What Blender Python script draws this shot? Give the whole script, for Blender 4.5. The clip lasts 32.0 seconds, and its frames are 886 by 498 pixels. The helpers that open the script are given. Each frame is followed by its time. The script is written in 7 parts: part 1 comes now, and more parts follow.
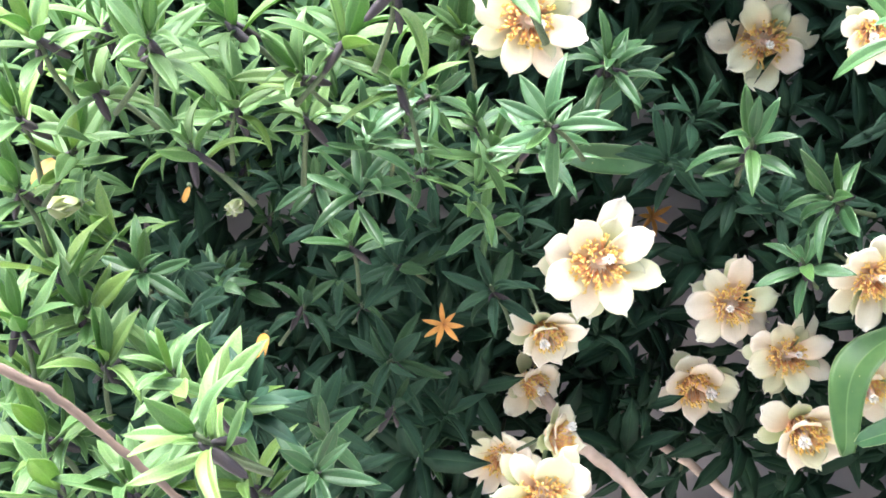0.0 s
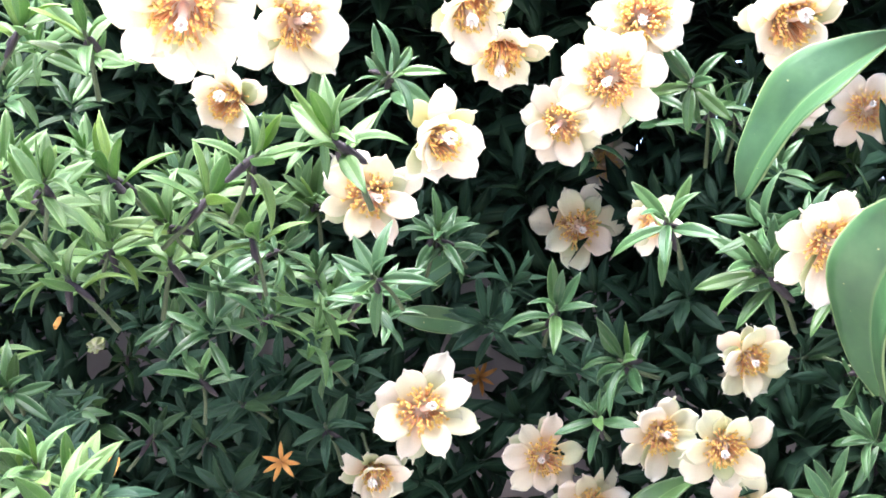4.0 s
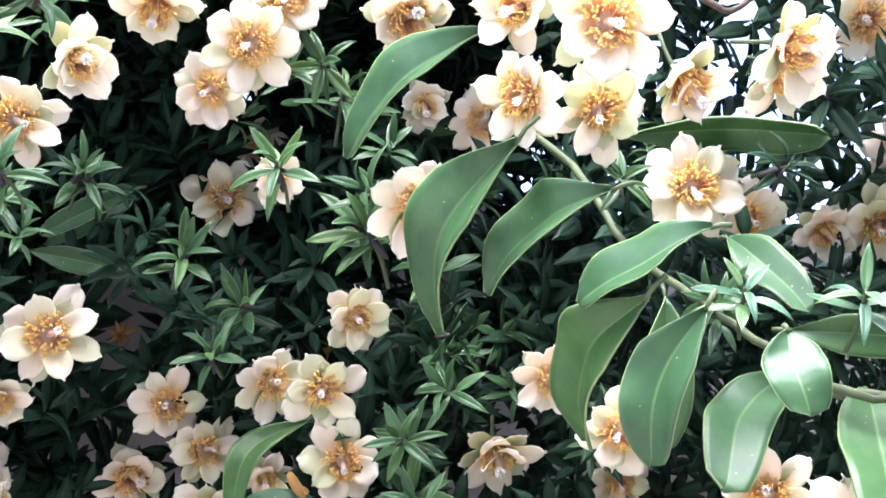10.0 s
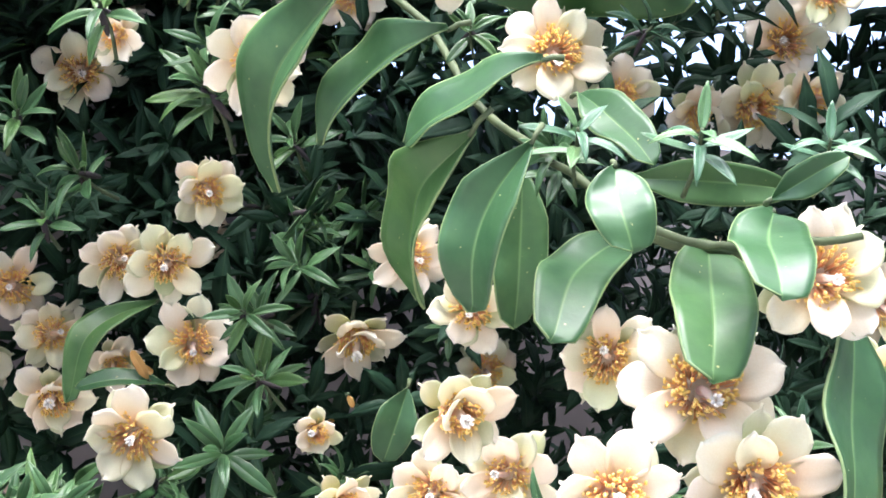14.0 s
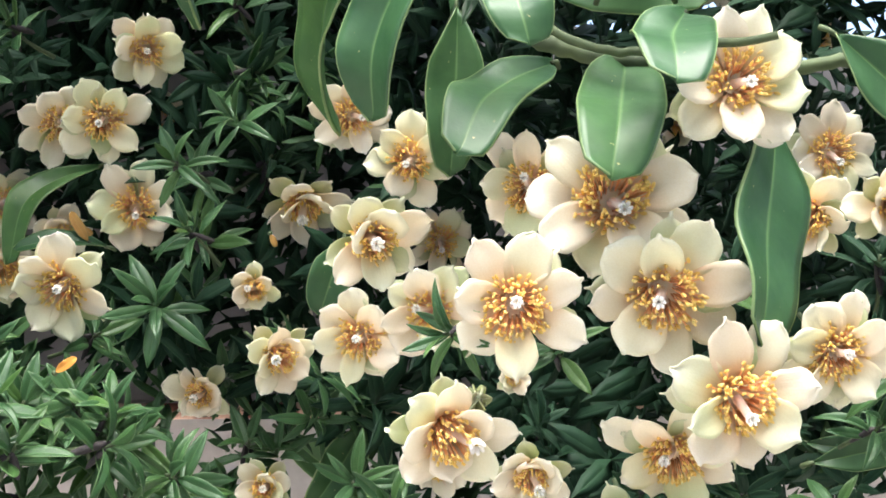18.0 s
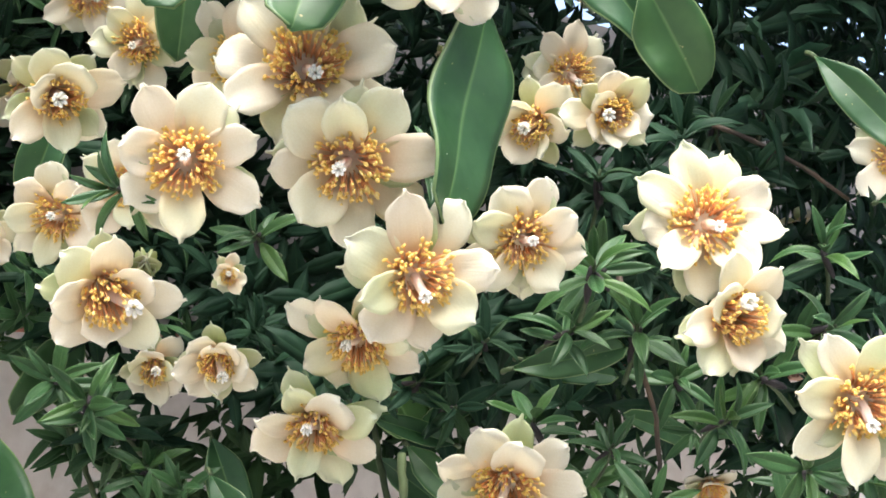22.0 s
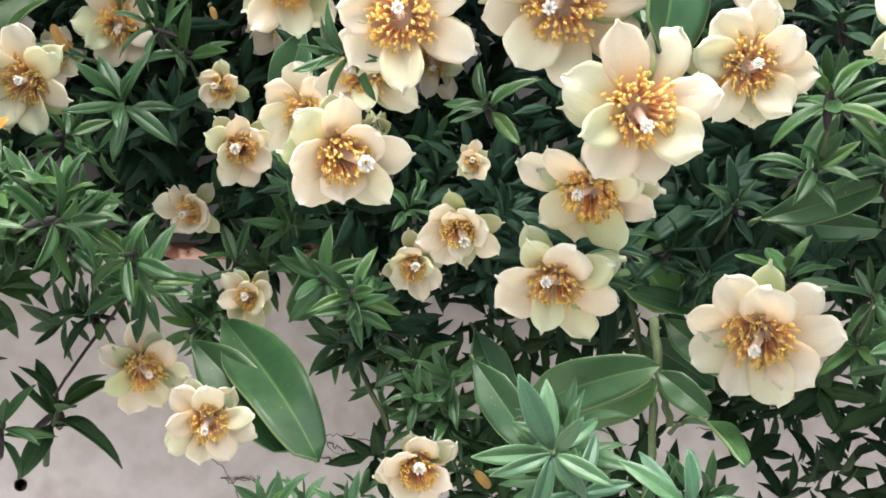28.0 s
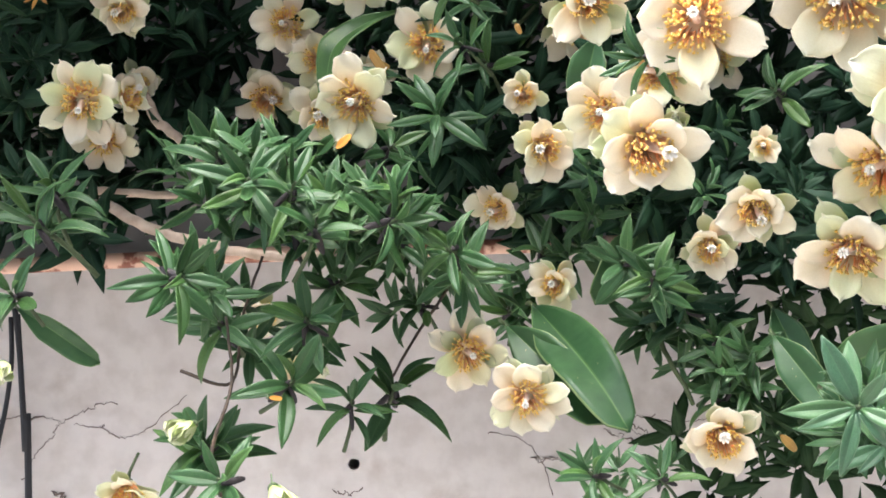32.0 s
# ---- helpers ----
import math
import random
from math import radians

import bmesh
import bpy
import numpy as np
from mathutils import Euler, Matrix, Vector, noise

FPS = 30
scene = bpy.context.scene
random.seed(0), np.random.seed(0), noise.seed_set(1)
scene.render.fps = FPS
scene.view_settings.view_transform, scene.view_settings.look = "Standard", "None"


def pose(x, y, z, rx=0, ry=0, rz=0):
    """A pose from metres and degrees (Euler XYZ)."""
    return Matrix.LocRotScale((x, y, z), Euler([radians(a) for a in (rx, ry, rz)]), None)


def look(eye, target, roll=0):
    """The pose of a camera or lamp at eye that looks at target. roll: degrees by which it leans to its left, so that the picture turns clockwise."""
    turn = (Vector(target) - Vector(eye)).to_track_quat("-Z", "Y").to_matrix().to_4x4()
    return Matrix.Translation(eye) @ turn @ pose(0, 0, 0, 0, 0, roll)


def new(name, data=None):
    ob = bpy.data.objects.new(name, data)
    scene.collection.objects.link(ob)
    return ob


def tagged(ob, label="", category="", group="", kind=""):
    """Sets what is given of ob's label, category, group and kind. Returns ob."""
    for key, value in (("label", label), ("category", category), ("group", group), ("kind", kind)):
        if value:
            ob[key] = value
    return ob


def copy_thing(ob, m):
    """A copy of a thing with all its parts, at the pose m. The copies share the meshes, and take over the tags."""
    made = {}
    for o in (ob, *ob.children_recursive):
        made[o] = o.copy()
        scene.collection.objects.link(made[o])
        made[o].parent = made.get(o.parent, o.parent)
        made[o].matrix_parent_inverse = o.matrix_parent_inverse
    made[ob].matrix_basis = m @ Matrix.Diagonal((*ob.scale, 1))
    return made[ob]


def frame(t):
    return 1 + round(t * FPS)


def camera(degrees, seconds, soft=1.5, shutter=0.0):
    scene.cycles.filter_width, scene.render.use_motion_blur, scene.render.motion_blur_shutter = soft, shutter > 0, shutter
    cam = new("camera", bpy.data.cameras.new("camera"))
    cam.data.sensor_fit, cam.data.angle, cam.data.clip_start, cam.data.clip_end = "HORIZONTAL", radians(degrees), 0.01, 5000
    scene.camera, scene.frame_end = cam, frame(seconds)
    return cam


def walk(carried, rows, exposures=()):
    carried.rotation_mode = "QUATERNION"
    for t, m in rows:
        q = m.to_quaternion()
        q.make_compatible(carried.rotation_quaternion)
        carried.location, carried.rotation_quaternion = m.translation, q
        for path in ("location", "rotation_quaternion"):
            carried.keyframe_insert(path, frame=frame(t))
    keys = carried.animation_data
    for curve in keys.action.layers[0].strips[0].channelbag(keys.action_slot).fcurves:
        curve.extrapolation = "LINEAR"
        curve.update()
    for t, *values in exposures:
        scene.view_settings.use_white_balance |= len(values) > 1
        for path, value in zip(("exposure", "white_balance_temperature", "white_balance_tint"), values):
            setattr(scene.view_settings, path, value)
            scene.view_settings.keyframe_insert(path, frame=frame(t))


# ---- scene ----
cam = camera(40.65, 32.0, 1.7)
EXPOSURES = [(0.0, 3.83, 5850, 15), (2.0, 3.96, 5800, 18), (4.0, 3.68, 5750, 24), (7.0, 3.3, 5600, 28), (11.0, 3.1, 5700, 23), (14.0, 2.94, 5800, 19), (17.0, 2.6, 6100, 9), (20.0, 2.46, 6150, 9), (24.0, 2.26, 6150, 7), (27.0, 2.38, 6150, 9), (32.0, 2.66, 6100, 10)]
PATH = [
    (0.0, 0.0000, -0.0000, 1.6000, 94.00, 6.00, -0.00),
    (0.5, 0.0069, -0.0068, 1.6032, 95.19, 5.27, -1.00),
    (1.0, 0.0039, -0.0120, 1.5949, 96.26, 4.99, -1.82),
    (1.5, 0.0022, -0.0291, 1.5922, 98.21, 4.48, -3.05),
    (2.0, 0.0056, -0.0306, 1.5823, 99.11, 4.44, -4.20),
    (2.5, 0.0041, -0.0320, 1.5761, 100.06, 4.05, -4.13),
    (3.0, 0.0092, -0.0387, 1.5723, 101.00, 4.20, -5.05),
    (3.5, 0.0090, -0.0475, 1.5747, 101.42, 4.22, -5.17),
    (4.0, 0.0052, -0.0681, 1.5788, 101.86, 3.87, -7.02),
    (4.5, 0.0061, -0.0763, 1.5675, 101.20, 3.96, -9.46),
    (6.5, 0.0184, -0.1271, 1.5368, 105.28, 4.60, -8.41),
    (7.0, 0.0216, -0.1298, 1.5320, 105.22, 4.82, -8.39),
    (7.5, 0.0235, -0.1360, 1.5245, 105.40, 4.67, -8.76),
    (8.0, 0.0053, -0.1382, 1.5211, 103.80, 4.41, -10.18),
    (8.5, -0.0024, -0.1393, 1.5210, 104.38, 2.44, -14.48),
    (9.0, 0.0067, -0.1379, 1.5195, 104.38, 1.60, -18.47),
    (9.5, 0.0150, -0.1335, 1.5148, 103.93, 1.19, -20.39),
    (10.0, 0.0279, -0.1299, 1.5130, 103.88, 1.07, -22.03),
    (10.5, 0.0277, -0.1387, 1.5158, 104.33, 0.61, -23.05),
    (11.0, 0.0346, -0.1400, 1.5127, 103.78, 0.84, -22.05),
    (11.5, 0.0440, -0.1363, 1.5060, 103.26, 1.11, -21.78),
    (12.0, 0.0528, -0.1324, 1.5023, 103.04, 1.04, -22.97),
    (12.5, 0.0585, -0.1265, 1.4973, 102.79, 0.61, -23.61),
    (13.0, 0.0637, -0.1273, 1.4957, 102.69, 0.84, -23.86),
    (13.5, 0.0705, -0.1213, 1.4901, 102.25, 0.59, -24.89),
    (14.0, 0.0804, -0.1124, 1.4799, 101.43, 0.71, -25.23),
    (14.5, 0.0898, -0.1086, 1.4747, 101.30, 0.75, -25.86),
    (16.5, 0.1088, -0.1116, 1.4554, 100.29, 1.05, -23.22),
    (17.0, 0.1150, -0.1135, 1.4510, 99.99, 1.00, -23.68),
    (17.5, 0.1197, -0.1085, 1.4408, 99.53, 0.73, -23.93),
    (18.0, 0.1248, -0.1095, 1.4361, 99.01, 0.81, -24.17),
    (18.5, 0.1291, -0.1093, 1.4304, 98.47, 0.75, -24.46),
    (19.0, 0.1323, -0.1133, 1.4246, 98.73, 0.49, -25.07),
    (19.5, 0.1377, -0.1159, 1.4204, 98.43, 0.65, -25.51),
    (20.0, 0.1515, -0.1145, 1.4185, 98.31, 0.19, -26.17),
    (20.5, 0.1629, -0.1120, 1.4132, 97.90, -0.27, -27.77),
    (21.0, 0.1675, -0.1103, 1.4094, 97.68, -1.51, -29.66),
    (21.5, 0.1738, -0.1132, 1.4082, 97.99, -1.45, -31.23),
    (22.0, 0.1772, -0.1106, 1.4044, 98.15, -1.97, -32.83),
    (22.5, 0.1833, -0.0996, 1.3966, 97.16, -2.34, -33.31),
    (23.0, 0.1946, -0.1016, 1.3941, 97.04, -2.35, -34.71),
    (23.5, 0.1962, -0.1005, 1.3928, 97.00, -2.65, -35.47),
    (24.0, 0.1932, -0.1018, 1.3920, 97.03, -2.90, -34.77),
    (24.5, 0.1925, -0.1027, 1.3895, 96.95, -2.56, -33.60),
    (26.5, 0.1841, -0.1048, 1.3829, 96.80, -2.26, -28.80),
    (27.0, 0.1875, -0.1109, 1.3792, 96.73, -1.14, -25.00),
    (27.5, 0.1893, -0.1157, 1.3732, 96.65, -0.11, -21.07),
    (28.0, 0.1953, -0.1174, 1.3670, 96.32, 0.92, -18.63),
    (28.5, 0.1978, -0.1162, 1.3641, 96.38, 2.16, -13.72),
    (29.0, 0.2042, -0.1231, 1.3614, 96.36, 3.20, -10.84),
    (29.5, 0.2047, -0.1306, 1.3641, 96.25, 3.24, -10.13),
    (30.0, 0.2023, -0.1381, 1.3641, 96.41, 3.26, -9.48),
    (30.5, 0.1962, -0.1423, 1.3624, 96.49, 3.02, -9.13),
    (31.0, 0.1974, -0.1547, 1.3613, 96.98, 3.08, -9.26),
    (31.5, 0.1860, -0.1621, 1.3597, 96.97, 2.77, -7.29),
    (32.0, 0.1728, -0.1628, 1.3569, 96.60, 2.14, -5.15),
]
walk(cam, [(t, pose(x, y, z, rx, ry, rz)) for t, x, y, z, rx, ry, rz in PATH], EXPOSURES)

# ---- sky, sun ----
world = bpy.data.worlds.new("sky")
scene.world = world
world.use_nodes = True
sky = world.node_tree.nodes.new("ShaderNodeTexSky")
sky.sky_type, sky.sun_disc = "NISHITA", False
SUN_UP, SUN_ROUND = 72.0, 205.0
sky.sun_elevation, sky.sun_rotation = radians(SUN_UP), radians(SUN_ROUND)
sky.air_density, sky.dust_density = 1.0, 6.0
back = world.node_tree.nodes["Background"]
world.node_tree.links.new(sky.outputs[0], back.inputs[0])
back.inputs[1].default_value = 0.12
lamp = bpy.data.lights.new("sun", "SUN")
lamp.energy, lamp.angle, lamp.color = 1.4, radians(45), (1.0, 0.96, 0.9)
sun = new("sun", lamp)
sun_from = Vector((math.sin(radians(SUN_ROUND)) * math.cos(radians(SUN_UP)), math.cos(radians(SUN_ROUND)) * math.cos(radians(SUN_UP)), math.sin(radians(SUN_UP))))
sun.matrix_world = look(sun_from * 5, (0, 0, 0))


# ---- materials ----
def material(name):
    m = bpy.data.materials.new(name)
    m.use_nodes = True
    nt = m.node_tree
    return m, nt, nt.nodes["Principled BSDF"]


def node(nt, kind, **inputs):
    n = nt.nodes.new("ShaderNode" + kind)
    for key, value in inputs.items():
        n.inputs[key.replace("_", " ")].default_value = value
    return n


def ramp(nt, source, stops):
    r = nt.nodes.new("ShaderNodeValToRGB")
    while len(r.color_ramp.elements) < len(stops):
        r.color_ramp.elements.new(0.5)
    for e, (p, c) in zip(r.color_ramp.elements, stops):
        e.position, e.color = p, (*c, 1)
    nt.links.new(source, r.inputs[0])
    return r.outputs[0]


def mix(nt, way, a, b, fac):
    n = nt.nodes.new("ShaderNodeMix")
    n.data_type, n.blend_type = "RGBA", way
    for socket, value in ((n.inputs[0], fac), (n.inputs[6], a), (n.inputs[7], b)):
        if isinstance(value, bpy.types.NodeSocket):
            nt.links.new(value, socket)
        else:
            socket.default_value = value if isinstance(value, float) else (*value, 1)
    return n.outputs[2]


def grain(nt, scale, detail=4.0):
    co = nt.nodes.new("ShaderNodeTexCoord")
    n = node(nt, "TexNoise", Scale=scale, Detail=detail)
    nt.links.new(co.outputs["Object"], n.inputs["Vector"])
    return n.outputs["Fac"]


def bump(nt, bsdf, height, strength, distance):
    b = node(nt, "Bump", Strength=strength, Distance=distance)
    nt.links.new(height, b.inputs["Height"])
    nt.links.new(b.outputs[0], bsdf.inputs["Normal"])


def translucent(nt, bsdf, colour, share):
    """Lets some light through a thin leaf or petal."""
    t = nt.nodes.new("ShaderNodeBsdfTranslucent")
    nt.links.new(colour, t.inputs[0])
    s = nt.nodes.new("ShaderNodeMixShader")
    s.inputs[0].default_value = share
    nt.links.new(bsdf.outputs[0], s.inputs[1])
    nt.links.new(t.outputs[0], s.inputs[2])
    nt.links.new(s.outputs[0], nt.nodes["Material Output"].inputs[0])


def uv_parts(nt):
    uv = nt.nodes.new("ShaderNodeUVMap")
    sep = nt.nodes.new("ShaderNodeSeparateXYZ")
    nt.links.new(uv.outputs[0], sep.inputs[0])
    return sep.outputs[0], sep.outputs[1]


def random_of(nt):
    return nt.nodes.new("ShaderNodeObjectInfo").outputs["Random"]


def petal_material(name, stops, share=0.35):
    m, nt, b = material(name)
    u, v = uv_parts(nt)
    col = ramp(nt, v, stops)
    blotch = ramp(nt, grain(nt, 90), [(0.35, (0.93, 0.9, 0.82)), (0.7, (1, 1, 1))])
    col = mix(nt, "MULTIPLY", col, blotch, 0.6)
    tint = ramp(nt, random_of(nt), [(0.0, (1.0, 0.97, 0.9)), (0.5, (0.98, 1, 0.98)), (0.85, (0.95, 1.0, 0.9)), (1.0, (0.86, 0.96, 0.74))])
    col = mix(nt, "MULTIPLY", col, tint, 0.8)
    nt.links.new(col, b.inputs["Base Color"])
    b.inputs["Roughness"].default_value = 0.45
    b.inputs["Specular IOR Level"].default_value = 0.35
    co = nt.nodes.new("ShaderNodeUVMap")
    wrinkle = node(nt, "TexNoise", Scale=7.0, Detail=5.0, Distortion=0.6)
    stretch = nt.nodes.new("ShaderNodeMapping")
    stretch.inputs["Scale"].default_value = (1.6, 0.45, 1.0)
    nt.links.new(co.outputs[0], stretch.inputs["Vector"])
    nt.links.new(stretch.outputs[0], wrinkle.inputs["Vector"])
    bump(nt, b, wrinkle.outputs["Fac"], 0.22, 0.0012)
    translucent(nt, b, col, share)
    return m


CREAM = petal_material("petal_cream", [(0.0, (0.95, 0.69, 0.47)), (0.18, (0.92, 0.77, 0.58)), (0.4, (0.92, 0.855, 0.72)), (0.7, (0.925, 0.885, 0.78)), (1.0, (0.93, 0.905, 0.83))], 0.42)
CREAM_PALE = petal_material("petal_pale_green_cream", [(0.0, (0.92, 0.64, 0.40)), (0.18, (0.90, 0.80, 0.57)), (0.45, (0.86, 0.86, 0.66)), (0.75, (0.88, 0.88, 0.72)), (1.0, (0.92, 0.90, 0.80))], 0.42)
CREAM_GREEN = petal_material("petal_green_cream", [(0.00, (0.387, 0.482, 0.189)), (0.35, (0.568, 0.619, 0.361)), (0.70, (0.688, 0.705, 0.516)), (1.00, (0.757, 0.748, 0.619))])
BUD_SKIN = petal_material("bud_skin", [(0.00, (0.258, 0.387, 0.086)), (0.40, (0.516, 0.568, 0.292)), (1.00, (0.757, 0.740, 0.636))])
DRY_STAR = petal_material("dry_star", [(0.0, (0.5, 0.22, 0.05)), (0.5, (0.75, 0.38, 0.09)), (1.0, (0.6, 0.3, 0.08))], 0.2)


def leaf_material(name, dark, light, rib, rough, share=0.22, veins=False, gloss=0.33, margin=(0.26, 0.36, 0.17)):
    m, nt, b = material(name)
    u, v = uv_parts(nt)
    mid = nt.nodes.new("ShaderNodeMath")
    mid.operation = "SUBTRACT"
    nt.links.new(u, mid.inputs[0])
    mid.inputs[1].default_value = 0.5
    dist = nt.nodes.new("ShaderNodeMath")
    dist.operation = "ABSOLUTE"
    nt.links.new(mid.outputs[0], dist.inputs[0])
    patch = ramp(nt, grain(nt, 60, 6), [(0.3, dark), (0.75, light)])
    tint = ramp(nt, random_of(nt), [(0.0, (0.75, 0.85, 0.8)), (0.55, (1, 1, 1)), (0.8, (1.15, 1.1, 0.85)), (1.0, (1.65, 1.4, 0.85))])
    col = mix(nt, "MULTIPLY", patch, tint, 0.85)
    if veins:
        broad = ramp(nt, grain(nt, 22, 3), [(0.35, (0.72, 0.8, 0.8)), (0.7, (1.3, 1.25, 1.2))])
        col = mix(nt, "MULTIPLY", col, broad, 0.8)
        speck = ramp(nt, grain(nt, 420, 2), [(0.74, (0, 0, 0)), (0.78, (0.7, 0.7, 0.7))])
        col = mix(nt, "MIX", col, (0.45, 0.45, 0.2), speck)
    edge = ramp(nt, dist.outputs[0], [(0.0, (0.4, 0.4, 0.4) if not veins else (0.6, 0.6, 0.6)), (0.06 if not veins else 0.035, (0, 0, 0))])
    col = mix(nt, "MIX", col, rib, edge)
    rim = ramp(nt, dist.outputs[0], [(0.45 if not veins else 0.478, (0, 0, 0)), (0.49, (0.35, 0.35, 0.35) if not veins else (0.8, 0.8, 0.8))])
    col = mix(nt, "MIX", col, margin, rim)
    nt.links.new(col, b.inputs["Base Color"])
    b.inputs["Roughness"].default_value = rough
    b.inputs["Specular IOR Level"].default_value = gloss
    if veins:
        wave = node(nt, "TexWave", Scale=2.6, Distortion=3.0, Detail=2.0)
        wave.bands_direction = "Y"
        co = nt.nodes.new("ShaderNodeUVMap")
        nt.links.new(co.outputs[0], wave.inputs["Vector"])
        add = nt.nodes.new("ShaderNodeMath")
        add.operation = "MULTIPLY_ADD"
        add.inputs[1].default_value = 0.1
        nt.links.new(wave.outputs["Fac"], add.inputs[0])
        nt.links.new(grain(nt, 130, 6), add.inputs[2])
        bump(nt, b, add.outputs[0], 0.3, 0.0012)
    else:
        bump(nt, b, grain(nt, 160, 3), 0.15, 0.0008)
    glow = mix(nt, "MULTIPLY", col, (1.5, 1.6, 0.6), 1.0)
    translucent(nt, b, glow, share)
    return m


# shaded copy of the leaf green: the interior's shade is in this colour
LEAF_SHADED = leaf_material("leaf_shaded_green", (0.014, 0.040, 0.023), (0.029, 0.068, 0.035), (0.04, 0.09, 0.038), 0.55, gloss=0.15, margin=(0.06, 0.12, 0.05))
LEAF_MID = leaf_material("leaf_mid_green", (0.032, 0.088, 0.032), (0.064, 0.145, 0.050), (0.11, 0.2, 0.08), 0.40, gloss=0.38, margin=(0.2, 0.3, 0.13))
# lit copy of the leaf green, its colour brightened for open light
LEAF_LIT = leaf_material("leaf_lit_green", (0.078, 0.158, 0.052), (0.138, 0.238, 0.085), (0.18, 0.29, 0.11), 0.46, 0.4, gloss=0.3, margin=(0.28, 0.4, 0.18))
LEAF_BLUE = leaf_material("leaf_blue_green", (0.058, 0.142, 0.074), (0.10, 0.205, 0.115), (0.13, 0.26, 0.14), 0.34, gloss=0.45, margin=(0.26, 0.38, 0.24))
LEAF_LARGE = leaf_material("leaf_large_green", (0.030, 0.088, 0.032), (0.063, 0.145, 0.054), (0.16, 0.28, 0.10), 0.43, 0.26, True, gloss=0.42, margin=(0.25, 0.35, 0.15))

LEAF_YELLOW = leaf_material("leaf_yellowed", (0.36, 0.19, 0.05), (0.52, 0.33, 0.1), (0.5, 0.34, 0.13), 0.5, 0.3)


def plain(name, dark, light, rough, scale=40.0, relief=0.0005, metal=0.0):
    m, nt, b = material(name)
    col = ramp(nt, grain(nt, scale, 6), [(0.3, dark), (0.7, light)])
    nt.links.new(col, b.inputs["Base Color"])
    b.inputs["Roughness"].default_value, b.inputs["Metallic"].default_value = rough, metal
    bump(nt, b, grain(nt, scale * 5, 5), 0.4, relief)
    return m


def soft(name, dark, light, share):
    m, nt, b = material(name)
    col = ramp(nt, grain(nt, 25, 3), [(0.3, dark), (0.7, light)])
    nt.links.new(col, b.inputs["Base Color"])
    b.inputs["Roughness"].default_value = 0.5
    translucent(nt, b, col, share)
    return m


FILAMENT = soft("filament_red_orange", (0.98, 0.56, 0.26), (0.98, 0.70, 0.40), 0.5)
ANTHER = soft("anther_yellow", (0.99, 0.74, 0.22), (0.99, 0.88, 0.40), 0.5)
PISTIL = soft("pistil_pale", (0.95, 0.78, 0.66), (0.96, 0.86, 0.76), 0.5)
THROAT_SKIN = soft("throat_orange", (0.98, 0.82, 0.58), (0.98, 0.90, 0.70), 0.45)
STIGMA = soft("stigma_white", (0.95, 0.93, 0.86), (0.97, 0.96, 0.92), 0.4)
GREEN_STEM = plain("stem_green", (0.03, 0.05, 0.018), (0.065, 0.095, 0.033), 0.7, 60)
BARK_GREEN = plain("bark_green", (0.035, 0.055, 0.018), (0.07, 0.10, 0.034), 0.75, 90)
TWIG = plain("twig_brown", (0.03, 0.022, 0.016), (0.09, 0.06, 0.035), 0.75, 120)
BARK_PALE = plain("bark_pale", (0.30, 0.23, 0.17), (0.45, 0.36, 0.28), 0.8, 120)
BARK_BROWN = plain("bark_brown", (0.07, 0.05, 0.035), (0.14, 0.10, 0.07), 0.75, 120)
WILTED = plain("wilted_black", (0.012, 0.010, 0.012), (0.035, 0.028, 0.028), 0.8, 150)
BLACK_RUBBER = plain("cable_black", (0.012, 0.012, 0.013), (0.02, 0.02, 0.022), 0.45, 60)


def wall_material():
    m, nt, b = material("plaster_wall")
    broad = ramp(nt, grain(nt, 3.5, 5), [(0.3, (0.68, 0.63, 0.585)), (0.75, (0.82, 0.77, 0.72))])
    fine = ramp(nt, grain(nt, 60, 8), [(0.35, (0.82, 0.8, 0.78)), (0.6, (1, 1, 1))])
    col = mix(nt, "MULTIPLY", broad, fine, 0.7)
    stain = ramp(nt, grain(nt, 14, 8), [(0.62, (1, 1, 1)), (0.72, (0.55, 0.48, 0.42))])
    col = mix(nt, "MULTIPLY", col, stain, 0.5)
    nt.links.new(col, b.inputs["Base Color"])
    b.inputs["Roughness"].default_value = 0.85
    bump(nt, b, grain(nt, 45, 8), 0.35, 0.002)
    return m


def rust_material():
    m, nt, b = material("painted_rusty_pipe")
    rust = ramp(nt, grain(nt, 55, 6), [(0.50, (0.62, 0.40, 0.29)), (0.56, (0.20, 0.07, 0.04))])
    nt.links.new(rust, b.inputs["Base Color"])
    b.inputs["Roughness"].default_value = 0.7
    bump(nt, b, grain(nt, 120, 5), 0.4, 0.001)
    return m


PLASTER, RUST = wall_material(), rust_material()
PLASTER_FAR = plain("render_grey", (0.36, 0.36, 0.35), (0.46, 0.46, 0.44), 0.9, 4)
CRACK = plain("crack_shadow", (0.12, 0.09, 0.075), (0.22, 0.17, 0.14), 0.9, 60)
SLATE = plain("upper_wall_grey", (0.16, 0.153, 0.148), (0.25, 0.24, 0.23), 0.85, 12, 0.001)
SOIL = plain("ground_concrete", (0.30, 0.28, 0.26), (0.42, 0.40, 0.37), 0.9, 3)


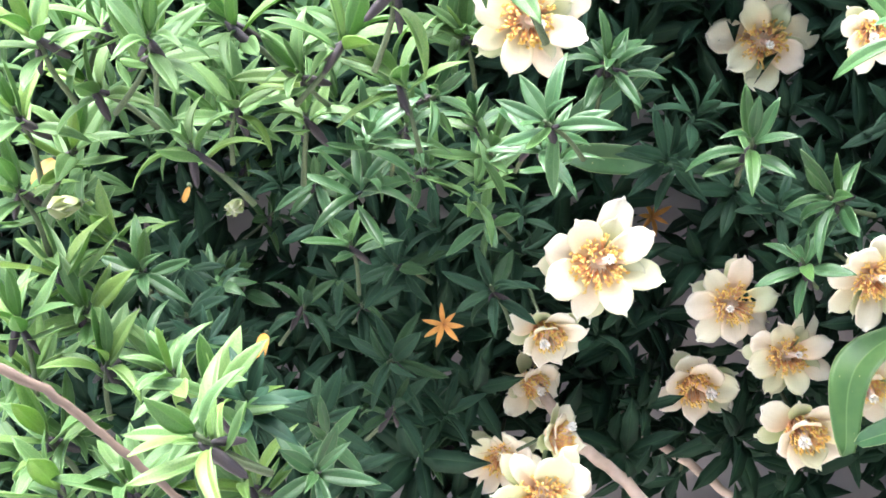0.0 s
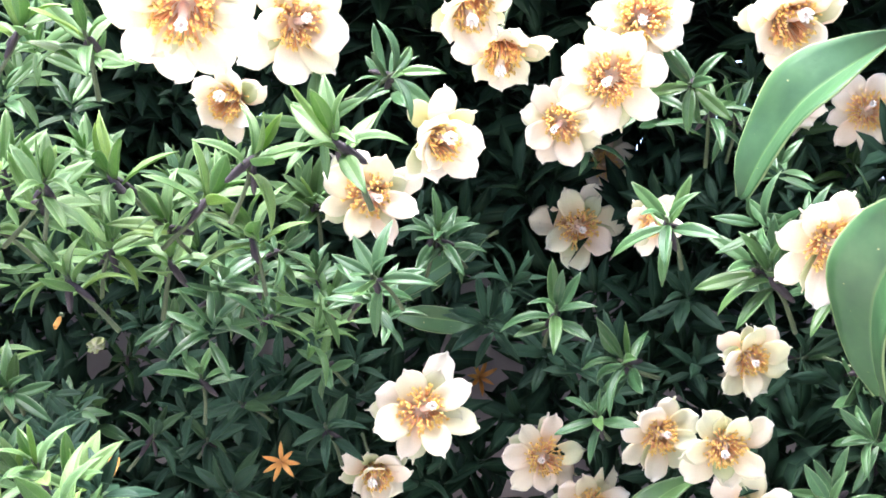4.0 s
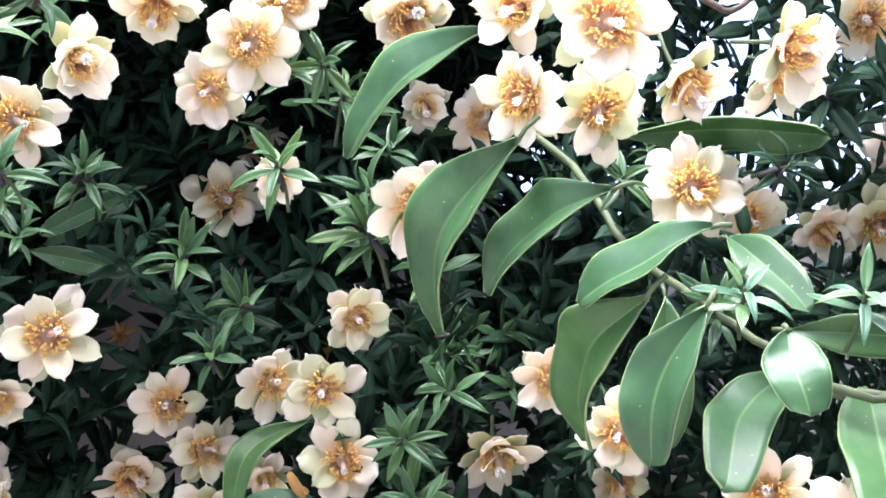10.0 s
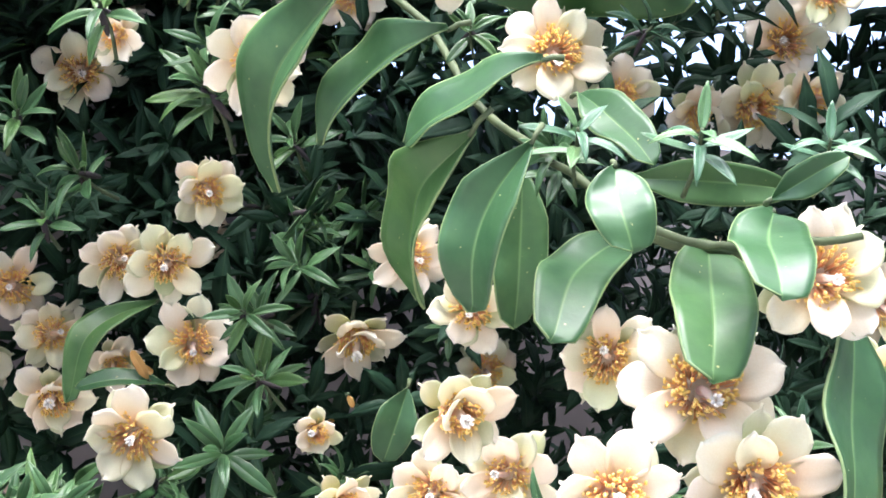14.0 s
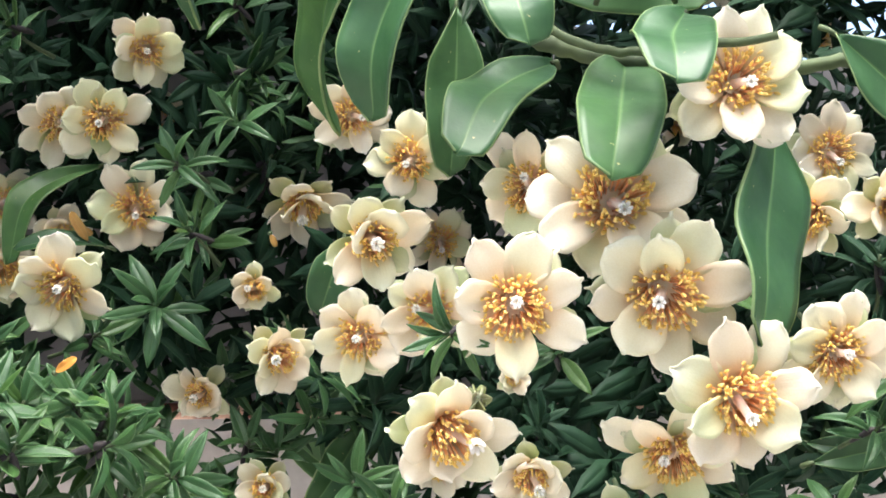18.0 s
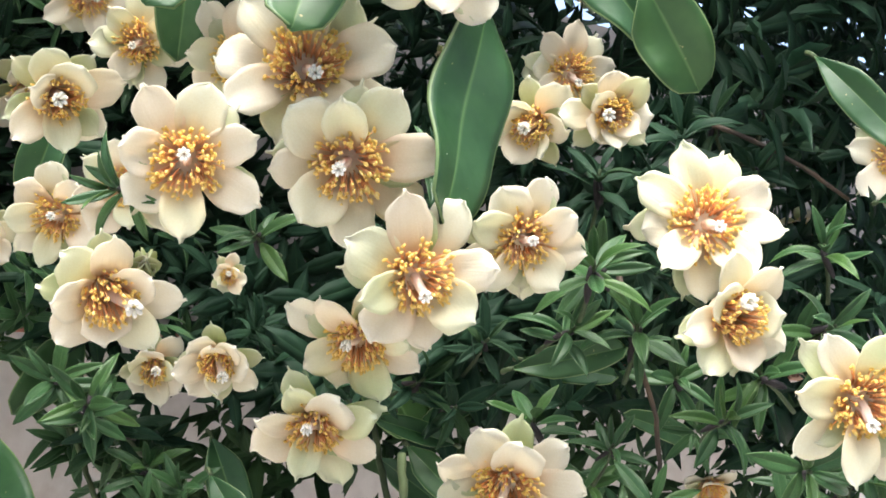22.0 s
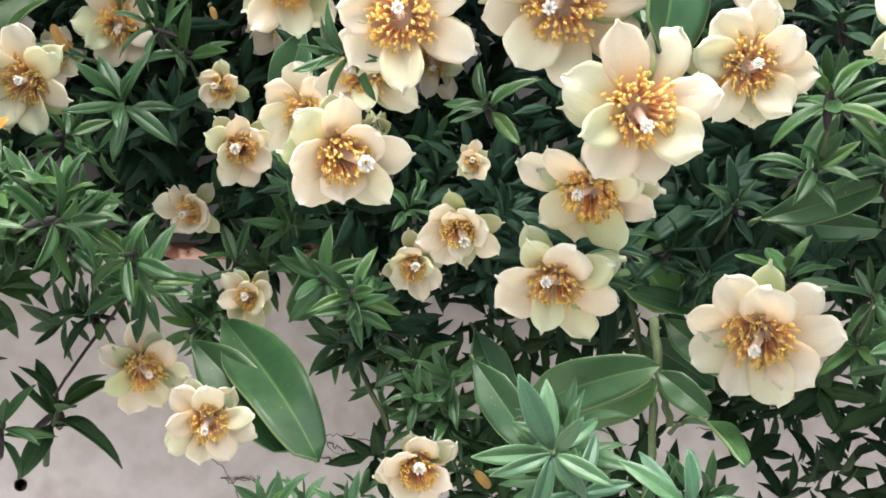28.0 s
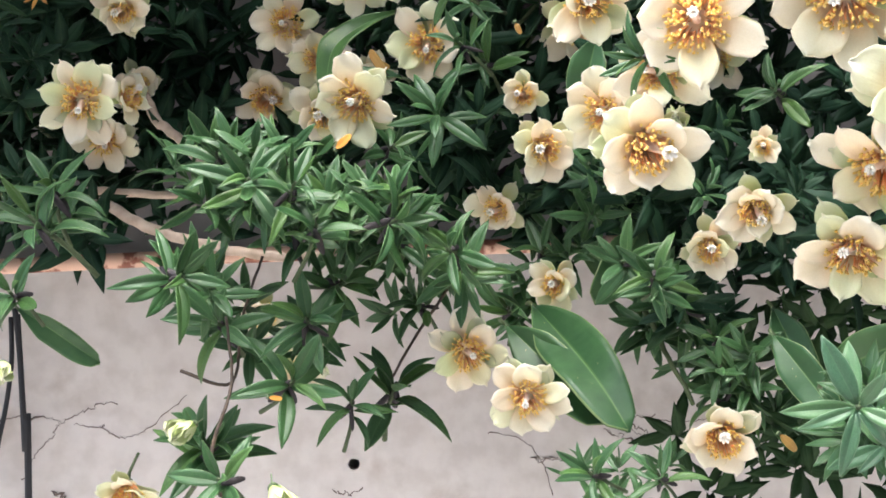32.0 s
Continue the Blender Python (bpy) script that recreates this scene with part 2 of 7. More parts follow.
# ---- building helpers ----
def mesh_of(name, verts, faces, mats, uvs=None, slots=None, smooth=True):
    me = bpy.data.meshes.new(name)
    me.from_pydata([tuple(v) for v in verts], [], faces)
    for m in mats:
        me.materials.append(m)
    if uvs is not None:
        layer = me.uv_layers.new(name="UVMap")
        index = np.empty(len(me.loops), dtype=np.int32)
        me.loops.foreach_get("vertex_index", index)
        layer.data.foreach_set("uv", np.asarray(uvs, dtype=np.float32)[index].ravel())
    if slots is not None:
        me.polygons.foreach_set("material_index", slots)
    if smooth:
        me.polygons.foreach_set("use_smooth", [True] * len(me.polygons))
    me.update()
    if uvs is not None and mats[0].name.startswith("leaf"):
        # a crisp fold along the midrib
        ends = np.zeros(len(me.edges) * 2, int)
        me.edges.foreach_get("vertices", ends)
        on_rib = np.abs(np.asarray(uvs)[:, 0] - 0.5) < 0.01
        ends = ends.reshape(-1, 2)
        fold = me.attributes.new("sharp_edge", "BOOLEAN", "EDGE")
        fold.data.foreach_set("value", on_rib[ends[:, 0]] & on_rib[ends[:, 1]])
    return me


def part(name, me, parent, m=None, label=""):
    ob = new(name, me)
    ob.parent = parent
    if m is not None:
        ob.matrix_basis = m
    return tagged(ob, label) if label else ob


def shell(grid, thick):
    """A closed thin sheet from a grid of places (rows along it, columns across), with its uv."""
    rows, cols = grid.shape[:2]
    du, dv = np.gradient(grid, axis=1), np.gradient(grid, axis=0)
    nor = np.cross(du, dv)
    nor /= np.linalg.norm(nor, axis=2, keepdims=True) + 1e-12
    low = grid - nor * thick
    verts = np.concatenate([grid.reshape(-1, 3), low.reshape(-1, 3)])
    uu, vv = np.meshgrid(np.linspace(0, 1, cols), np.linspace(0, 1, rows))
    uv = np.stack([uu.ravel(), vv.ravel()], 1)
    n = rows * cols
    faces = []
    for i in range(rows - 1):
        for j in range(cols - 1):
            a, b, c, d = i * cols + j, i * cols + j + 1, (i + 1) * cols + j + 1, (i + 1) * cols + j
            faces += [(a, b, c, d), (n + d, n + c, n + b, n + a)]
    edge = [j for j in range(cols)] + [i * cols + cols - 1 for i in range(1, rows)] + [(rows - 1) * cols + j for j in range(cols - 2, -1, -1)] + [i * cols for i in range(rows - 2, 0, -1)]
    for a, b in zip(edge, edge[1:] + edge[:1]):
        faces.append((b, a, n + a, n + b))
    return verts, faces, np.concatenate([uv, uv])


def join(pieces):
    verts, faces, uvs, base = [], [], [], 0
    for v, f, uv in pieces:
        verts.append(np.asarray(v))
        uvs.append(np.asarray(uv))
        faces += [tuple(i + base for i in q) for q in f]
        base += len(v)
    return np.concatenate(verts), faces, np.concatenate(uvs)


def moved(piece, m):
    v, f, uv = piece
    a = np.array(m)
    return v @ a[:3, :3].T + a[:3, 3], f, uv


def tube(points, radii, sides=7):
    pts = np.array([tuple(p) for p in points], dtype=float)
    verts, faces, uvs = [], [], []
    along = np.gradient(pts, axis=0)
    for i, (p, d, r) in enumerate(zip(pts, along, radii)):
        d = Vector(d).normalized()
        s = d.orthogonal().normalized() if i == 0 else (s - d * s.dot(d)).normalized()
        q = d.cross(s)
        for k in range(sides):
            a = 2 * math.pi * k / sides
            verts.append(Vector(p) + (s * math.cos(a) + q * math.sin(a)) * r)
            uvs.append((k / sides, i / (len(pts) - 1)))
    for i in range(len(pts) - 1):
        for k in range(sides):
            a, b = i * sides + k, i * sides + (k + 1) % sides
            faces.append((a, b, b + sides, a + sides))
    faces.append(tuple(range(sides - 1, -1, -1)))
    faces.append(tuple(range(len(verts) - sides, len(verts))))
    return np.array([tuple(v) for v in verts]), faces, np.array(uvs)


def curve_points(points, n):
    """A smooth line through the points."""
    p = [Vector(q) for q in points]
    p = [p[0] * 2 - p[1]] + p + [p[-1] * 2 - p[-2]]
    out = []
    spans = len(p) - 3
    for k in range(n + 1):
        s = min(k / n * spans, spans - 1e-6)
        i, t = int(s), s - int(s)
        a, b, c, d = p[i:i + 4]
        out.append(0.5 * ((2 * b) + (c - a) * t + (2 * a - 5 * b + 4 * c - d) * t * t + (3 * b - a - 3 * c + d) * t ** 3))
    return out


def facing(place, normal, spin, size):
    turn = Vector(normal).to_track_quat("Z", "Y").to_matrix().to_4x4()
    return Matrix.Translation(place) @ turn @ Matrix.Rotation(spin, 4, "Z") @ Matrix.Scale(size, 4)


# ---- flower kinds, one unit across ----
dice = random.Random(7)


def petal(length, width, start, rise0, rise1, cup, wave, twist=0.0, tip=0.1, sharp=0.62, rows=13, cols=9):
    """A spoon-shaped petal along +Y: a narrow claw, a broad blade and a short point."""
    v = 1 - (1 - np.linspace(0, 1, rows)) ** 2.0
    step = length * np.diff(v)
    ang = np.radians(rise0 + (rise1 - rise0) * v ** 0.8)
    r = start + np.concatenate([[0], np.cumsum(np.cos(ang[:-1]) * step)])
    h = np.concatenate([[0], np.cumsum(np.sin(ang[:-1]) * step)])
    claw = 0.32 + 0.68 * np.sin(np.clip(v / 0.62, 0, 1) * math.pi / 2) ** 1.4
    half = width / 2 * claw * (1 - np.clip((v - 0.5) / 0.502, 0, 1) ** 4.0) ** sharp
    half[-1] = width * 0.02
    u = np.linspace(-1, 1, cols)
    bite = 1 + (0.07 * np.sin(9 * v[:, None] + 25 * twist + 1.7 * np.sign(u[None, :])) + 0.05 * np.sin(23 * v[:, None] + 60 * twist + 2.3 * np.sign(u[None, :]))) * np.clip(v[:, None] * 2 - 0.8, 0, 1)
    g = np.zeros((rows, cols, 3))
    g[..., 0] = u[None, :] * half[:, None] * bite
    g[..., 1] = r[:, None]
    bowl = cup * (1.15 - 1.5 * v[:, None] ** 2)
    g[..., 2] = h[:, None] + bowl * u[None, :] ** 2 * (half[:, None] / (width / 2)) ** 1.5 * width * 0.5
    g[..., 2] += wave * np.sin(3.4 * u[None, :] + 6 * v[:, None] + twist * 9) * v[:, None] ** 2 * width
    g[..., 2] += twist * u[None, :] * v[:, None] * width * 0.4
    g[..., 2] -= 0.012 * np.exp(-(u[None, :] / 0.3) ** 2) * np.sin(v[:, None] * math.pi)
    g[-1, :, 1] += tip * 0.45 * length
    g[-1, :, 2] += tip * 0.2 * length * (1 if twist > 0 else -1)
    return shell(g, 0.007)


def leaf(length, width, fold, bend, wave, rows=9, cols=5, point=1.0, belly=0.45):
    """A leaf along +Y from its foot, its upper face to +Z."""
    v = np.linspace(0, 1, rows)
    half = width / 2 * np.sin(math.pi * v ** (math.log(0.5) / math.log(belly))) ** (0.75 * point)
    half[0], half[-1] = width * 0.07, width * 0.012
    u = np.linspace(-1, 1, cols)
    g = np.zeros((rows, cols, 3))
    ang = bend * v
    step = length / (rows - 1)
    y = np.concatenate([[0], np.cumsum(np.cos(ang[:-1]) * step)])
    z = -np.concatenate([[0], np.cumsum(np.sin(ang[:-1]) * step)])
    g[..., 0] = u[None, :] * half[:, None] * math.cos(fold)
    g[..., 1] = y[:, None] + np.abs(u[None, :]) * half[:, None] * 0.0
    g[..., 2] = z[:, None] + np.abs(u[None, :]) * half[:, None] * math.sin(fold)
    g[..., 2] += wave * width * np.sin(7 * v[:, None] + 1.5 * np.sign(u[None, :])) * np.abs(u[None, :])
    return shell(g, length * 0.012)


def ellipsoid(centre, rx, rz, axis, sides=5, rings=3):
    axis = Vector(axis).normalized()
    s = axis.orthogonal().normalized()
    q = axis.cross(s)
    pts = []
    for i in range(1, rings + 1):
        a = math.pi * i / (rings + 1)
        for k in range(sides):
            b = 2 * math.pi * k / sides
            pts.append(Vector(centre) + (s * math.cos(b) + q * math.sin(b)) * rx * math.sin(a) - axis * rz * math.cos(a))
    verts = [Vector(centre) - axis * rz] + pts + [Vector(centre) + axis * rz]
    faces = []
    for k in range(sides):
        faces.append((0, 1 + (k + 1) % sides, 1 + k))
        faces.append((len(verts) - 1, 1 + (rings - 1) * sides + k, 1 + (rings - 1) * sides + (k + 1) % sides))
        for i in range(rings - 1):
            a, b = 1 + i * sides + k, 1 + i * sides + (k + 1) % sides
            faces.append((a, b, b + sides, a + sides))
    v = np.array([tuple(p) for p in verts])
    return v, faces, np.zeros((len(v), 2))


def stamen_meshes(spread, height, count, lean):
    """A burst of fine threads that lean out over the petals, each with a small yellow tip."""
    threads, knobs = [], []
    for i in range(count):
        share = math.sqrt((i + 0.5) / count)
        a = i * 2.39996 + dice.uniform(-0.3, 0.3)
        r = spread * (0.3 + 0.74 * share) * dice.uniform(0.85, 1.1)
        h = height * dice.uniform(0.84, 1.12) * (1.05 - 0.5 * share * share)
        top = Vector((r * math.cos(a), r * math.sin(a) + lean, h))
        base = 0.045 + 0.075 * share
        foot = Vector((base * math.cos(a), base * math.sin(a), 0.045 - 0.01 * share))
        midp = foot.lerp(top, 0.5) + Vector((0, 0, 0.012))
        threads.append(tube([foot, midp, top], (0.0052, 0.0048, 0.0042), 4))
        along = (top - foot).normalized()
        knobs.append(ellipsoid(top, 0.013, 0.024, along + Vector((dice.uniform(-0.6, 0.6), dice.uniform(-0.6, 0.6), dice.uniform(-0.2, 0.4))), 4, 3))
    a, b = join(threads), join(knobs)
    return mesh_of("stamen_crown", a[0], a[1], [FILAMENT]), mesh_of("pollen_crown", b[0], b[1], [ANTHER])


def petal_mesh(name, mat, *shape):
    v, f, uv = petal(*shape)
    return mesh_of(name, v, f, [mat], uv)


PETALS = [petal_mesh("petal", CREAM if k != 0.97 else CREAM_PALE, 0.455 * k, 0.30 * w, 0.05, 42 + dr, 0 + dr, c, 0.06, t, tip * 0.7, sharp * 0.85)
          for k, w, dr, c, t, tip, sharp in ((1.0, 1.0, 0, 0.35, 0.1, 0.10, 0.55), (1.06, 0.9, -8, 0.2, -0.15, 0.16, 0.75), (0.95, 1.08, 6, 0.4, 0.2, 0.10, 0.6), (1.03, 1.02, -6, 0.12, -0.3, 0.05, 0.5), (0.97, 0.86, 10, 0.5, 0.12, 0.18, 0.85), (1.02, 0.94, -14, -0.1, 0.28, 0.12, 0.7), (0.97, 1.04, 2, 0.25, -0.22, 0.2, 0.65), (1.04, 0.8, -3, 0.45, 0.33, 0.14, 0.8))]
PETALS_CUP = [petal_mesh("petal", CREAM, 0.46 * k, 0.32 * w, 0.05, 68 + dr, 20 + dr, c, 0.05, t, tip * 0.7, sharp * 0.85)
              for k, w, dr, c, t, tip, sharp in ((1.0, 1.0, 0, 0.5, 0.1, 0.08, 0.55), (1.08, 0.9, -14, 0.4, -0.2, 0.14, 0.75), (0.94, 1.08, 5, 0.55, 0.2, 0.12, 0.6), (1.03, 0.94, -22, 0.3, -0.3, 0.1, 0.65), (0.98, 0.86, 8, 0.5, 0.3, 0.18, 0.8))]
OUTER = [petal_mesh("sepal", CREAM_GREEN, 0.41 * k, 0.22, 0.045, 40 + dr, -14 + dr, 0.35, 0.03, t, 0.2, 0.8) for k, dr, t in ((1.0, 0, 0.1), (0.9, 14, -0.2), (1.08, -8, 0.25))]
OUTER_CUP = [petal_mesh("sepal", CREAM_GREEN, 0.43 * k, 0.22, 0.05, 62 + dr, 18 + dr, 0.25, 0.03, t, 0.16, 0.8) for k, dr, t in ((1.0, 0, 0.1), (0.9, -14, -0.2))]
STAMENS = [stamen_meshes(0.235, 0.185, 165, 0.0), stamen_meshes(0.22, 0.2, 155, 0.015), stamen_meshes(0.245, 0.175, 170, -0.012)]
STAMENS_CUP = [stamen_meshes(0.19, 0.33, 125, 0.01), stamen_meshes(0.205, 0.3, 130, -0.01)]


def pistil_meshes(height, lean):
    top = Vector((lean, -0.02, height))
    column = tube([(0, 0, 0.0), (lean * 0.35, -0.005, height * 0.55), top], (0.036, 0.03, 0.026), 9)
    lobes = [ellipsoid(top + Vector((0.024 * math.cos(a), 0.024 * math.sin(a), 0.014)), 0.015, 0.04, (0.35 * math.cos(a), 0.35 * math.sin(a), 1), 6, 4) for a in (0, 0.9, 1.8, 2.69, 3.59, 4.49, 5.39)]
    lobes = join(lobes)
    return mesh_of("pistil", column[0], column[1], [PISTIL]), mesh_of("stigma", lobes[0], lobes[1], [STIGMA])


PISTILS = [pistil_meshes(0.25, 0.03), pistil_meshes(0.24, -0.06), pistil_meshes(0.23, 0.09)]
cup_base = ellipsoid((0, 0, -0.035), 0.085, 0.075, (0, 0, 1), 9, 5)
throat = ellipsoid((0, 0, 0.018), 0.14, 0.034, (0, 0, 1), 14, 4)
THROAT = mesh_of("receptacle", throat[0], throat[1], [THROAT_SKIN])
cup_base[0][:, 2] = np.minimum(cup_base[0][:, 2], -0.012)
CALYX = mesh_of("calyx", cup_base[0], cup_base[1], [GREEN_STEM])
stalk = tube([(0, 0, -0.08), (0.01, -0.03, -0.2), (0.0, -0.08, -0.34), (-0.02, -0.14, -0.5)], (0.035, 0.022, 0.02, 0.022), 6)
STALK = mesh_of("flower_stalk", stalk[0], stalk[1], [GREEN_STEM])


def turned(a, tilt=0.0, scale=1.0):
    return Matrix.Rotation(a, 4, "Z") @ Matrix.Rotation(tilt, 4, "X") @ Matrix.Scale(scale, 4)


def flower_kind(kind, number):
    ob = new("flower")
    cup = kind in "ck"
    count = dice.choice((7, 8, 8, 9)) if not cup else dice.choice((7, 8))
    open_by = dice.uniform(-0.10, 0.12)
    inner = PETALS_CUP if cup else PETALS
    for i in range(count):
        a = 2 * math.pi * (i + dice.uniform(-0.12, 0.12)) / count
        part("petal", dice.choice(inner), ob, turned(a, open_by + dice.uniform(-0.13, 0.13) + (0.12 if i % 2 else -0.06), dice.uniform(0.9, 1.05)))
    outer = OUTER_CUP if cup else OUTER
    start = dice.uniform(0, 6)
    for i in range(4):
        part("sepal", dice.choice(outer), ob, turned(start + 1.57 * i + dice.uniform(-0.3, 0.3), dice.uniform(-0.25, 0.0)) @ Matrix.Translation((0, 0, -0.03)), "green-tinged outer petal")
    f, k = dice.choice(STAMENS_CUP if cup else STAMENS)
    spin = turned(dice.uniform(0, 6))
    part("stamen_crown", f, ob, spin, "red-orange stamen threads")
    part("pollen_crown", k, ob, spin, "golden yellow pollen tips")
    p, s = dice.choice(PISTILS)
    column = part("pistil", p, ob, turned(dice.uniform(0, 6), 0, 1.4 if cup else 1.0))
    part("stigma", s, column)
    part("receptacle", THROAT, ob, None, "peach-coloured flower throat")
    part("calyx", CALYX, ob)
    part("flower_stalk", STALK, ob, turned(dice.uniform(0, 6)))
    return ob


def bud_kind():
    ob = new("flower_bud")
    for i in range(6):
        me = PETALS_BUD[i % 2]
        part("petal", me, ob, turned(i * 1.047 + dice.uniform(-0.1, 0.1), dice.uniform(-0.05, 0.05)))
    for i in range(4):
        part("sepal", OUTER_BUD, ob, turned(0.5 + i * 1.57, 0.0))
    part("calyx", CALYX, ob, Matrix.Scale(1.6, 4))
    part("flower_stalk", STALK, ob)
    return ob


PETALS_BUD = [petal_mesh("petal", BUD_SKIN, 0.9 * k, 0.6, 0.10, 88, 112, 0.5, 0.02, t, 0.15) for k, t in ((1.0, 0.1), (0.9, -0.1))]
OUTER_BUD = petal_mesh("sepal", CREAM_GREEN, 0.55, 0.4, 0.14, 70, 100, 0.4, 0.02, 0, 0.2)
KINDS = {"o": [flower_kind("o", i) for i in range(12)], "c": [flower_kind("c", i) for i in range(6)]}
star_leaf = leaf(0.5, 0.13, 0.5, 0.35, 0.03, rows=6, cols=3)
STAR = mesh_of("bract", star_leaf[0], star_leaf[1], [DRY_STAR], star_leaf[2])


def star_kind():
    ob = new("dry_calyx")
    for i in range(7):
        part("bract", STAR, ob, Matrix.Rotation(i * 0.9 + dice.uniform(-0.2, 0.2), 4, "Z") @ Matrix.Rotation(dice.uniform(0.1, 0.7), 4, "X") @ Matrix.Scale(dice.uniform(0.75, 1.05), 4))
    part("calyx", CALYX, ob)
    part("flower_stalk", STALK, ob)
    return ob


KINDS["s"] = [star_kind(), star_kind()]
KINDS["k"] = KINDS["c"]
KINDS["b"] = [bud_kind(), bud_kind()]
LABELS = {"o": ("open cream flower with red-orange and yellow stamens", "flower", "open flowers on the shrub"),
          "c": ("half-open cream flower with a cup of greenish petals", "flower", "half-open flowers on the shrub"),
          "k": ("cream flower seen with its greenish back petals", "flower", "half-open flowers on the shrub"),
          "s": ("dry orange star-shaped calyx whose petals have dropped", "calyx", "dry calyces on the shrub"),
          "b": ("closed pale green flower bud on a short stalk", "bud", "buds on the shrub")}
used = set()


SPOTS = []


def hides_flower(x, y, z, room):
    """Whether leaves at this place would stand before a flower."""
    return any(abs(x - a) < room and abs(z - c) < room and y < b + 0.012 for a, b, c in SPOTS)


def flower(x, y, z, size, nx, ny, nz, kind):
    proto = dice.choice(KINDS[kind])
    SPOTS.append((x, y, z))
    n = Vector((nx, ny, nz))
    m = facing((x, y, z), n, dice.uniform(0, 6.28), size * {"o": 1.09, "c": 1.2, "k": 1.25, "b": 0.85, "s": 1.0}[kind])
    m = m @ Matrix.Translation((0, 0, -0.12))
    if proto in used:
        ob = copy_thing(proto, m)
        ob.matrix_basis = m
    else:
        used.add(proto)
        ob = proto
        ob.matrix_basis = m
    label, category, group = LABELS[kind]
    tagged(ob, label, category, group)
    return ob


# ---- leaves and shoots ----
def leaf_mesh(mat, *shape, **more):
    v, f, uv = leaf(*shape, **more)
    return mesh_of("leaf", v, f, [mat], uv)


def shoot_leaves(mat):
    return [leaf_mesh(mat, 1.0, w, fo, be, wa, rows=8) for w, fo, be, wa in ((0.28, 0.4, 0.5, 0.03), (0.25, 0.5, 0.9, 0.02), (0.31, 0.3, 0.25, 0.05), (0.23, 0.6, 1.4, 0.02), (0.27, 0.42, -0.4, 0.03))]


# x, d and l hold shaded, middle and lit colours of one leaf
SHOOT_LEAVES = {"x": shoot_leaves(LEAF_SHADED), "d": shoot_leaves(LEAF_MID), "l": shoot_leaves(LEAF_LIT), "u": shoot_leaves(LEAF_BLUE)}
stem = tube(curve_points([(0, 0, 0.1), (0, 0, -0.2), (0.05, -0.08, -0.6), (0.0, -0.2, -1.2)], 8), [0.03, 0.036, 0.034, 0.034, 0.036, 0.038, 0.04, 0.042, 0.045], 6)
STEM = mesh_of("stem", stem[0], stem[1], [GREEN_STEM])
wilt = join([ellipsoid((0.12, 0, -0.3), 0.07, 0.32, (0.5, 0.2, -1), 6, 4), ellipsoid((-0.08, 0.1, -0.34), 0.055, 0.28, (-0.4, 0.3, -1), 5, 4)])
WILT = mesh_of("wilted_bract", wilt[0], wilt[1], [WILTED])


def shoot_kind(kind, number):
    ob = new("leafy_shoot")
    count = dice.choice((8, 9, 10)) if kind in "dx" else 9 if kind == "u" else dice.choice((9, 10, 11))
    for i in range(count):
        share = i / (count - 1)
        a = i * 2.4 + dice.uniform(-0.35, 0.35)
        raise_ = math.radians({'l': 86, 'd': 72, 'u': 40, 'x': 68}[kind] - 75 * share ** 0.8 * (0.55 if kind == 'u' else 1) + dice.uniform(-14, 14))
        size = (0.48 + 0.55 * math.sin(math.pi * min(1, share * 0.62 + 0.12))) * dice.uniform(0.88, 1.1)
        m = Matrix.Rotation(a, 4, "Z") @ Matrix.Translation((0, 0.04, 0.08 - 0.45 * share)) @ Matrix.Rotation(raise_, 4, "X") @ Matrix.Scale(size, 4)
        part("leaf", dice.choice(SHOOT_LEAVES[kind]), ob, m)
    part("stem", STEM, ob, turned(dice.uniform(0, 6)))
    if kind != "u":
        part("wilted_bract", WILT, ob, turned(dice.uniform(0, 6)), "dry black bract")
    return ob


SHOOTS = {k: [shoot_kind(k, i) for i in range(n)] for k, n in (("d", 9), ("l", 8), ("u", 3), ("x", 5))}
SHOOT_LABELS = {"x": "leafy shoot inside the shrub, its shade put into the leaf colour", "d": "glossy dark green leafy shoot tip of the shrub", "l": "light green leafy shoot tip, open light put into its colour", "u": "blue-green upright leafy shoot with narrow leaves"}


def shoot(x, y, z, size, nx, ny, nz, kind):
    proto = dice.choice(SHOOTS[kind])
    n = Vector((nx, ny, nz)) + Vector((dice.uniform(-0.75, 0.75), dice.uniform(-0.2, 0.5), dice.uniform(-0.2, 0.9)))
    if kind == "u":
        n = Vector((nx, ny, nz + (0.5 if z > 1.5 else 0.0))) + Vector((dice.uniform(-0.2, 0.2), 0, dice.uniform(-0.2, 0.1)))
    n += Vector((0, 0, {"u": 0.02, "l": 0.5, "d": 0.15, "x": 0.1}[kind]))
    m = facing((x, y, z), n, dice.uniform(0, 6.28), size * {"d": 0.95, "l": 1.15, "u": 0.96, "x": 0.95}[kind])
    if proto in used:
        ob = copy_thing(proto, m)
        ob.matrix_basis = m
    else:
        used.add(proto)
        ob = proto
        ob.matrix_basis = m
    tagged(ob, SHOOT_LABELS[kind], "leafy shoot", "leafy shoots of the shrub")
    return ob


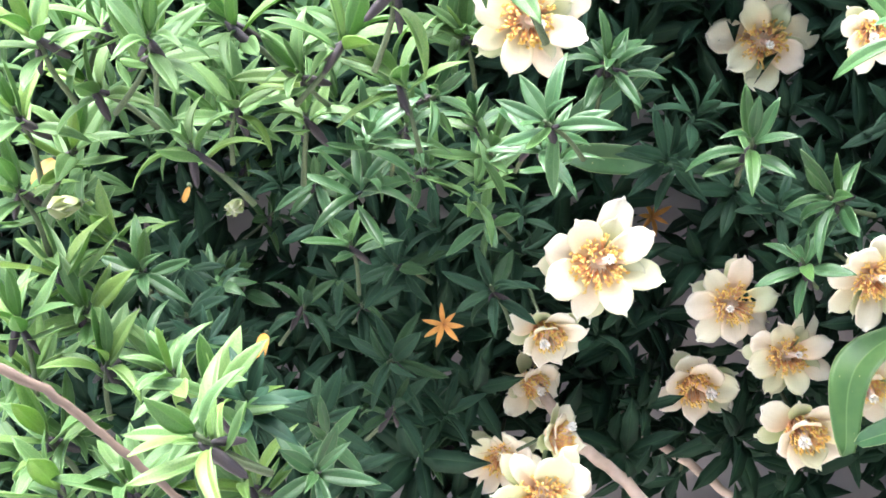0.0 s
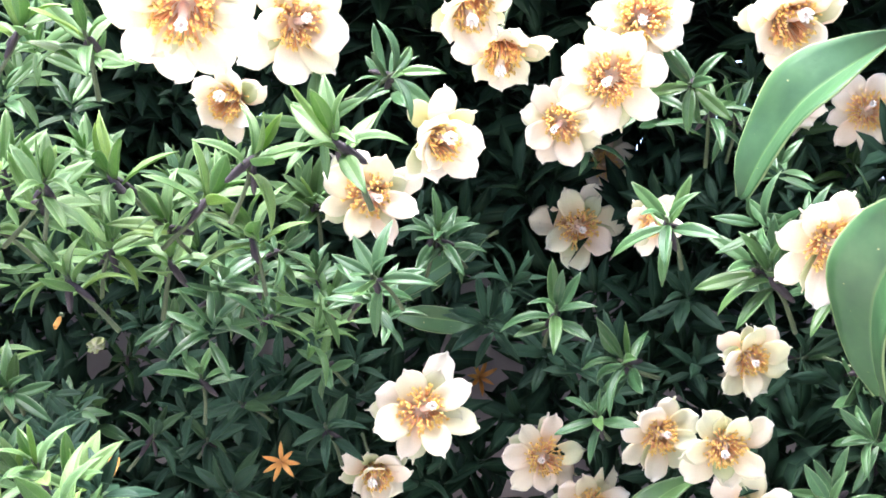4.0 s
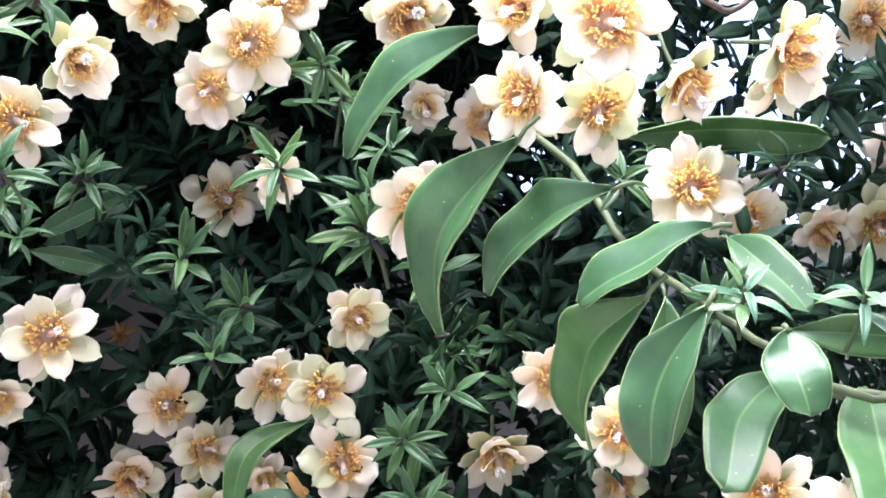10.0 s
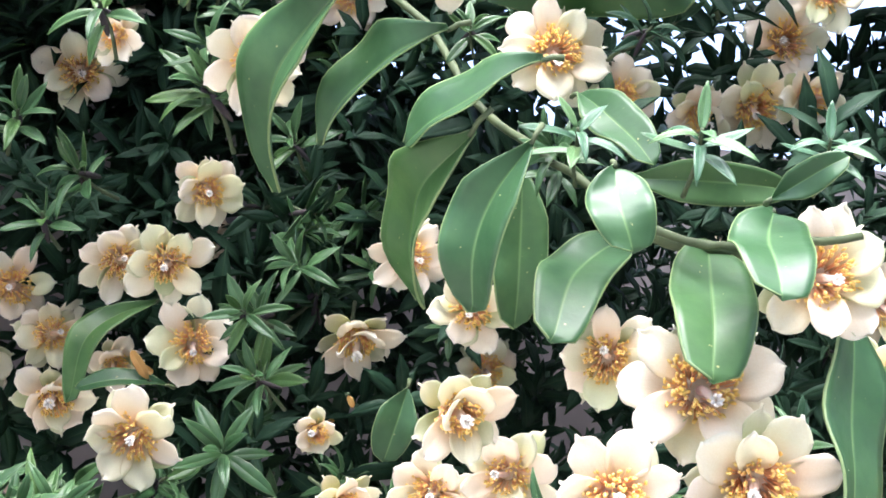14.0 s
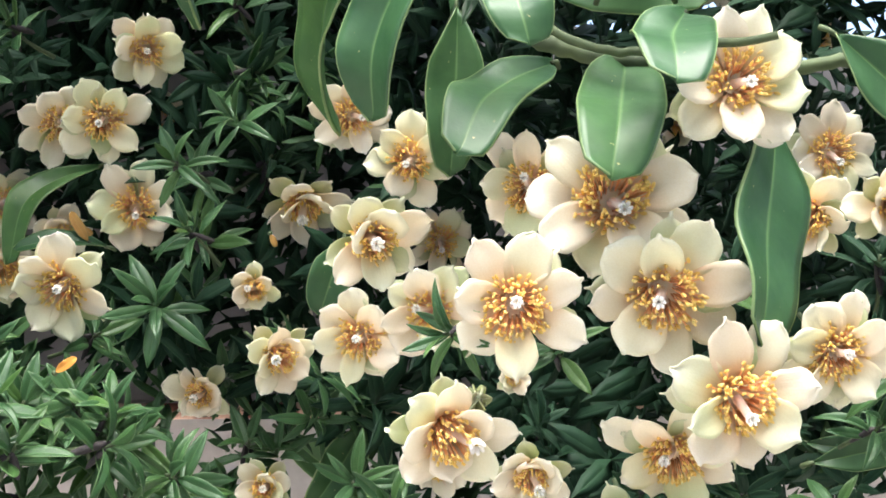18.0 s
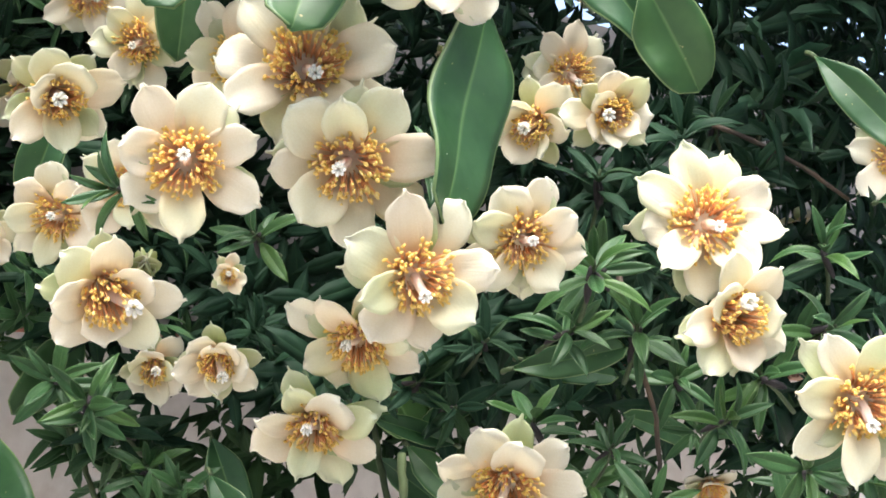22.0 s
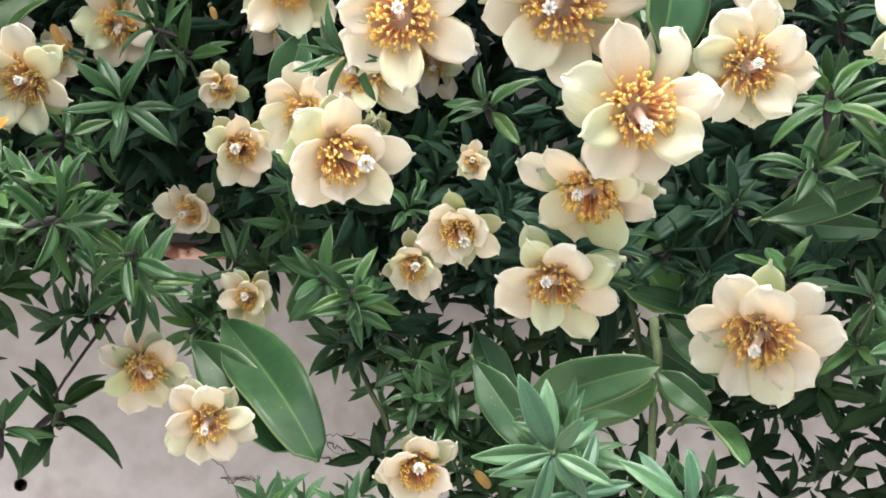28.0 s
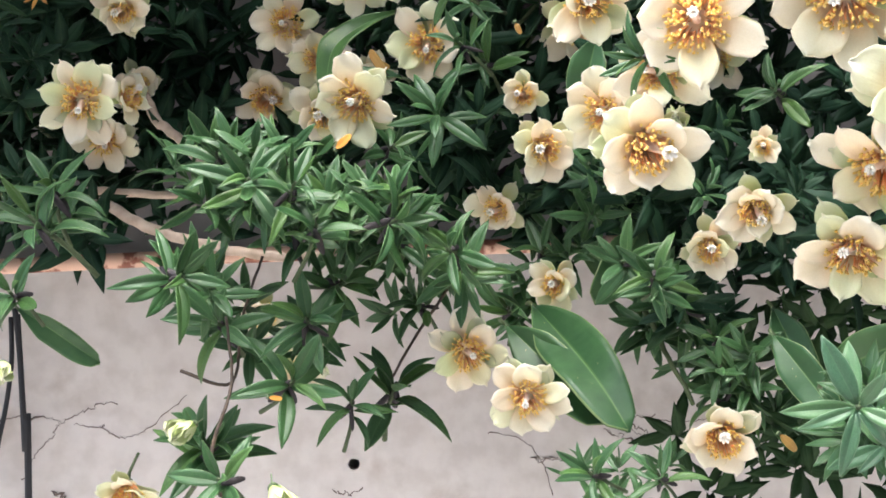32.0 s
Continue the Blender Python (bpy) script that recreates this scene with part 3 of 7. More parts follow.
def loose_shoot(kind):
    """The leaves of one shoot as plain pieces, for the joined mass."""
    pieces = []
    count = dice.choice((8, 9, 10, 11))
    for i in range(count):
        share = i / (count - 1)
        rise = math.radians(72 - 75 * share ** 0.8 + dice.uniform(-14, 14))
        size = (0.48 + 0.55 * math.sin(math.pi * min(1, share * 0.62 + 0.12))) * dice.uniform(0.88, 1.1)
        m = Matrix.Rotation(i * 2.4 + dice.uniform(-0.35, 0.35), 4, "Z") @ Matrix.Translation((0, 0.04, 0.08 - 0.45 * share)) @ Matrix.Rotation(rise, 4, "X") @ Matrix.Scale(size, 4)
        pieces.append(moved(dice.choice(LOOSE_LEAVES), m))
    return join(pieces)


LOOSE_LEAVES = [leaf(1.0, w, fo, be, wa, rows=6, cols=3) for w, fo, be, wa in ((0.27, 0.45, 0.5, 0.03), (0.24, 0.6, 1.0, 0.02), (0.3, 0.35, 0.25, 0.05), (0.25, 0.5, -0.4, 0.03))]
LOOSE = [loose_shoot("d") for i in range(10)]
gathered = {"d": [], "l": [], "u": [], "x": []}


def more_shoot(x, y, z, size, nx, ny, nz, kind):
    n = Vector((nx, ny, nz)) + Vector((dice.uniform(-0.8, 0.8), dice.uniform(-0.2, 0.5), dice.uniform(-0.2, 1.0)))
    gathered[kind].append(moved(dice.choice(LOOSE), facing((x, y, z), n, dice.uniform(0, 6.28), size * (1.1 if kind == "l" else 0.95))))


def big_leaf(bx, by, bz, tx, ty, tz, width, nx, ny, nz, bend, kind, sweep=0.0):
    foot, tip = Vector((bx, by, bz)), Vector((tx, ty, tz))
    axis = tip - foot
    length = axis.length
    axis.normalize()
    up = Vector((nx, ny, nz))
    up = (up - axis * up.dot(axis)).normalized()
    side = axis.cross(up)
    m = Matrix(((side.x, axis.x, up.x, bx), (side.y, axis.y, up.y, by), (side.z, axis.z, up.z, bz), (0, 0, 0, 1)))
    ang = bend * 4
    pointed = kind == "f"
    v, f, uv = leaf(length * 1.04, width, 0.2 if pointed else 0.16, ang, 0.05, rows=19, cols=9, point=0.66 if pointed else 0.5 if kind == "g" else 0.4, belly=0.45 if pointed else 0.52)
    v = v @ np.array(Matrix.Rotation(ang * 0.5, 3, "X")).T
    along = np.clip(v[:, 1] / length, 0, 1)
    if kind in "fg":
        # one half folds up past the midrib, the foot narrows
        low = v[:, 0] < 0
        v[low, 2] -= v[low, 0] * (0.5 if pointed else 0.38)
        v[low, 0] *= 0.82
        v[:, 0] *= 1.08 * np.clip(along / 0.34, 0.08, 1) ** 0.5
    else:
        v[:, 0] *= np.clip(along / 0.25, 0.08, 1) ** 0.4
    v[:, 2] -= width * 0.12 * np.clip((along - 0.7) / 0.3, 0, 1) ** 2
    v[:, 0] += sweep * length * np.sin(along * math.pi) ** 1.2
    v[:, 2] += width * 0.05 * np.sin(along * 11 + bx * 90) * np.abs(v[:, 0] / (width * 0.5)) + width * 0.04 * np.sin(along * 5 + bz * 70)
    blade = mesh_of("leaf_blade", v, f, [LEAF_YELLOW if kind == "y" else LEAF_LARGE], uv)
    ob = new("large_leaf" if kind != "y" else "withered_leaf")
    ob.matrix_basis = m
    part("leaf_blade", blade, ob)
    s = tube([(0, 0.02 * length, 0), (0, -0.05 * length, -0.02 * length), (0, -0.1 * length, -0.07 * length)], (0.0009, 0.001, 0.0012), 6)
    part("leaf_stalk", mesh_of("leaf_stalk", s[0], s[1], [GREEN_STEM]), ob)
    if kind == "y":
        return tagged(ob, "small yellowed withered leaf among the green ones", "leaf", "withered leaves")
    return tagged(ob, "large glossy green oval leaf with a pale midrib", "leaf", "large leaves of the shrub")


def branch(points, radius, kind):
    mat = {"pale": BARK_PALE, "brown": BARK_BROWN, "green": BARK_GREEN, "twig": TWIG}[kind]
    n = 6 * (len(points) - 1)
    line = curve_points(points, n)
    line = [p + Vector((dice.uniform(-1, 1), dice.uniform(-1, 1), dice.uniform(-1, 1))) * radius * 0.35 for p in line]
    v, f, uv = tube(line, [radius * (1.05 - 0.25 * i / n) * dice.uniform(0.92, 1.08) for i in range(n + 1)], 9)
    text = {"pale": "pale woody climbing stem in front of the wall", "brown": "thin brown woody branch", "green": "thick green climbing branch of the shrub", "twig": "dark thin twig among the leaves"}[kind]
    return tagged(new("branch", mesh_of("branch", v, f, [mat], uv)), text, "branch", "branches of the shrub")


# ---- wall, ground, pipe, cables ----
WALL_Y, WALL_TOP = 0.753, 1.462


def slab(name, lo, hi, mat, bevel=0.004):
    bm = bmesh.new()
    bmesh.ops.create_cube(bm, size=1.0)
    for v in bm.verts:
        v.co = [lo[i] + (v.co[i] + 0.5) * (hi[i] - lo[i]) for i in range(3)]
    bmesh.ops.bevel(bm, geom=list(bm.edges), offset=bevel, segments=2, affect="EDGES")
    me = bpy.data.meshes.new(name)
    bm.to_mesh(me)
    bm.free()
    me.materials.append(mat)
    return new(name, me)


tagged(slab("ground", (-400, -400, -0.3), (400, 400, 0.0), SOIL), "grey concrete ground in front of the wall", "ground", kind="structure")
# unseen wall behind the camera, added to cut front sky light and bounce some
tagged(slab("wall_south", (-6, -2.2, 0.0), (8, -2.0, 3.6), PLASTER_FAR), "plain grey unseen wall added to block and bounce front light", "wall", kind="structure")


def holed_wall(x0, x1, hole_x, hole_z, radius):
    """The long wall, with a drilled round hole in its face."""
    ring = [(hole_x + radius * math.cos(k * math.pi / 8), hole_z + radius * math.sin(k * math.pi / 8)) for k in range(16)]
    bm = bmesh.new()
    y = WALL_Y
    outer = [bm.verts.new((a, y, b)) for a, b in ((x0, 0), (x1, 0), (x1, WALL_TOP), (x0, WALL_TOP))]
    inner = [bm.verts.new((a, y, b)) for a, b in ring]
    edges = [bm.edges.new((v[k], v[(k + 1) % len(v)])) for v in (outer, inner) for k in range(len(v))]
    bmesh.ops.triangle_fill(bm, edges=edges, use_beauty=True)
    deep_ring = [bm.verts.new((a, y + 0.06, b)) for a, b in ring]
    for k in range(16):
        bm.faces.new((inner[k], inner[(k + 1) % 16], deep_ring[(k + 1) % 16], deep_ring[k]))
    bm.faces.new(deep_ring)
    far = [bm.verts.new((v.co.x, y + 0.16, v.co.z)) for v in outer]
    for k in range(4):
        bm.faces.new((outer[k], far[k], far[(k + 1) % 4], outer[(k + 1) % 4]))
    bm.faces.new(far)
    bmesh.ops.recalc_face_normals(bm, faces=list(bm.faces))
    me = bpy.data.meshes.new("wall_north")
    bm.to_mesh(me)
    bm.free()
    me.materials.append(PLASTER)
    return tagged(new("wall_north", me), "beige plastered wall, cracked and stained", "wall", kind="structure")


tagged(slab("wall_north_upper", (-4, 0.775, 1.463), (6, 0.913, 1.8), SLATE), "dark grey upper part of the wall behind the shrub", "wall", kind="structure")
wall = holed_wall(-4, 6, 0.186, 1.302, 0.0044)
pipe_line = curve_points([(-3.0, 0.70, 1.44), (-0.5, 0.695, 1.448), (0.1, 0.69, 1.455), (0.42, 0.688, 1.457), (1.2, 0.69, 1.46), (4.0, 0.70, 1.46)], 40)
v, f, uv = tube(pipe_line, [0.0055] * 41, 12)
tagged(new("pipe", mesh_of("pipe", v, f, [RUST], uv)), "thin rusty pipe with peeling pink paint along the wall", "pipe")


def crack(points, width):
    """An uneven open crack, a thin dark seam on the wall's face."""
    line = curve_points([(a, WALL_Y - 0.0006, b) for a, b in points], 9 * (len(points) - 1))
    line = [p + Vector((dice.uniform(-1, 1), 0, dice.uniform(-1, 1))) * width * 0.9 for p in line]
    v, f, uv = tube(line, [max(0.0002, width * 0.35 * abs(noise.noise(p * 60)) * 2 + 0.0002) for p in line], 5)
    v[:, 1] = WALL_Y - 0.0008 + (v[:, 1] - WALL_Y) * 0.25
    part("crack", mesh_of("crack", v, f, [CRACK], uv), wall)


def cable(points, radius):
    line = curve_points([(p[0], 0.735, p[2]) for p in points] + [(points[-1][0] + 0.01, 0.735, 0.3)], 40)
    v, f, uv = tube(line, [radius] * 41, 8)
    tagged(new("cable", mesh_of("cable", v, f, [BLACK_RUBBER], uv)), "black cable hanging down the plastered wall", "cable", "cables on the wall")


# flowers upper left
flower(0.0700, 0.5149, 1.6222, 0.0507, -0.0227, -0.9762, -0.2158, 'o')
flower(0.1479, 0.6078, 1.5986, 0.0453, -0.0227, -0.9762, -0.2158, 'o')
flower(0.1691, 0.5958, 1.5702, 0.0421, -0.0176, -0.9857, -0.1678, 'o')
flower(0.1318, 0.6449, 1.5585, 0.0455, -0.1372, -0.8964, -0.4214, 'c')
flower(0.1709, 0.5916, 1.5340, 0.0457, -0.0087, -0.8602, -0.5099, 'c')
flower(0.0488, 0.5654, 1.5952, 0.0373, 0.0560, -0.7714, -0.6339, 'c')
flower(0.0492, 0.5822, 1.5440, 0.0327, 0.7664, -0.6423, 0.0023, 'c')
flower(0.0348, 0.5123, 1.5251, 0.0478, -0.0488, -0.9341, -0.3536, 'o')
flower(0.0237, 0.6423, 1.5301, 0.0436, -0.0966, -0.8745, -0.4754, 'o')
flower(0.0451, 0.6454, 1.5687, 0.0364, 0.4212, -0.8614, -0.2839, 'c')
flower(0.2007, 0.5771, 1.5531, 0.0326, -0.0939, -0.9361, -0.3390, 'c')
flower(0.1769, 0.5960, 1.7298, 0.0511, -0.1312, -0.9790, -0.1561, 'o')
flower(0.0442, 0.4453, 1.7134, 0.0439, -0.0415, -0.9167, -0.3974, 'o')
flower(0.1701, 0.4372, 1.6937, 0.0266, -0.3995, -0.7586, -0.5147, 'c')
flower(-0.0196, 0.2550, 1.7199, 0.0432, -0.0487, -0.7802, -0.6237, 'o')
flower(0.0133, 0.3172, 1.7409, 0.0414, 0.0468, -0.8530, -0.5197, 'o')
flower(-0.0133, 0.3925, 1.7404, 0.0338, -0.4630, -0.6861, -0.5612, 'c')
flower(0.0629, 0.3487, 1.7086, 0.0352, 0.2788, -0.7549, -0.5937, 'c')
flower(0.0833, 0.3766, 1.7726, 0.0375, -0.0530, -0.4646, -0.8839, 'k')
flower(0.1045, 0.4181, 1.7687, 0.0371, -0.0529, -0.4297, -0.9014, 'k')
flower(0.1647, 0.4036, 1.7785, 0.0479, -0.0874, -0.9486, -0.3043, 'o')
flower(0.1477, 0.4025, 1.7500, 0.0458, -0.2347, -0.8929, -0.3842, 'o')
flower(0.1445, 0.4851, 1.7571, 0.0419, -0.2332, -0.8522, -0.4684, 'o')
flower(0.2089, 0.6394, 1.7785, 0.0392, -0.0415, -0.9167, -0.3974, 'o')
flower(0.2194, 0.3802, 1.7659, 0.0450, -0.0927, -0.7268, -0.6805, 'c')
flower(0.3170, 0.5057, 1.7657, 0.0424, -0.3067, -0.8877, -0.3434, 'o')
flower(0.2781, 0.5048, 1.7716, 0.0348, -0.1016, -0.8529, -0.5121, 'c')
flower(0.2218, 0.3726, 1.6673, 0.0446, -0.0174, -0.9057, -0.4236, 'o')
flower(0.2303, 0.4914, 1.6362, 0.0414, 0.1430, -0.8878, -0.4373, 'o')
flower(0.2782, 0.6933, 1.6561, 0.0392, -0.4075, -0.8003, -0.4399, 'o')
flower(0.1942, 0.5322, 1.6034, 0.0419, 0.1010, -0.9121, -0.3974, 'o')
flower(0.2087, 0.4821, 1.5934, 0.0439, -0.0468, -0.8292, -0.5570, 'o')
flower(-0.1301, 0.4371, 1.6610, 0.0166, -0.6342, -0.7425, -0.2155, 'b')
flower(-0.0929, 0.5694, 1.6705, 0.0149, -0.0370, -0.9354, -0.3516, 'b')
flower(-0.0878, 0.5520, 1.6692, 0.0149, -0.1388, -0.9092, -0.3926, 'b')

# flowers upper right
flower(0.2516, 0.2418, 1.7091, 0.0486, -0.3105, -0.9032, -0.2963, 'o')
flower(0.2288, 0.2750, 1.7257, 0.0354, -0.7814, -0.5222, -0.3415, 'c')
flower(0.2338, 0.2852, 1.6908, 0.0427, -0.8350, -0.4050, -0.3727, 'o')
flower(0.2718, 0.2867, 1.6903, 0.0408, -0.3022, -0.8702, -0.3892, 'o')
flower(0.2882, 0.2462, 1.6898, 0.0365, 0.1424, -0.5538, -0.8203, 'c')
flower(0.3075, 0.2046, 1.6905, 0.0363, 0.2419, -0.7950, -0.5564, 'c')
flower(0.3609, 0.3516, 1.6838, 0.0511, -0.2658, -0.9312, -0.2494, 'o')
flower(0.4387, 0.4118, 1.6905, 0.0419, -0.2031, -0.8777, -0.4340, 'o')
flower(0.4672, 0.3333, 1.7818, 0.0460, -0.2536, -0.8698, -0.4233, 'o')
flower(0.3170, 0.4990, 1.5631, 0.0458, -0.0316, -0.6620, -0.7489, 'c')
flower(0.5106, 0.3268, 1.7321, 0.0449, -0.3473, -0.8985, -0.2686, 'o')
flower(0.5618, 0.4164, 1.7435, 0.0529, -0.3881, -0.8658, -0.3157, 'o')
flower(0.5111, 0.3884, 1.6868, 0.0497, -0.1684, -0.8116, -0.5595, 'o')
flower(0.5257, 0.3636, 1.6858, 0.0391, -0.0082, -0.8860, -0.4635, 'c')
flower(0.4810, 0.4009, 1.6831, 0.0352, -0.3020, -0.6575, -0.6903, 'c')
flower(0.7219, 0.5420, 1.7235, 0.0386, -0.3751, -0.8330, -0.4068, 'o')
flower(0.3483, 0.2621, 1.7074, 0.0359, -0.0477, -0.6438, -0.7637, 'c')
flower(0.5841, 0.5287, 1.6397, 0.0311, -0.1921, -0.8953, -0.4020, 'c')

# flowers middle
flower(0.2322, 0.5247, 1.5583, 0.0463, -0.3881, -0.8658, -0.3157, 'o')
flower(0.1868, 0.4445, 1.5051, 0.0472, -0.4830, -0.7313, -0.4817, 'o')
flower(0.2765, 0.4481, 1.5087, 0.0252, -0.2321, -0.8639, -0.4469, 'c')
flower(0.3679, 0.6826, 1.5267, 0.0314, -0.1062, -0.9295, -0.3533, 'c')
flower(0.2750, 0.5456, 1.4625, 0.0368, -0.4307, -0.8453, -0.3163, 'c')
flower(0.2804, 0.4207, 1.4749, 0.0352, 0.1396, -0.8900, -0.4340, 'c')
flower(0.2986, 0.3609, 1.4777, 0.0394, -0.4517, -0.7731, -0.4453, 'o')
flower(0.2776, 0.2919, 1.5087, 0.0374, 0.0051, -0.9554, -0.2954, 'c')
flower(0.4053, 0.5146, 1.5489, 0.0412, -0.2984, -0.9152, -0.2709, 'o')
flower(0.3258, 0.4443, 1.5978, 0.0405, -0.1872, -0.8761, -0.4443, 'o')
flower(0.3368, 0.3953, 1.5654, 0.0415, -0.3910, -0.8798, -0.2705, 'o')
flower(0.3364, 0.2799, 1.5296, 0.0409, -0.6005, -0.7568, -0.2583, 'o')
flower(0.3343, 0.2185, 1.5130, 0.0535, -0.4095, -0.9123, -0.0067, 'o')
flower(0.3662, 0.1917, 1.5493, 0.0454, -0.3632, -0.9299, -0.0572, 'o')
flower(0.2967, 0.2177, 1.4759, 0.0446, -0.4072, -0.8664, -0.2891, 'o')
flower(0.3432, 0.2042, 1.4805, 0.0496, -0.4039, -0.8581, -0.3171, 'o')
flower(0.3639, 0.1959, 1.4461, 0.0467, -0.3044, -0.8708, -0.3860, 'o')
flower(0.4008, 0.1914, 1.4609, 0.0388, -0.2532, -0.8684, -0.4262, 'o')
flower(0.3121, 0.3192, 1.4856, 0.0424, -0.5811, -0.7767, -0.2429, 'o')
flower(0.2840, 0.2415, 1.4383, 0.0389, -0.0673, -0.8510, -0.5209, 'c')
flower(0.3407, 0.2910, 1.4230, 0.0310, -0.4015, -0.7944, -0.4557, 'c')
flower(0.3697, 0.4416, 1.4252, 0.0345, -0.3846, -0.7742, -0.5028, 'c')
flower(0.3690, 0.2409, 1.4287, 0.0443, -0.4793, -0.6131, -0.6280, 'o')
flower(0.3624, 0.2563, 1.4001, 0.0450, -0.4149, -0.7250, -0.5498, 'o')
flower(0.2995, 0.5050, 1.4128, 0.0317, -0.3667, -0.8962, -0.2495, 'c')
flower(0.3761, 0.3729, 1.4634, 0.0180, -0.4, -0.8, -0.3, 'c')
flower(0.2985, 0.2520, 1.4475, 0.0190, -0.3088, -0.9394, 0.1489, 'b')

# flowers lower right
flower(0.4372, 0.2473, 1.3810, 0.0508, -0.4409, -0.7592, -0.4788, 'o')
flower(0.4820, 0.1270, 1.4135, 0.0474, -0.4970, -0.8263, -0.2651, 'o')
flower(0.4797, 0.1786, 1.4431, 0.0421, -0.1718, -0.9666, -0.1902, 'c')
flower(0.4731, 0.1843, 1.4759, 0.0503, -0.5718, -0.8166, 0.0784, 'o')
flower(0.6108, 0.2079, 1.5227, 0.0440, -0.5470, -0.8076, -0.2203, 'o')
flower(0.7241, 0.2934, 1.5261, 0.0331, -0.4248, -0.8145, -0.3953, 'c')
flower(0.4709, 0.2336, 1.5232, 0.0359, -0.3604, -0.8837, -0.2987, 'c')
flower(0.4596, 0.2680, 1.5237, 0.0365, -0.7804, -0.4256, -0.4582, 'k')
flower(0.5342, 0.3477, 1.5797, 0.0330, -0.3216, -0.8252, -0.4643, 'c')
flower(0.5119, 0.3088, 1.5642, 0.0422, -0.3205, -0.9139, -0.2490, 'o')
flower(0.5661, 0.1980, 1.3675, 0.0352, -0.2594, -0.5670, -0.7818, 'c')
flower(0.6669, 0.3729, 1.3726, 0.0323, -0.3036, -0.6370, -0.7086, 'c')
flower(0.8231, 0.4422, 1.5453, 0.0309, -0.4795, -0.7336, -0.4816, 'c')

# flowers lower left
flower(0.2410, 0.4490, 1.3740, 0.0414, -0.0330, -0.8990, -0.4367, 'o')
flower(0.2678, 0.4259, 1.3509, 0.0398, -0.0781, -0.9325, -0.3526, 'o')
flower(0.3665, 0.4324, 1.3270, 0.0426, -0.2172, -0.8562, -0.4688, 'c')
flower(0.1327, 0.5671, 1.4047, 0.0355, -0.0799, -0.8762, -0.4752, 'c')
flower(0.1553, 0.5544, 1.3728, 0.0349, 0.1903, -0.9025, -0.3863, 'c')
flower(0.1081, 0.3842, 1.3434, 0.0186, -0.6143, -0.6468, -0.4520, 'b')
flower(0.0973, 0.4432, 1.3434, 0.0173, -0.6431, -0.7297, -0.2323, 'b')
flower(0.0589, 0.5120, 1.3065, 0.0338, 0.0600, -0.6623, -0.7468, 'c')
flower(0.1503, 0.2955, 1.3202, 0.0201, 0.4318, -0.7212, -0.5416, 'b')
flower(0.0242, 0.3944, 1.3734, 0.0178, 0.2454, -0.8134, -0.5274, 'b')

# flowers fallen
flower(0.0003, 0.5573, 1.6035, 0.0245, -0.1287, -0.9859, -0.1070, 's')
flower(0.1276, 0.6835, 1.6535, 0.0269, 0.3258, -0.9370, -0.1258, 's')
flower(0.1299, 0.8576, 1.6909, 0.0268, -0.1248, -0.9848, -0.1207, 's')

# leaves withered
big_leaf(-0.1357, 0.4366, 1.6787, -0.1404, 0.4274, 1.6676, 0.0062, 0.0031, -0.9996, 0.0296, 0.10, 'y', 0.00)
big_leaf(-0.0679, 0.4611, 1.6069, -0.0699, 0.4518, 1.5976, 0.0050, 0.0031, -0.9996, 0.0296, 0.10, 'y', 0.00)
big_leaf(-0.0793, 0.3976, 1.6574, -0.0817, 0.3979, 1.6524, 0.0022, 0.0031, -0.9996, 0.0296, 0.10, 'y', 0.00)
big_leaf(0.2074, 0.5129, 1.5382, 0.1986, 0.5140, 1.5526, 0.0056, -0.4017, -0.9127, -0.0746, 0.10, 'y', 0.00)
big_leaf(0.2016, 0.5140, 1.5454, 0.2090, 0.5115, 1.5416, 0.0044, -0.4017, -0.9127, -0.0746, 0.10, 'y', 0.00)
big_leaf(0.2587, 0.3577, 1.5195, 0.2609, 0.3579, 1.5145, 0.0027, -0.1654, -0.9861, -0.0122, 0.10, 'y', 0.00)
big_leaf(0.1427, 0.3966, 1.3553, 0.1486, 0.3956, 1.3545, 0.0024, -0.1654, -0.9861, -0.0122, 0.10, 'y', 0.00)
big_leaf(0.3608, 0.3365, 1.3318, 0.3673, 0.3362, 1.3246, 0.0039, -0.1654, -0.9861, -0.0122, 0.10, 'y', 0.00)
big_leaf(0.1763, 0.3546, 1.4625, 0.1828, 0.3508, 1.4675, 0.0036, -0.4017, -0.9127, -0.0746, 0.10, 'y', 0.00)

# leaves large
big_leaf(0.2342, 0.3161, 1.7332, 0.1890, 0.3788, 1.6914, 0.0344, -0.6648, -0.7187, 0.2039, 0.10, 'f', 0.09)
big_leaf(0.2311, 0.2836, 1.6717, 0.2277, 0.3658, 1.6077, 0.0395, -0.6058, -0.7680, 0.2080, 0.10, 'f', 0.12)
big_leaf(0.2637, 0.2662, 1.6487, 0.2324, 0.3207, 1.6171, 0.0326, -0.5053, -0.7895, 0.3483, 0.10, 'f', 0.10)
big_leaf(0.2761, 0.2189, 1.6224, 0.2427, 0.2606, 1.6029, 0.0267, -0.3255, -0.7963, 0.5098, 0.10, 'g', -0.06)
big_leaf(0.2550, 0.2327, 1.5980, 0.2674, 0.3096, 1.5537, 0.0341, -0.5231, -0.8039, 0.2832, 0.05, 'g', 0.12)
big_leaf(0.2696, 0.2167, 1.5924, 0.2585, 0.2427, 1.5403, 0.0249, -0.5231, -0.8039, 0.2832, 0.05, 'g', 0.10)
big_leaf(0.3480, 0.2786, 1.5797, 0.2915, 0.2435, 1.5334, 0.0270, -0.4280, -0.7908, 0.4376, 0.05, 'o', 0.08)
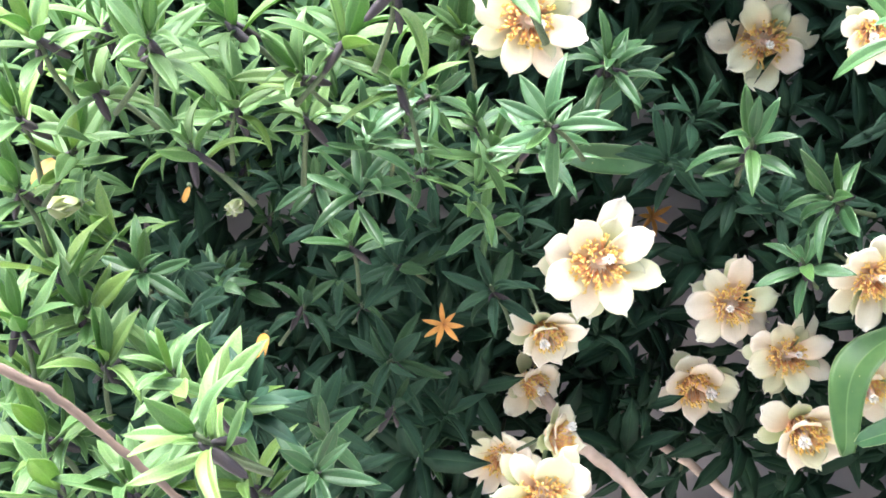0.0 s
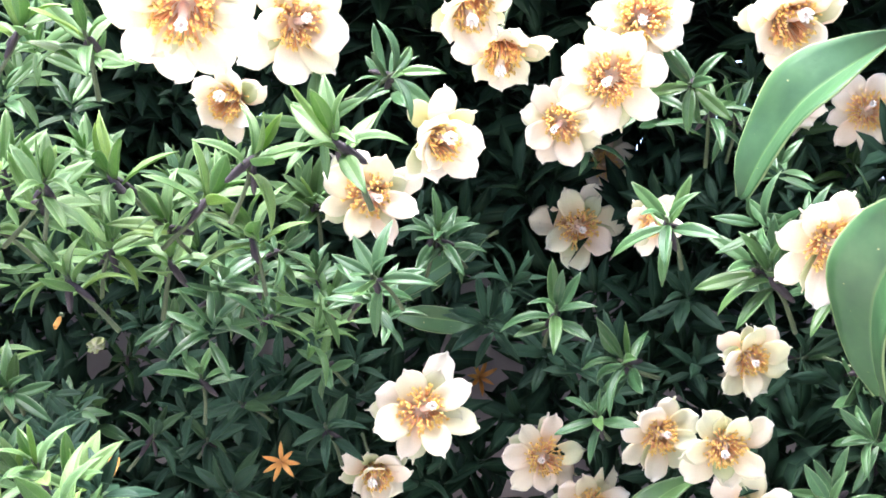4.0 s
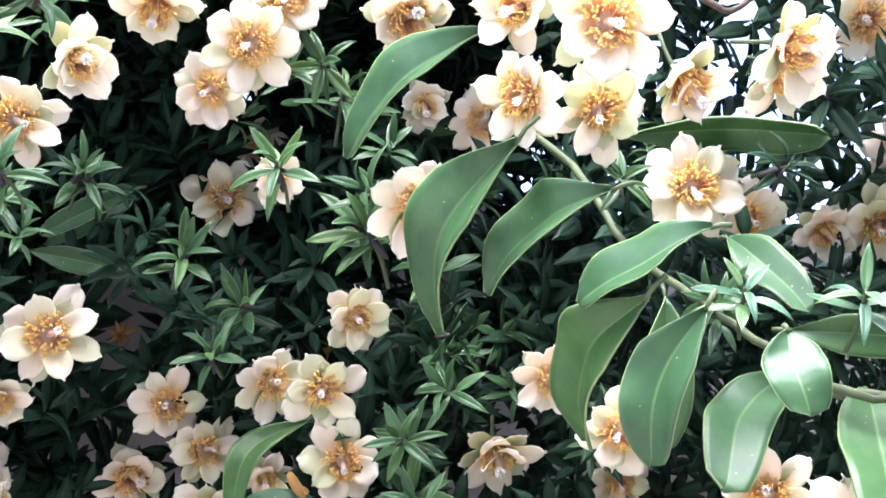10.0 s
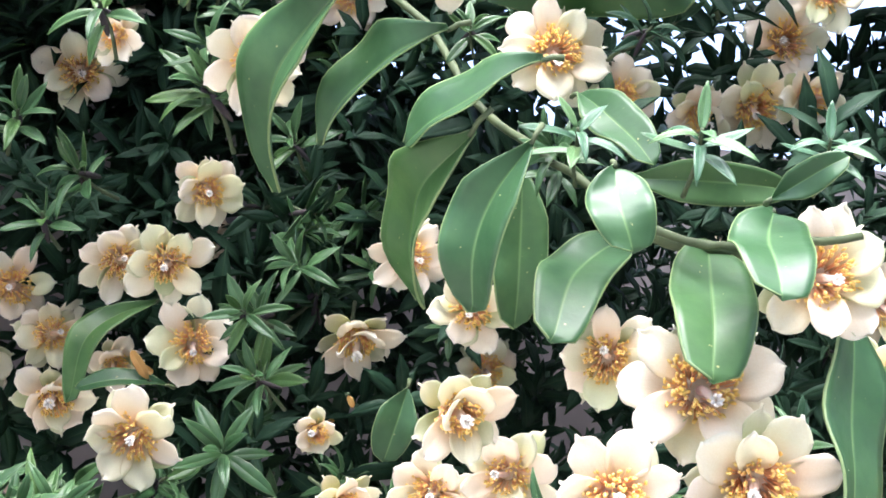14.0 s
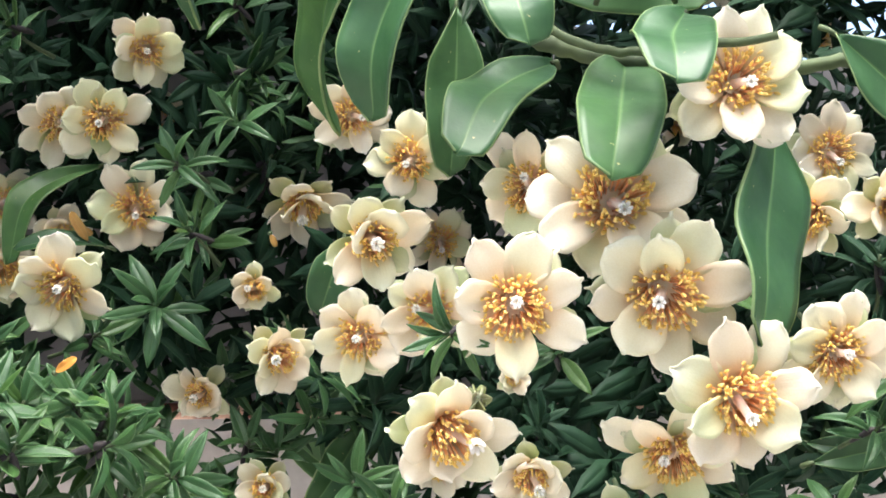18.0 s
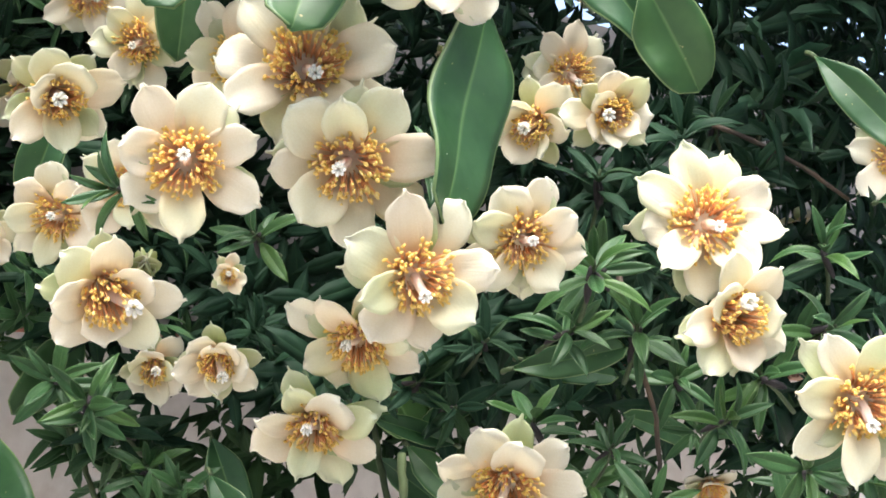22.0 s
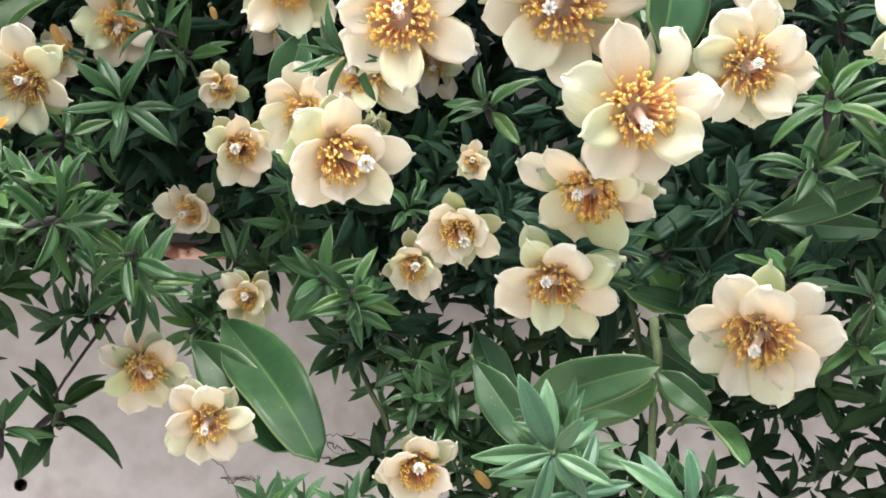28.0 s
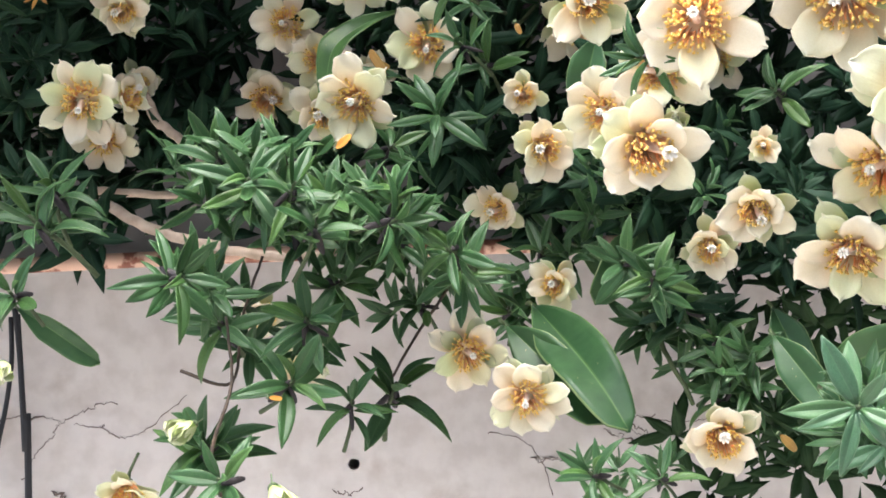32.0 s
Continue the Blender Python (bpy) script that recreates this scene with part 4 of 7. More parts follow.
big_leaf(0.2917, 0.2022, 1.5825, 0.2896, 0.1913, 1.5537, 0.0216, -0.4427, -0.8125, 0.3793, 0.06, 'o', 0.05)
big_leaf(0.3507, 0.2326, 1.5670, 0.3146, 0.1872, 1.5146, 0.0290, -0.3579, -0.8248, 0.4378, 0.10, 'o', 0.00)
big_leaf(0.3477, 0.1926, 1.5703, 0.3182, 0.1574, 1.5363, 0.0260, -0.4427, -0.8125, 0.3793, 0.06, 'o', 0.05)
big_leaf(0.3207, 0.2377, 1.5900, 0.3664, 0.2064, 1.5828, 0.0161, -0.3107, -0.9426, -0.1224, 0.15, 'g', 0.00)
big_leaf(0.3381, 0.3748, 1.7160, 0.4003, 0.3017, 1.6958, 0.0243, -0.2823, -0.6112, -0.7394, -0.15, 'g', 0.00)
big_leaf(0.3363, 0.2935, 1.6413, 0.3410, 0.2507, 1.6022, 0.0206, -0.2234, -0.9725, 0.0658, 0.10, 'g', 0.00)
big_leaf(0.3392, 0.1837, 1.5715, 0.3522, 0.1628, 1.5817, 0.0110, -0.2225, -0.9466, 0.2334, 0.05, 'g', 0.00)
big_leaf(0.3964, 0.2118, 1.5445, 0.3716, 0.1893, 1.4669, 0.0337, -0.1599, -0.5746, -0.8026, 0.03, 'o', 0.03)
big_leaf(0.4032, 0.1859, 1.5678, 0.4380, 0.1757, 1.5317, 0.0215, -0.5368, -0.7561, 0.3744, 0.10, 'g', 0.00)
big_leaf(0.4204, 0.1601, 1.5426, 0.4395, 0.1543, 1.5106, 0.0226, -0.6469, -0.7479, 0.1490, 0.10, 'g', 0.00)
big_leaf(0.2161, 0.5373, 1.5837, 0.1711, 0.5331, 1.5293, 0.0185, -0.6179, -0.6849, -0.3861, 0.10, 'g', 0.20)
big_leaf(0.2166, 0.5130, 1.5357, 0.1735, 0.5213, 1.5346, 0.0130, -0.4506, -0.7785, 0.4370, 0.10, 'g', 0.05)
big_leaf(0.3080, 0.4081, 1.5282, 0.3001, 0.4181, 1.4945, 0.0198, -0.3052, -0.9362, -0.1743, 0.05, 'g', 0.00)
big_leaf(0.3443, 0.3579, 1.6279, 0.3462, 0.3697, 1.5556, 0.0260, -0.1335, -0.7654, -0.6295, 0.05, 'g', 0.00)
big_leaf(0.2600, 0.5576, 1.5078, 0.2620, 0.5537, 1.5233, 0.0081, -0.4012, -0.9157, 0.0231, 0.10, 'g', 0.00)
big_leaf(0.2857, 0.5041, 1.4016, 0.3164, 0.4271, 1.3353, 0.0316, 0.0359, -0.9857, 0.1644, 0.10, 'g', 0.00)
big_leaf(0.2688, 0.4947, 1.3898, 0.3109, 0.4560, 1.3374, 0.0283, -0.0625, -0.9949, 0.0793, 0.10, 'g', 0.00)
big_leaf(0.3287, 0.5786, 1.4425, 0.3677, 0.5512, 1.4048, 0.0182, -0.0712, -0.9906, -0.1166, 0.10, 'g', 0.00)
big_leaf(0.4054, 0.3751, 1.3622, 0.4476, 0.3426, 1.3642, 0.0182, -0.1735, -0.9035, -0.3919, 0.15, 'g', 0.00)
big_leaf(0.4459, 0.3725, 1.4323, 0.4596, 0.3491, 1.3983, 0.0303, -0.0671, -0.9976, -0.0178, 0.10, 'g', 0.00)
big_leaf(0.4456, 0.3198, 1.3487, 0.4173, 0.2311, 1.3385, 0.0112, -0.0471, -0.9401, 0.3376, 0.10, 'g', 0.00)
big_leaf(0.3712, 0.3104, 1.3534, 0.4024, 0.2612, 1.3713, 0.0187, -0.5513, -0.7646, 0.3339, 0.20, 'g', 0.00)
big_leaf(0.4236, 0.2973, 1.3692, 0.4340, 0.2799, 1.3536, 0.0121, -0.4032, -0.9114, 0.0829, 0.10, 'g', 0.00)
big_leaf(0.4468, 0.2605, 1.4248, 0.4744, 0.2277, 1.4342, 0.0130, -0.5691, -0.8050, 0.1677, -0.20, 'g', 0.00)
big_leaf(0.5309, 0.1849, 1.5459, 0.5464, 0.1550, 1.5064, 0.0147, -0.7189, -0.6922, 0.0634, 0.10, 'g', 0.00)
big_leaf(0.5823, 0.1816, 1.5006, 0.5776, 0.1789, 1.4557, 0.0130, -0.3107, -0.9505, -0.0076, 0.10, 'g', 0.00)
big_leaf(0.5805, 0.1958, 1.4979, 0.5898, 0.1767, 1.4989, 0.0078, -0.5513, -0.7646, 0.3339, 0.20, 'g', 0.00)
big_leaf(0.3491, 0.4950, 1.4448, 0.3203, 0.4909, 1.4012, 0.0233, -0.2524, -0.7283, -0.6371, 0.10, 'g', 0.00)
big_leaf(0.1664, 0.4792, 1.4840, 0.1780, 0.4722, 1.4942, 0.0068, -0.3970, -0.9103, 0.1169, 0.10, 'g', 0.00)
big_leaf(-0.0193, 0.5887, 1.4150, 0.0280, 0.5883, 1.3806, 0.0176, -0.3637, -0.9272, 0.0892, -0.10, 'g', 0.00)
big_leaf(0.0680, 0.6013, 1.6891, 0.1171, 0.5879, 1.7203, 0.0131, -0.1229, -0.9924, -0.0097, 0.10, 'g', 0.00)
big_leaf(0.1146, 0.5475, 1.7147, 0.0669, 0.5635, 1.6887, 0.0147, -0.1800, -0.9827, -0.0434, 0.10, 'g', 0.00)
big_leaf(0.0599, 0.5673, 1.6793, 0.1131, 0.5593, 1.6685, 0.0143, -0.1800, -0.9827, -0.0434, 0.10, 'g', 0.00)
big_leaf(0.1167, 0.5526, 1.4032, 0.1030, 0.5554, 1.3905, 0.0057, -0.0864, -0.9929, 0.0820, 0.10, 'g', 0.00)
big_leaf(0.4720, 0.3359, 1.3939, 0.4328, 0.3362, 1.4037, 0.0106, -0.5717, -0.8171, 0.0745, 0.10, 'g', 0.00)
big_leaf(0.4931, 0.3431, 1.4173, 0.4593, 0.3437, 1.4004, 0.0117, -0.5717, -0.8171, 0.0745, 0.10, 'g', 0.00)
big_leaf(0.5621, 0.2737, 1.3970, 0.5190, 0.2763, 1.4091, 0.0109, -0.5717, -0.8171, 0.0745, 0.10, 'g', 0.00)
big_leaf(0.4917, 0.3149, 1.4322, 0.5151, 0.2805, 1.4261, 0.0123, -0.4228, -0.9027, 0.0799, -0.10, 'g', 0.00)
big_leaf(0.4040, 0.3659, 1.3526, 0.4366, 0.3250, 1.3639, 0.0195, -0.3807, -0.8349, -0.3975, 0.20, 'g', 0.00)
big_leaf(0.3878, 0.4070, 1.3761, 0.4051, 0.3797, 1.3371, 0.0192, -0.4228, -0.9027, 0.0799, 0.10, 'g', 0.00)
big_leaf(0.4557, 0.3490, 1.3927, 0.4678, 0.3221, 1.3689, 0.0138, -0.4228, -0.9027, 0.0799, 0.10, 'g', 0.00)
big_leaf(0.4030, 0.4469, 1.3924, 0.4124, 0.4256, 1.3462, 0.0197, -0.0625, -0.9949, 0.0793, 0.10, 'g', 0.00)
big_leaf(0.4626, 0.3874, 1.3858, 0.4855, 0.3611, 1.3627, 0.0146, -0.0625, -0.9949, 0.0793, 0.10, 'g', 0.00)

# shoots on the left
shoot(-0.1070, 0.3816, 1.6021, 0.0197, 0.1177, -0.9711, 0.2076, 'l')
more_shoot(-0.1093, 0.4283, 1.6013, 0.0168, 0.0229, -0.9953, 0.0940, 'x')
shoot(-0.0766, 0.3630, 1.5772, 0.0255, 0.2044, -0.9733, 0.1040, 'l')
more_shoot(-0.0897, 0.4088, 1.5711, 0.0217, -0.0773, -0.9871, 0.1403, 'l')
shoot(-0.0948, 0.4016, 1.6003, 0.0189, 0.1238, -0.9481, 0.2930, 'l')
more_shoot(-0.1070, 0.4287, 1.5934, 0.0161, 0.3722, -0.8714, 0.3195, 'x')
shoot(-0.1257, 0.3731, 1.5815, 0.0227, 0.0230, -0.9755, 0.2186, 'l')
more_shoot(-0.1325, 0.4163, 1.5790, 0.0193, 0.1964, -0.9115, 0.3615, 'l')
shoot(-0.0521, 0.4636, 1.5704, 0.0239, 0.0031, -0.9996, 0.0296, 'x')
more_shoot(-0.0491, 0.5072, 1.5779, 0.0203, -0.0146, -0.9674, 0.2527, 'x')
shoot(-0.0798, 0.5996, 1.6681, 0.0195, 0.1103, -0.9871, 0.1157, 'd')
more_shoot(-0.0989, 0.5988, 1.6814, 0.0166, 0.2703, -0.9613, -0.0538, 'x')
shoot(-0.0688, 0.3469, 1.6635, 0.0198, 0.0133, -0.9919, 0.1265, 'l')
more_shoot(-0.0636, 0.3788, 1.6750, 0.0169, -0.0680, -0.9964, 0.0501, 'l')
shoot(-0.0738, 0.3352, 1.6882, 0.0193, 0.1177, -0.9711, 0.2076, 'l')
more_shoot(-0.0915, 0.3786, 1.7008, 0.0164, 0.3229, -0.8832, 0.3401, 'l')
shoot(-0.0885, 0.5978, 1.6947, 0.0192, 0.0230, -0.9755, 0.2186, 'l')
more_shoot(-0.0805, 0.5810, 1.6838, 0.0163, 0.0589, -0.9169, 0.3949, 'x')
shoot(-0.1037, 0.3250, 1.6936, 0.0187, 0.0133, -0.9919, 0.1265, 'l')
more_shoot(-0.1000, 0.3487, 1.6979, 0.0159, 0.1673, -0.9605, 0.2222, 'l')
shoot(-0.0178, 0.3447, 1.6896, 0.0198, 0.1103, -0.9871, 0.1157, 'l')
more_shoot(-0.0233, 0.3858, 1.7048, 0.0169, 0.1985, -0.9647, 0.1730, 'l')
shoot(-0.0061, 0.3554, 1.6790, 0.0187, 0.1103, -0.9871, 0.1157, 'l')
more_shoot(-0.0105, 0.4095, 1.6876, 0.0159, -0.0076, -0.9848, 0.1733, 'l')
shoot(0.0400, 0.3964, 1.6620, 0.0208, 0.1972, -0.9803, 0.0087, 'd')
more_shoot(0.0510, 0.4478, 1.6604, 0.0177, 0.3481, -0.9374, -0.0036, 'd')
shoot(-0.1249, 0.4679, 1.6507, 0.0244, 0.0133, -0.9919, 0.1265, 'l')
more_shoot(-0.1370, 0.4676, 1.6565, 0.0207, 0.2822, -0.9116, 0.2990, 'l')
shoot(-0.1325, 0.4194, 1.6376, 0.0218, -0.0838, -0.9871, 0.1361, 'l')
more_shoot(-0.1568, 0.4510, 1.6327, 0.0186, 0.0730, -0.9973, -0.0007, 'l')
shoot(-0.0423, 0.4570, 1.6631, 0.0196, 0.0031, -0.9996, 0.0296, 'd')
more_shoot(-0.0597, 0.4967, 1.6696, 0.0166, -0.0089, -0.9996, -0.0282, 'x')
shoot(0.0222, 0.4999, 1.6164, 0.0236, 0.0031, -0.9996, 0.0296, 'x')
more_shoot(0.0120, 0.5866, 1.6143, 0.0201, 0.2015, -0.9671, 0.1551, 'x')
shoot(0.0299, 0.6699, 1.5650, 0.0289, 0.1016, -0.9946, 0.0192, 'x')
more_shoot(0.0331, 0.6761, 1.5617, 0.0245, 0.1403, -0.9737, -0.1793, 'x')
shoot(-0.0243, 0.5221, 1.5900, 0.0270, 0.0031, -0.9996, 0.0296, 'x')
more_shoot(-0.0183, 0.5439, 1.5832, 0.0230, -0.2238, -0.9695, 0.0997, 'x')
shoot(-0.0311, 0.4487, 1.6372, 0.0213, 0.1016, -0.9946, 0.0192, 'd')
more_shoot(-0.0458, 0.4817, 1.6490, 0.0181, 0.3185, -0.9287, -0.1899, 'x')
shoot(0.0014, 0.4567, 1.6629, 0.0217, 0.1016, -0.9946, 0.0192, 'd')
more_shoot(0.0042, 0.4868, 1.6787, 0.0185, 0.2770, -0.9402, 0.1983, 'x')
shoot(0.0189, 0.4158, 1.6735, 0.0198, 0.1103, -0.9871, 0.1157, 'd')
more_shoot(0.0202, 0.4648, 1.6803, 0.0169, 0.3363, -0.8936, 0.2971, 'd')
shoot(0.0803, 0.4932, 1.7063, 0.0260, 0.1016, -0.9946, 0.0192, 'd')
more_shoot(0.0993, 0.5417, 1.7133, 0.0221, -0.0346, -0.9970, -0.0694, 'x')
more_shoot(0.1920, 0.5967, 1.6478, 0.0340, 0.0031, -0.9996, 0.0296, 'x')
more_shoot(0.1553, 0.6162, 1.6598, 0.0322, 0.1016, -0.9946, 0.0192, 'x')
more_shoot(0.1263, 0.6142, 1.6922, 0.0264, 0.0031, -0.9996, 0.0296, 'x')
more_shoot(0.2211, 0.6132, 1.6970, 0.0293, 0.1016, -0.9946, 0.0192, 'x')
shoot(-0.0558, 0.3659, 1.6776, 0.0175, 0.0133, -0.9919, 0.1265, 'l')
more_shoot(-0.0671, 0.4193, 1.7012, 0.0149, -0.2145, -0.9557, 0.2015, 'l')
shoot(-0.0978, 0.3557, 1.6852, 0.0187, 0.0133, -0.9919, 0.1265, 'l')
more_shoot(-0.1104, 0.4117, 1.6924, 0.0159, -0.2187, -0.9654, 0.1420, 'l')
shoot(-0.1106, 0.3768, 1.6709, 0.0197, 0.0133, -0.9919, 0.1265, 'l')
more_shoot(-0.1347, 0.4659, 1.6803, 0.0168, -0.2033, -0.9257, 0.3191, 'l')
shoot(-0.1341, 0.3806, 1.6193, 0.0197, 0.0133, -0.9919, 0.1265, 'l')
more_shoot(-0.1501, 0.4083, 1.6122, 0.0168, -0.0615, -0.9698, 0.2362, 'l')
shoot(-0.0953, 0.4507, 1.6162, 0.0213, 0.0133, -0.9919, 0.1265, 'x')
more_shoot(-0.0874, 0.4899, 1.6094, 0.0181, -0.0219, -0.9972, 0.0712, 'x')
shoot(-0.1053, 0.6008, 1.6422, 0.0196, 0.0133, -0.9919, 0.1265, 'd')
more_shoot(-0.0904, 0.4886, 1.6314, 0.0166, -0.0688, -0.9522, 0.2976, 'x')
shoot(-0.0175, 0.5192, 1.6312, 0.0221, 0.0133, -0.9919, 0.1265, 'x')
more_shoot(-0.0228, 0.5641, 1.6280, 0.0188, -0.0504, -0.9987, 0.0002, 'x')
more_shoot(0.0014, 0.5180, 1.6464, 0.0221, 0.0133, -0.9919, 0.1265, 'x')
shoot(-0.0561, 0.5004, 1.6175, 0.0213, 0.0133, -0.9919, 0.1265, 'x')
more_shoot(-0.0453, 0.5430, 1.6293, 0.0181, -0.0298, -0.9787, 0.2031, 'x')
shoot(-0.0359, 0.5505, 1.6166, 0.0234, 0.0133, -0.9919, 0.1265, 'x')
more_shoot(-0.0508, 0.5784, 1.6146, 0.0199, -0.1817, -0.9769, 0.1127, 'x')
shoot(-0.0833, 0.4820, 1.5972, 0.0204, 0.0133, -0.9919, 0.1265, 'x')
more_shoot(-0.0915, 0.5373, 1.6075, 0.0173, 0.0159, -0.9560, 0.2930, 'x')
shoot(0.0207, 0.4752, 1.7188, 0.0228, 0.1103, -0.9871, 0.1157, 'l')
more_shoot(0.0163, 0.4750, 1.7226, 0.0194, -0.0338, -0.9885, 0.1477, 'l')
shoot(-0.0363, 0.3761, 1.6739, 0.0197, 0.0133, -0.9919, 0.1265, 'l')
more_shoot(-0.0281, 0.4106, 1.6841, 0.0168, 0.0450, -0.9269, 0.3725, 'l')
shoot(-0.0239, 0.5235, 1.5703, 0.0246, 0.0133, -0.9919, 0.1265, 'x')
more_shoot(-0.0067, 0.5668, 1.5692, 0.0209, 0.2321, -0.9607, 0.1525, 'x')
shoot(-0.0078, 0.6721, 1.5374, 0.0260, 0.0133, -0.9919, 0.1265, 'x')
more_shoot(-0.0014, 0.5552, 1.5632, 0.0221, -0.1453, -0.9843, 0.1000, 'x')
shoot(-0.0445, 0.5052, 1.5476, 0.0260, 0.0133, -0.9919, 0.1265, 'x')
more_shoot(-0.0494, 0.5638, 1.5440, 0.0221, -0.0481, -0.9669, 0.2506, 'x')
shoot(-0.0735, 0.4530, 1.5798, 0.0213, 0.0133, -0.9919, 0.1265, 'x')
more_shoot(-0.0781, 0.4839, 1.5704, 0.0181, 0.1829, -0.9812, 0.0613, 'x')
shoot(-0.1375, 0.4019, 1.6010, 0.0208, -0.0838, -0.9871, 0.1361, 'l')
more_shoot(-0.1495, 0.4233, 1.6005, 0.0177, -0.2757, -0.9467, 0.1666, 'l')
shoot(-0.1243, 0.4205, 1.6208, 0.0218, 0.0133, -0.9919, 0.1265, 'l')
more_shoot(-0.1470, 0.4467, 1.6150, 0.0186, -0.1647, -0.9821, 0.0915, 'l')
shoot(-0.1206, 0.3563, 1.6791, 0.0204, -0.0838, -0.9871, 0.1361, 'l')
more_shoot(-0.1391, 0.3992, 1.6818, 0.0173, -0.0706, -0.9893, 0.1281, 'l')
shoot(-0.0048, 0.3961, 1.6705, 0.0208, 0.1103, -0.9871, 0.1157, 'd')
more_shoot(-0.0144, 0.4209, 1.6663, 0.0177, 0.1043, -0.9795, 0.1721, 'd')
shoot(-0.0218, 0.4166, 1.6658, 0.0198, 0.1103, -0.9871, 0.1157, 'd')
more_shoot(-0.0096, 0.4596, 1.6729, 0.0169, -0.0881, -0.9961, 0.0016, 'd')
shoot(-0.1056, 0.4295, 1.6333, 0.0223, 0.0133, -0.9919, 0.1265, 'd')
more_shoot(-0.1015, 0.4728, 1.6369, 0.0190, -0.1845, -0.9828, 0.0118, 'x')
shoot(-0.1366, 0.3976, 1.6635, 0.0208, -0.0838, -0.9871, 0.1361, 'l')
more_shoot(-0.1605, 0.4671, 1.6660, 0.0177, -0.2987, -0.9177, 0.2618, 'l')
shoot(-0.0880, 0.3444, 1.7020, 0.0182, 0.0230, -0.9755, 0.2186, 'l')
more_shoot(-0.1049, 0.3886, 1.7147, 0.0155, 0.1898, -0.9460, 0.2627, 'l')
shoot(-0.0535, 0.3444, 1.6984, 0.0198, 0.0230, -0.9755, 0.2186, 'l')
more_shoot(-0.0686, 0.3822, 1.7062, 0.0169, -0.2668, -0.9577, 0.1075, 'l')
shoot(-0.0348, 0.3554, 1.6820, 0.0187, 0.0230, -0.9755, 0.2186, 'l')
more_shoot(-0.0357, 0.4027, 1.7003, 0.0159, 0.2931, -0.9018, 0.3175, 'l')
shoot(0.0056, 0.3954, 1.6789, 0.0189, 0.1177, -0.9711, 0.2076, 'd')
more_shoot(-0.0085, 0.4454, 1.6893, 0.0161, -0.1076, -0.9791, 0.1726, 'd')
shoot(0.0228, 0.4979, 1.6448, 0.0213, 0.1103, -0.9871, 0.1157, 'd')
more_shoot(0.0392, 0.5215, 1.6490, 0.0181, 0.3590, -0.9331, 0.0194, 'x')
more_shoot(0.0414, 0.5444, 1.6342, 0.0232, 0.1103, -0.9871, 0.1157, 'x')
shoot(-0.1205, 0.3641, 1.5664, 0.0221, 0.0230, -0.9755, 0.2186, 'l')
more_shoot(-0.1433, 0.3993, 1.5734, 0.0188, 0.1380, -0.9503, 0.2792, 'l')
shoot(-0.0985, 0.3641, 1.5641, 0.0204, 0.0230, -0.9755, 0.2186, 'l')
more_shoot(-0.1088, 0.4105, 1.5624, 0.0173, 0.1510, -0.9859, 0.0716, 'l')
shoot(-0.0733, 0.4246, 1.5558, 0.0218, 0.0230, -0.9755, 0.2186, 'l')
more_shoot(-0.0833, 0.4682, 1.5475, 0.0186, 0.2655, -0.9042, 0.3347, 'l')
shoot(-0.0645, 0.2912, 1.6809, 0.0153, -0.1229, -0.9924, -0.0097, 'l')
more_shoot(-0.0623, 0.3467, 1.7072, 0.0130, -0.3075, -0.9228, 0.2322, 'l')
shoot(-0.0509, 0.2804, 1.7232, 0.0170, -0.1089, -0.9790, 0.1722, 'l')
more_shoot(-0.0534, 0.3160, 1.7282, 0.0145, -0.0425, -0.9936, 0.1049, 'l')
shoot(-0.0693, 0.2820, 1.7278, 0.0170, -0.1089, -0.9790, 0.1722, 'l')
more_shoot(-0.0695, 0.3044, 1.7287, 0.0145, -0.1300, -0.9669, 0.2196, 'l')
shoot(-0.0012, 0.2915, 1.6869, 0.0192, -0.1162, -0.9897, 0.0841, 'l')
more_shoot(-0.0149, 0.4267, 1.7258, 0.0163, -0.3385, -0.9387, -0.0656, 'l')
shoot(0.0224, 0.2874, 1.6913, 0.0210, -0.0212, -0.9968, 0.0773, 'l')
more_shoot(0.0167, 0.3308, 1.7095, 0.0178, -0.0586, -0.9968, 0.0538, 'l')
shoot(0.0365, 0.3442, 1.6572, 0.0218, -0.0342, -0.9769, -0.2108, 'd')
more_shoot(0.0386, 0.3843, 1.6577, 0.0186, -0.0413, -0.9930, -0.1109, 'd')
shoot(-0.0713, 0.3097, 1.5981, 0.0153, -0.1229, -0.9924, -0.0097, 'l')
more_shoot(-0.0692, 0.3514, 1.6052, 0.0130, 0.0773, -0.9953, -0.0575, 'x')
shoot(-0.0598, 0.3097, 1.5906, 0.0187, -0.1162, -0.9897, 0.0841, 'l')
more_shoot(-0.0671, 0.3705, 1.5849, 0.0159, 0.1377, -0.9829, 0.1225, 'x')
shoot(0.1523, 0.3651, 1.6782, 0.0239, -0.0381, -0.9511, -0.3065, 'd')
more_shoot(0.2487, 0.6706, 1.7559, 0.0203, 0.1993, -0.8801, -0.4309, 'x')
shoot(0.2096, 0.4210, 1.6693, 0.0319, -0.0342, -0.9769, -0.2108, 'd')
more_shoot(0.2929, 0.6508, 1.7334, 0.0271, -0.2392, -0.9688, 0.0645, 'x')
shoot(0.0818, 0.4932, 1.7035, 0.0219, -0.0301, -0.9931, -0.1131, 'd')
more_shoot(0.0737, 0.5249, 1.7195, 0.0186, -0.2208, -0.9612, -0.1653, 'x')
shoot(0.2146, 0.4638, 1.7562, 0.0274, -0.0257, -0.9995, -0.0162, 'd')
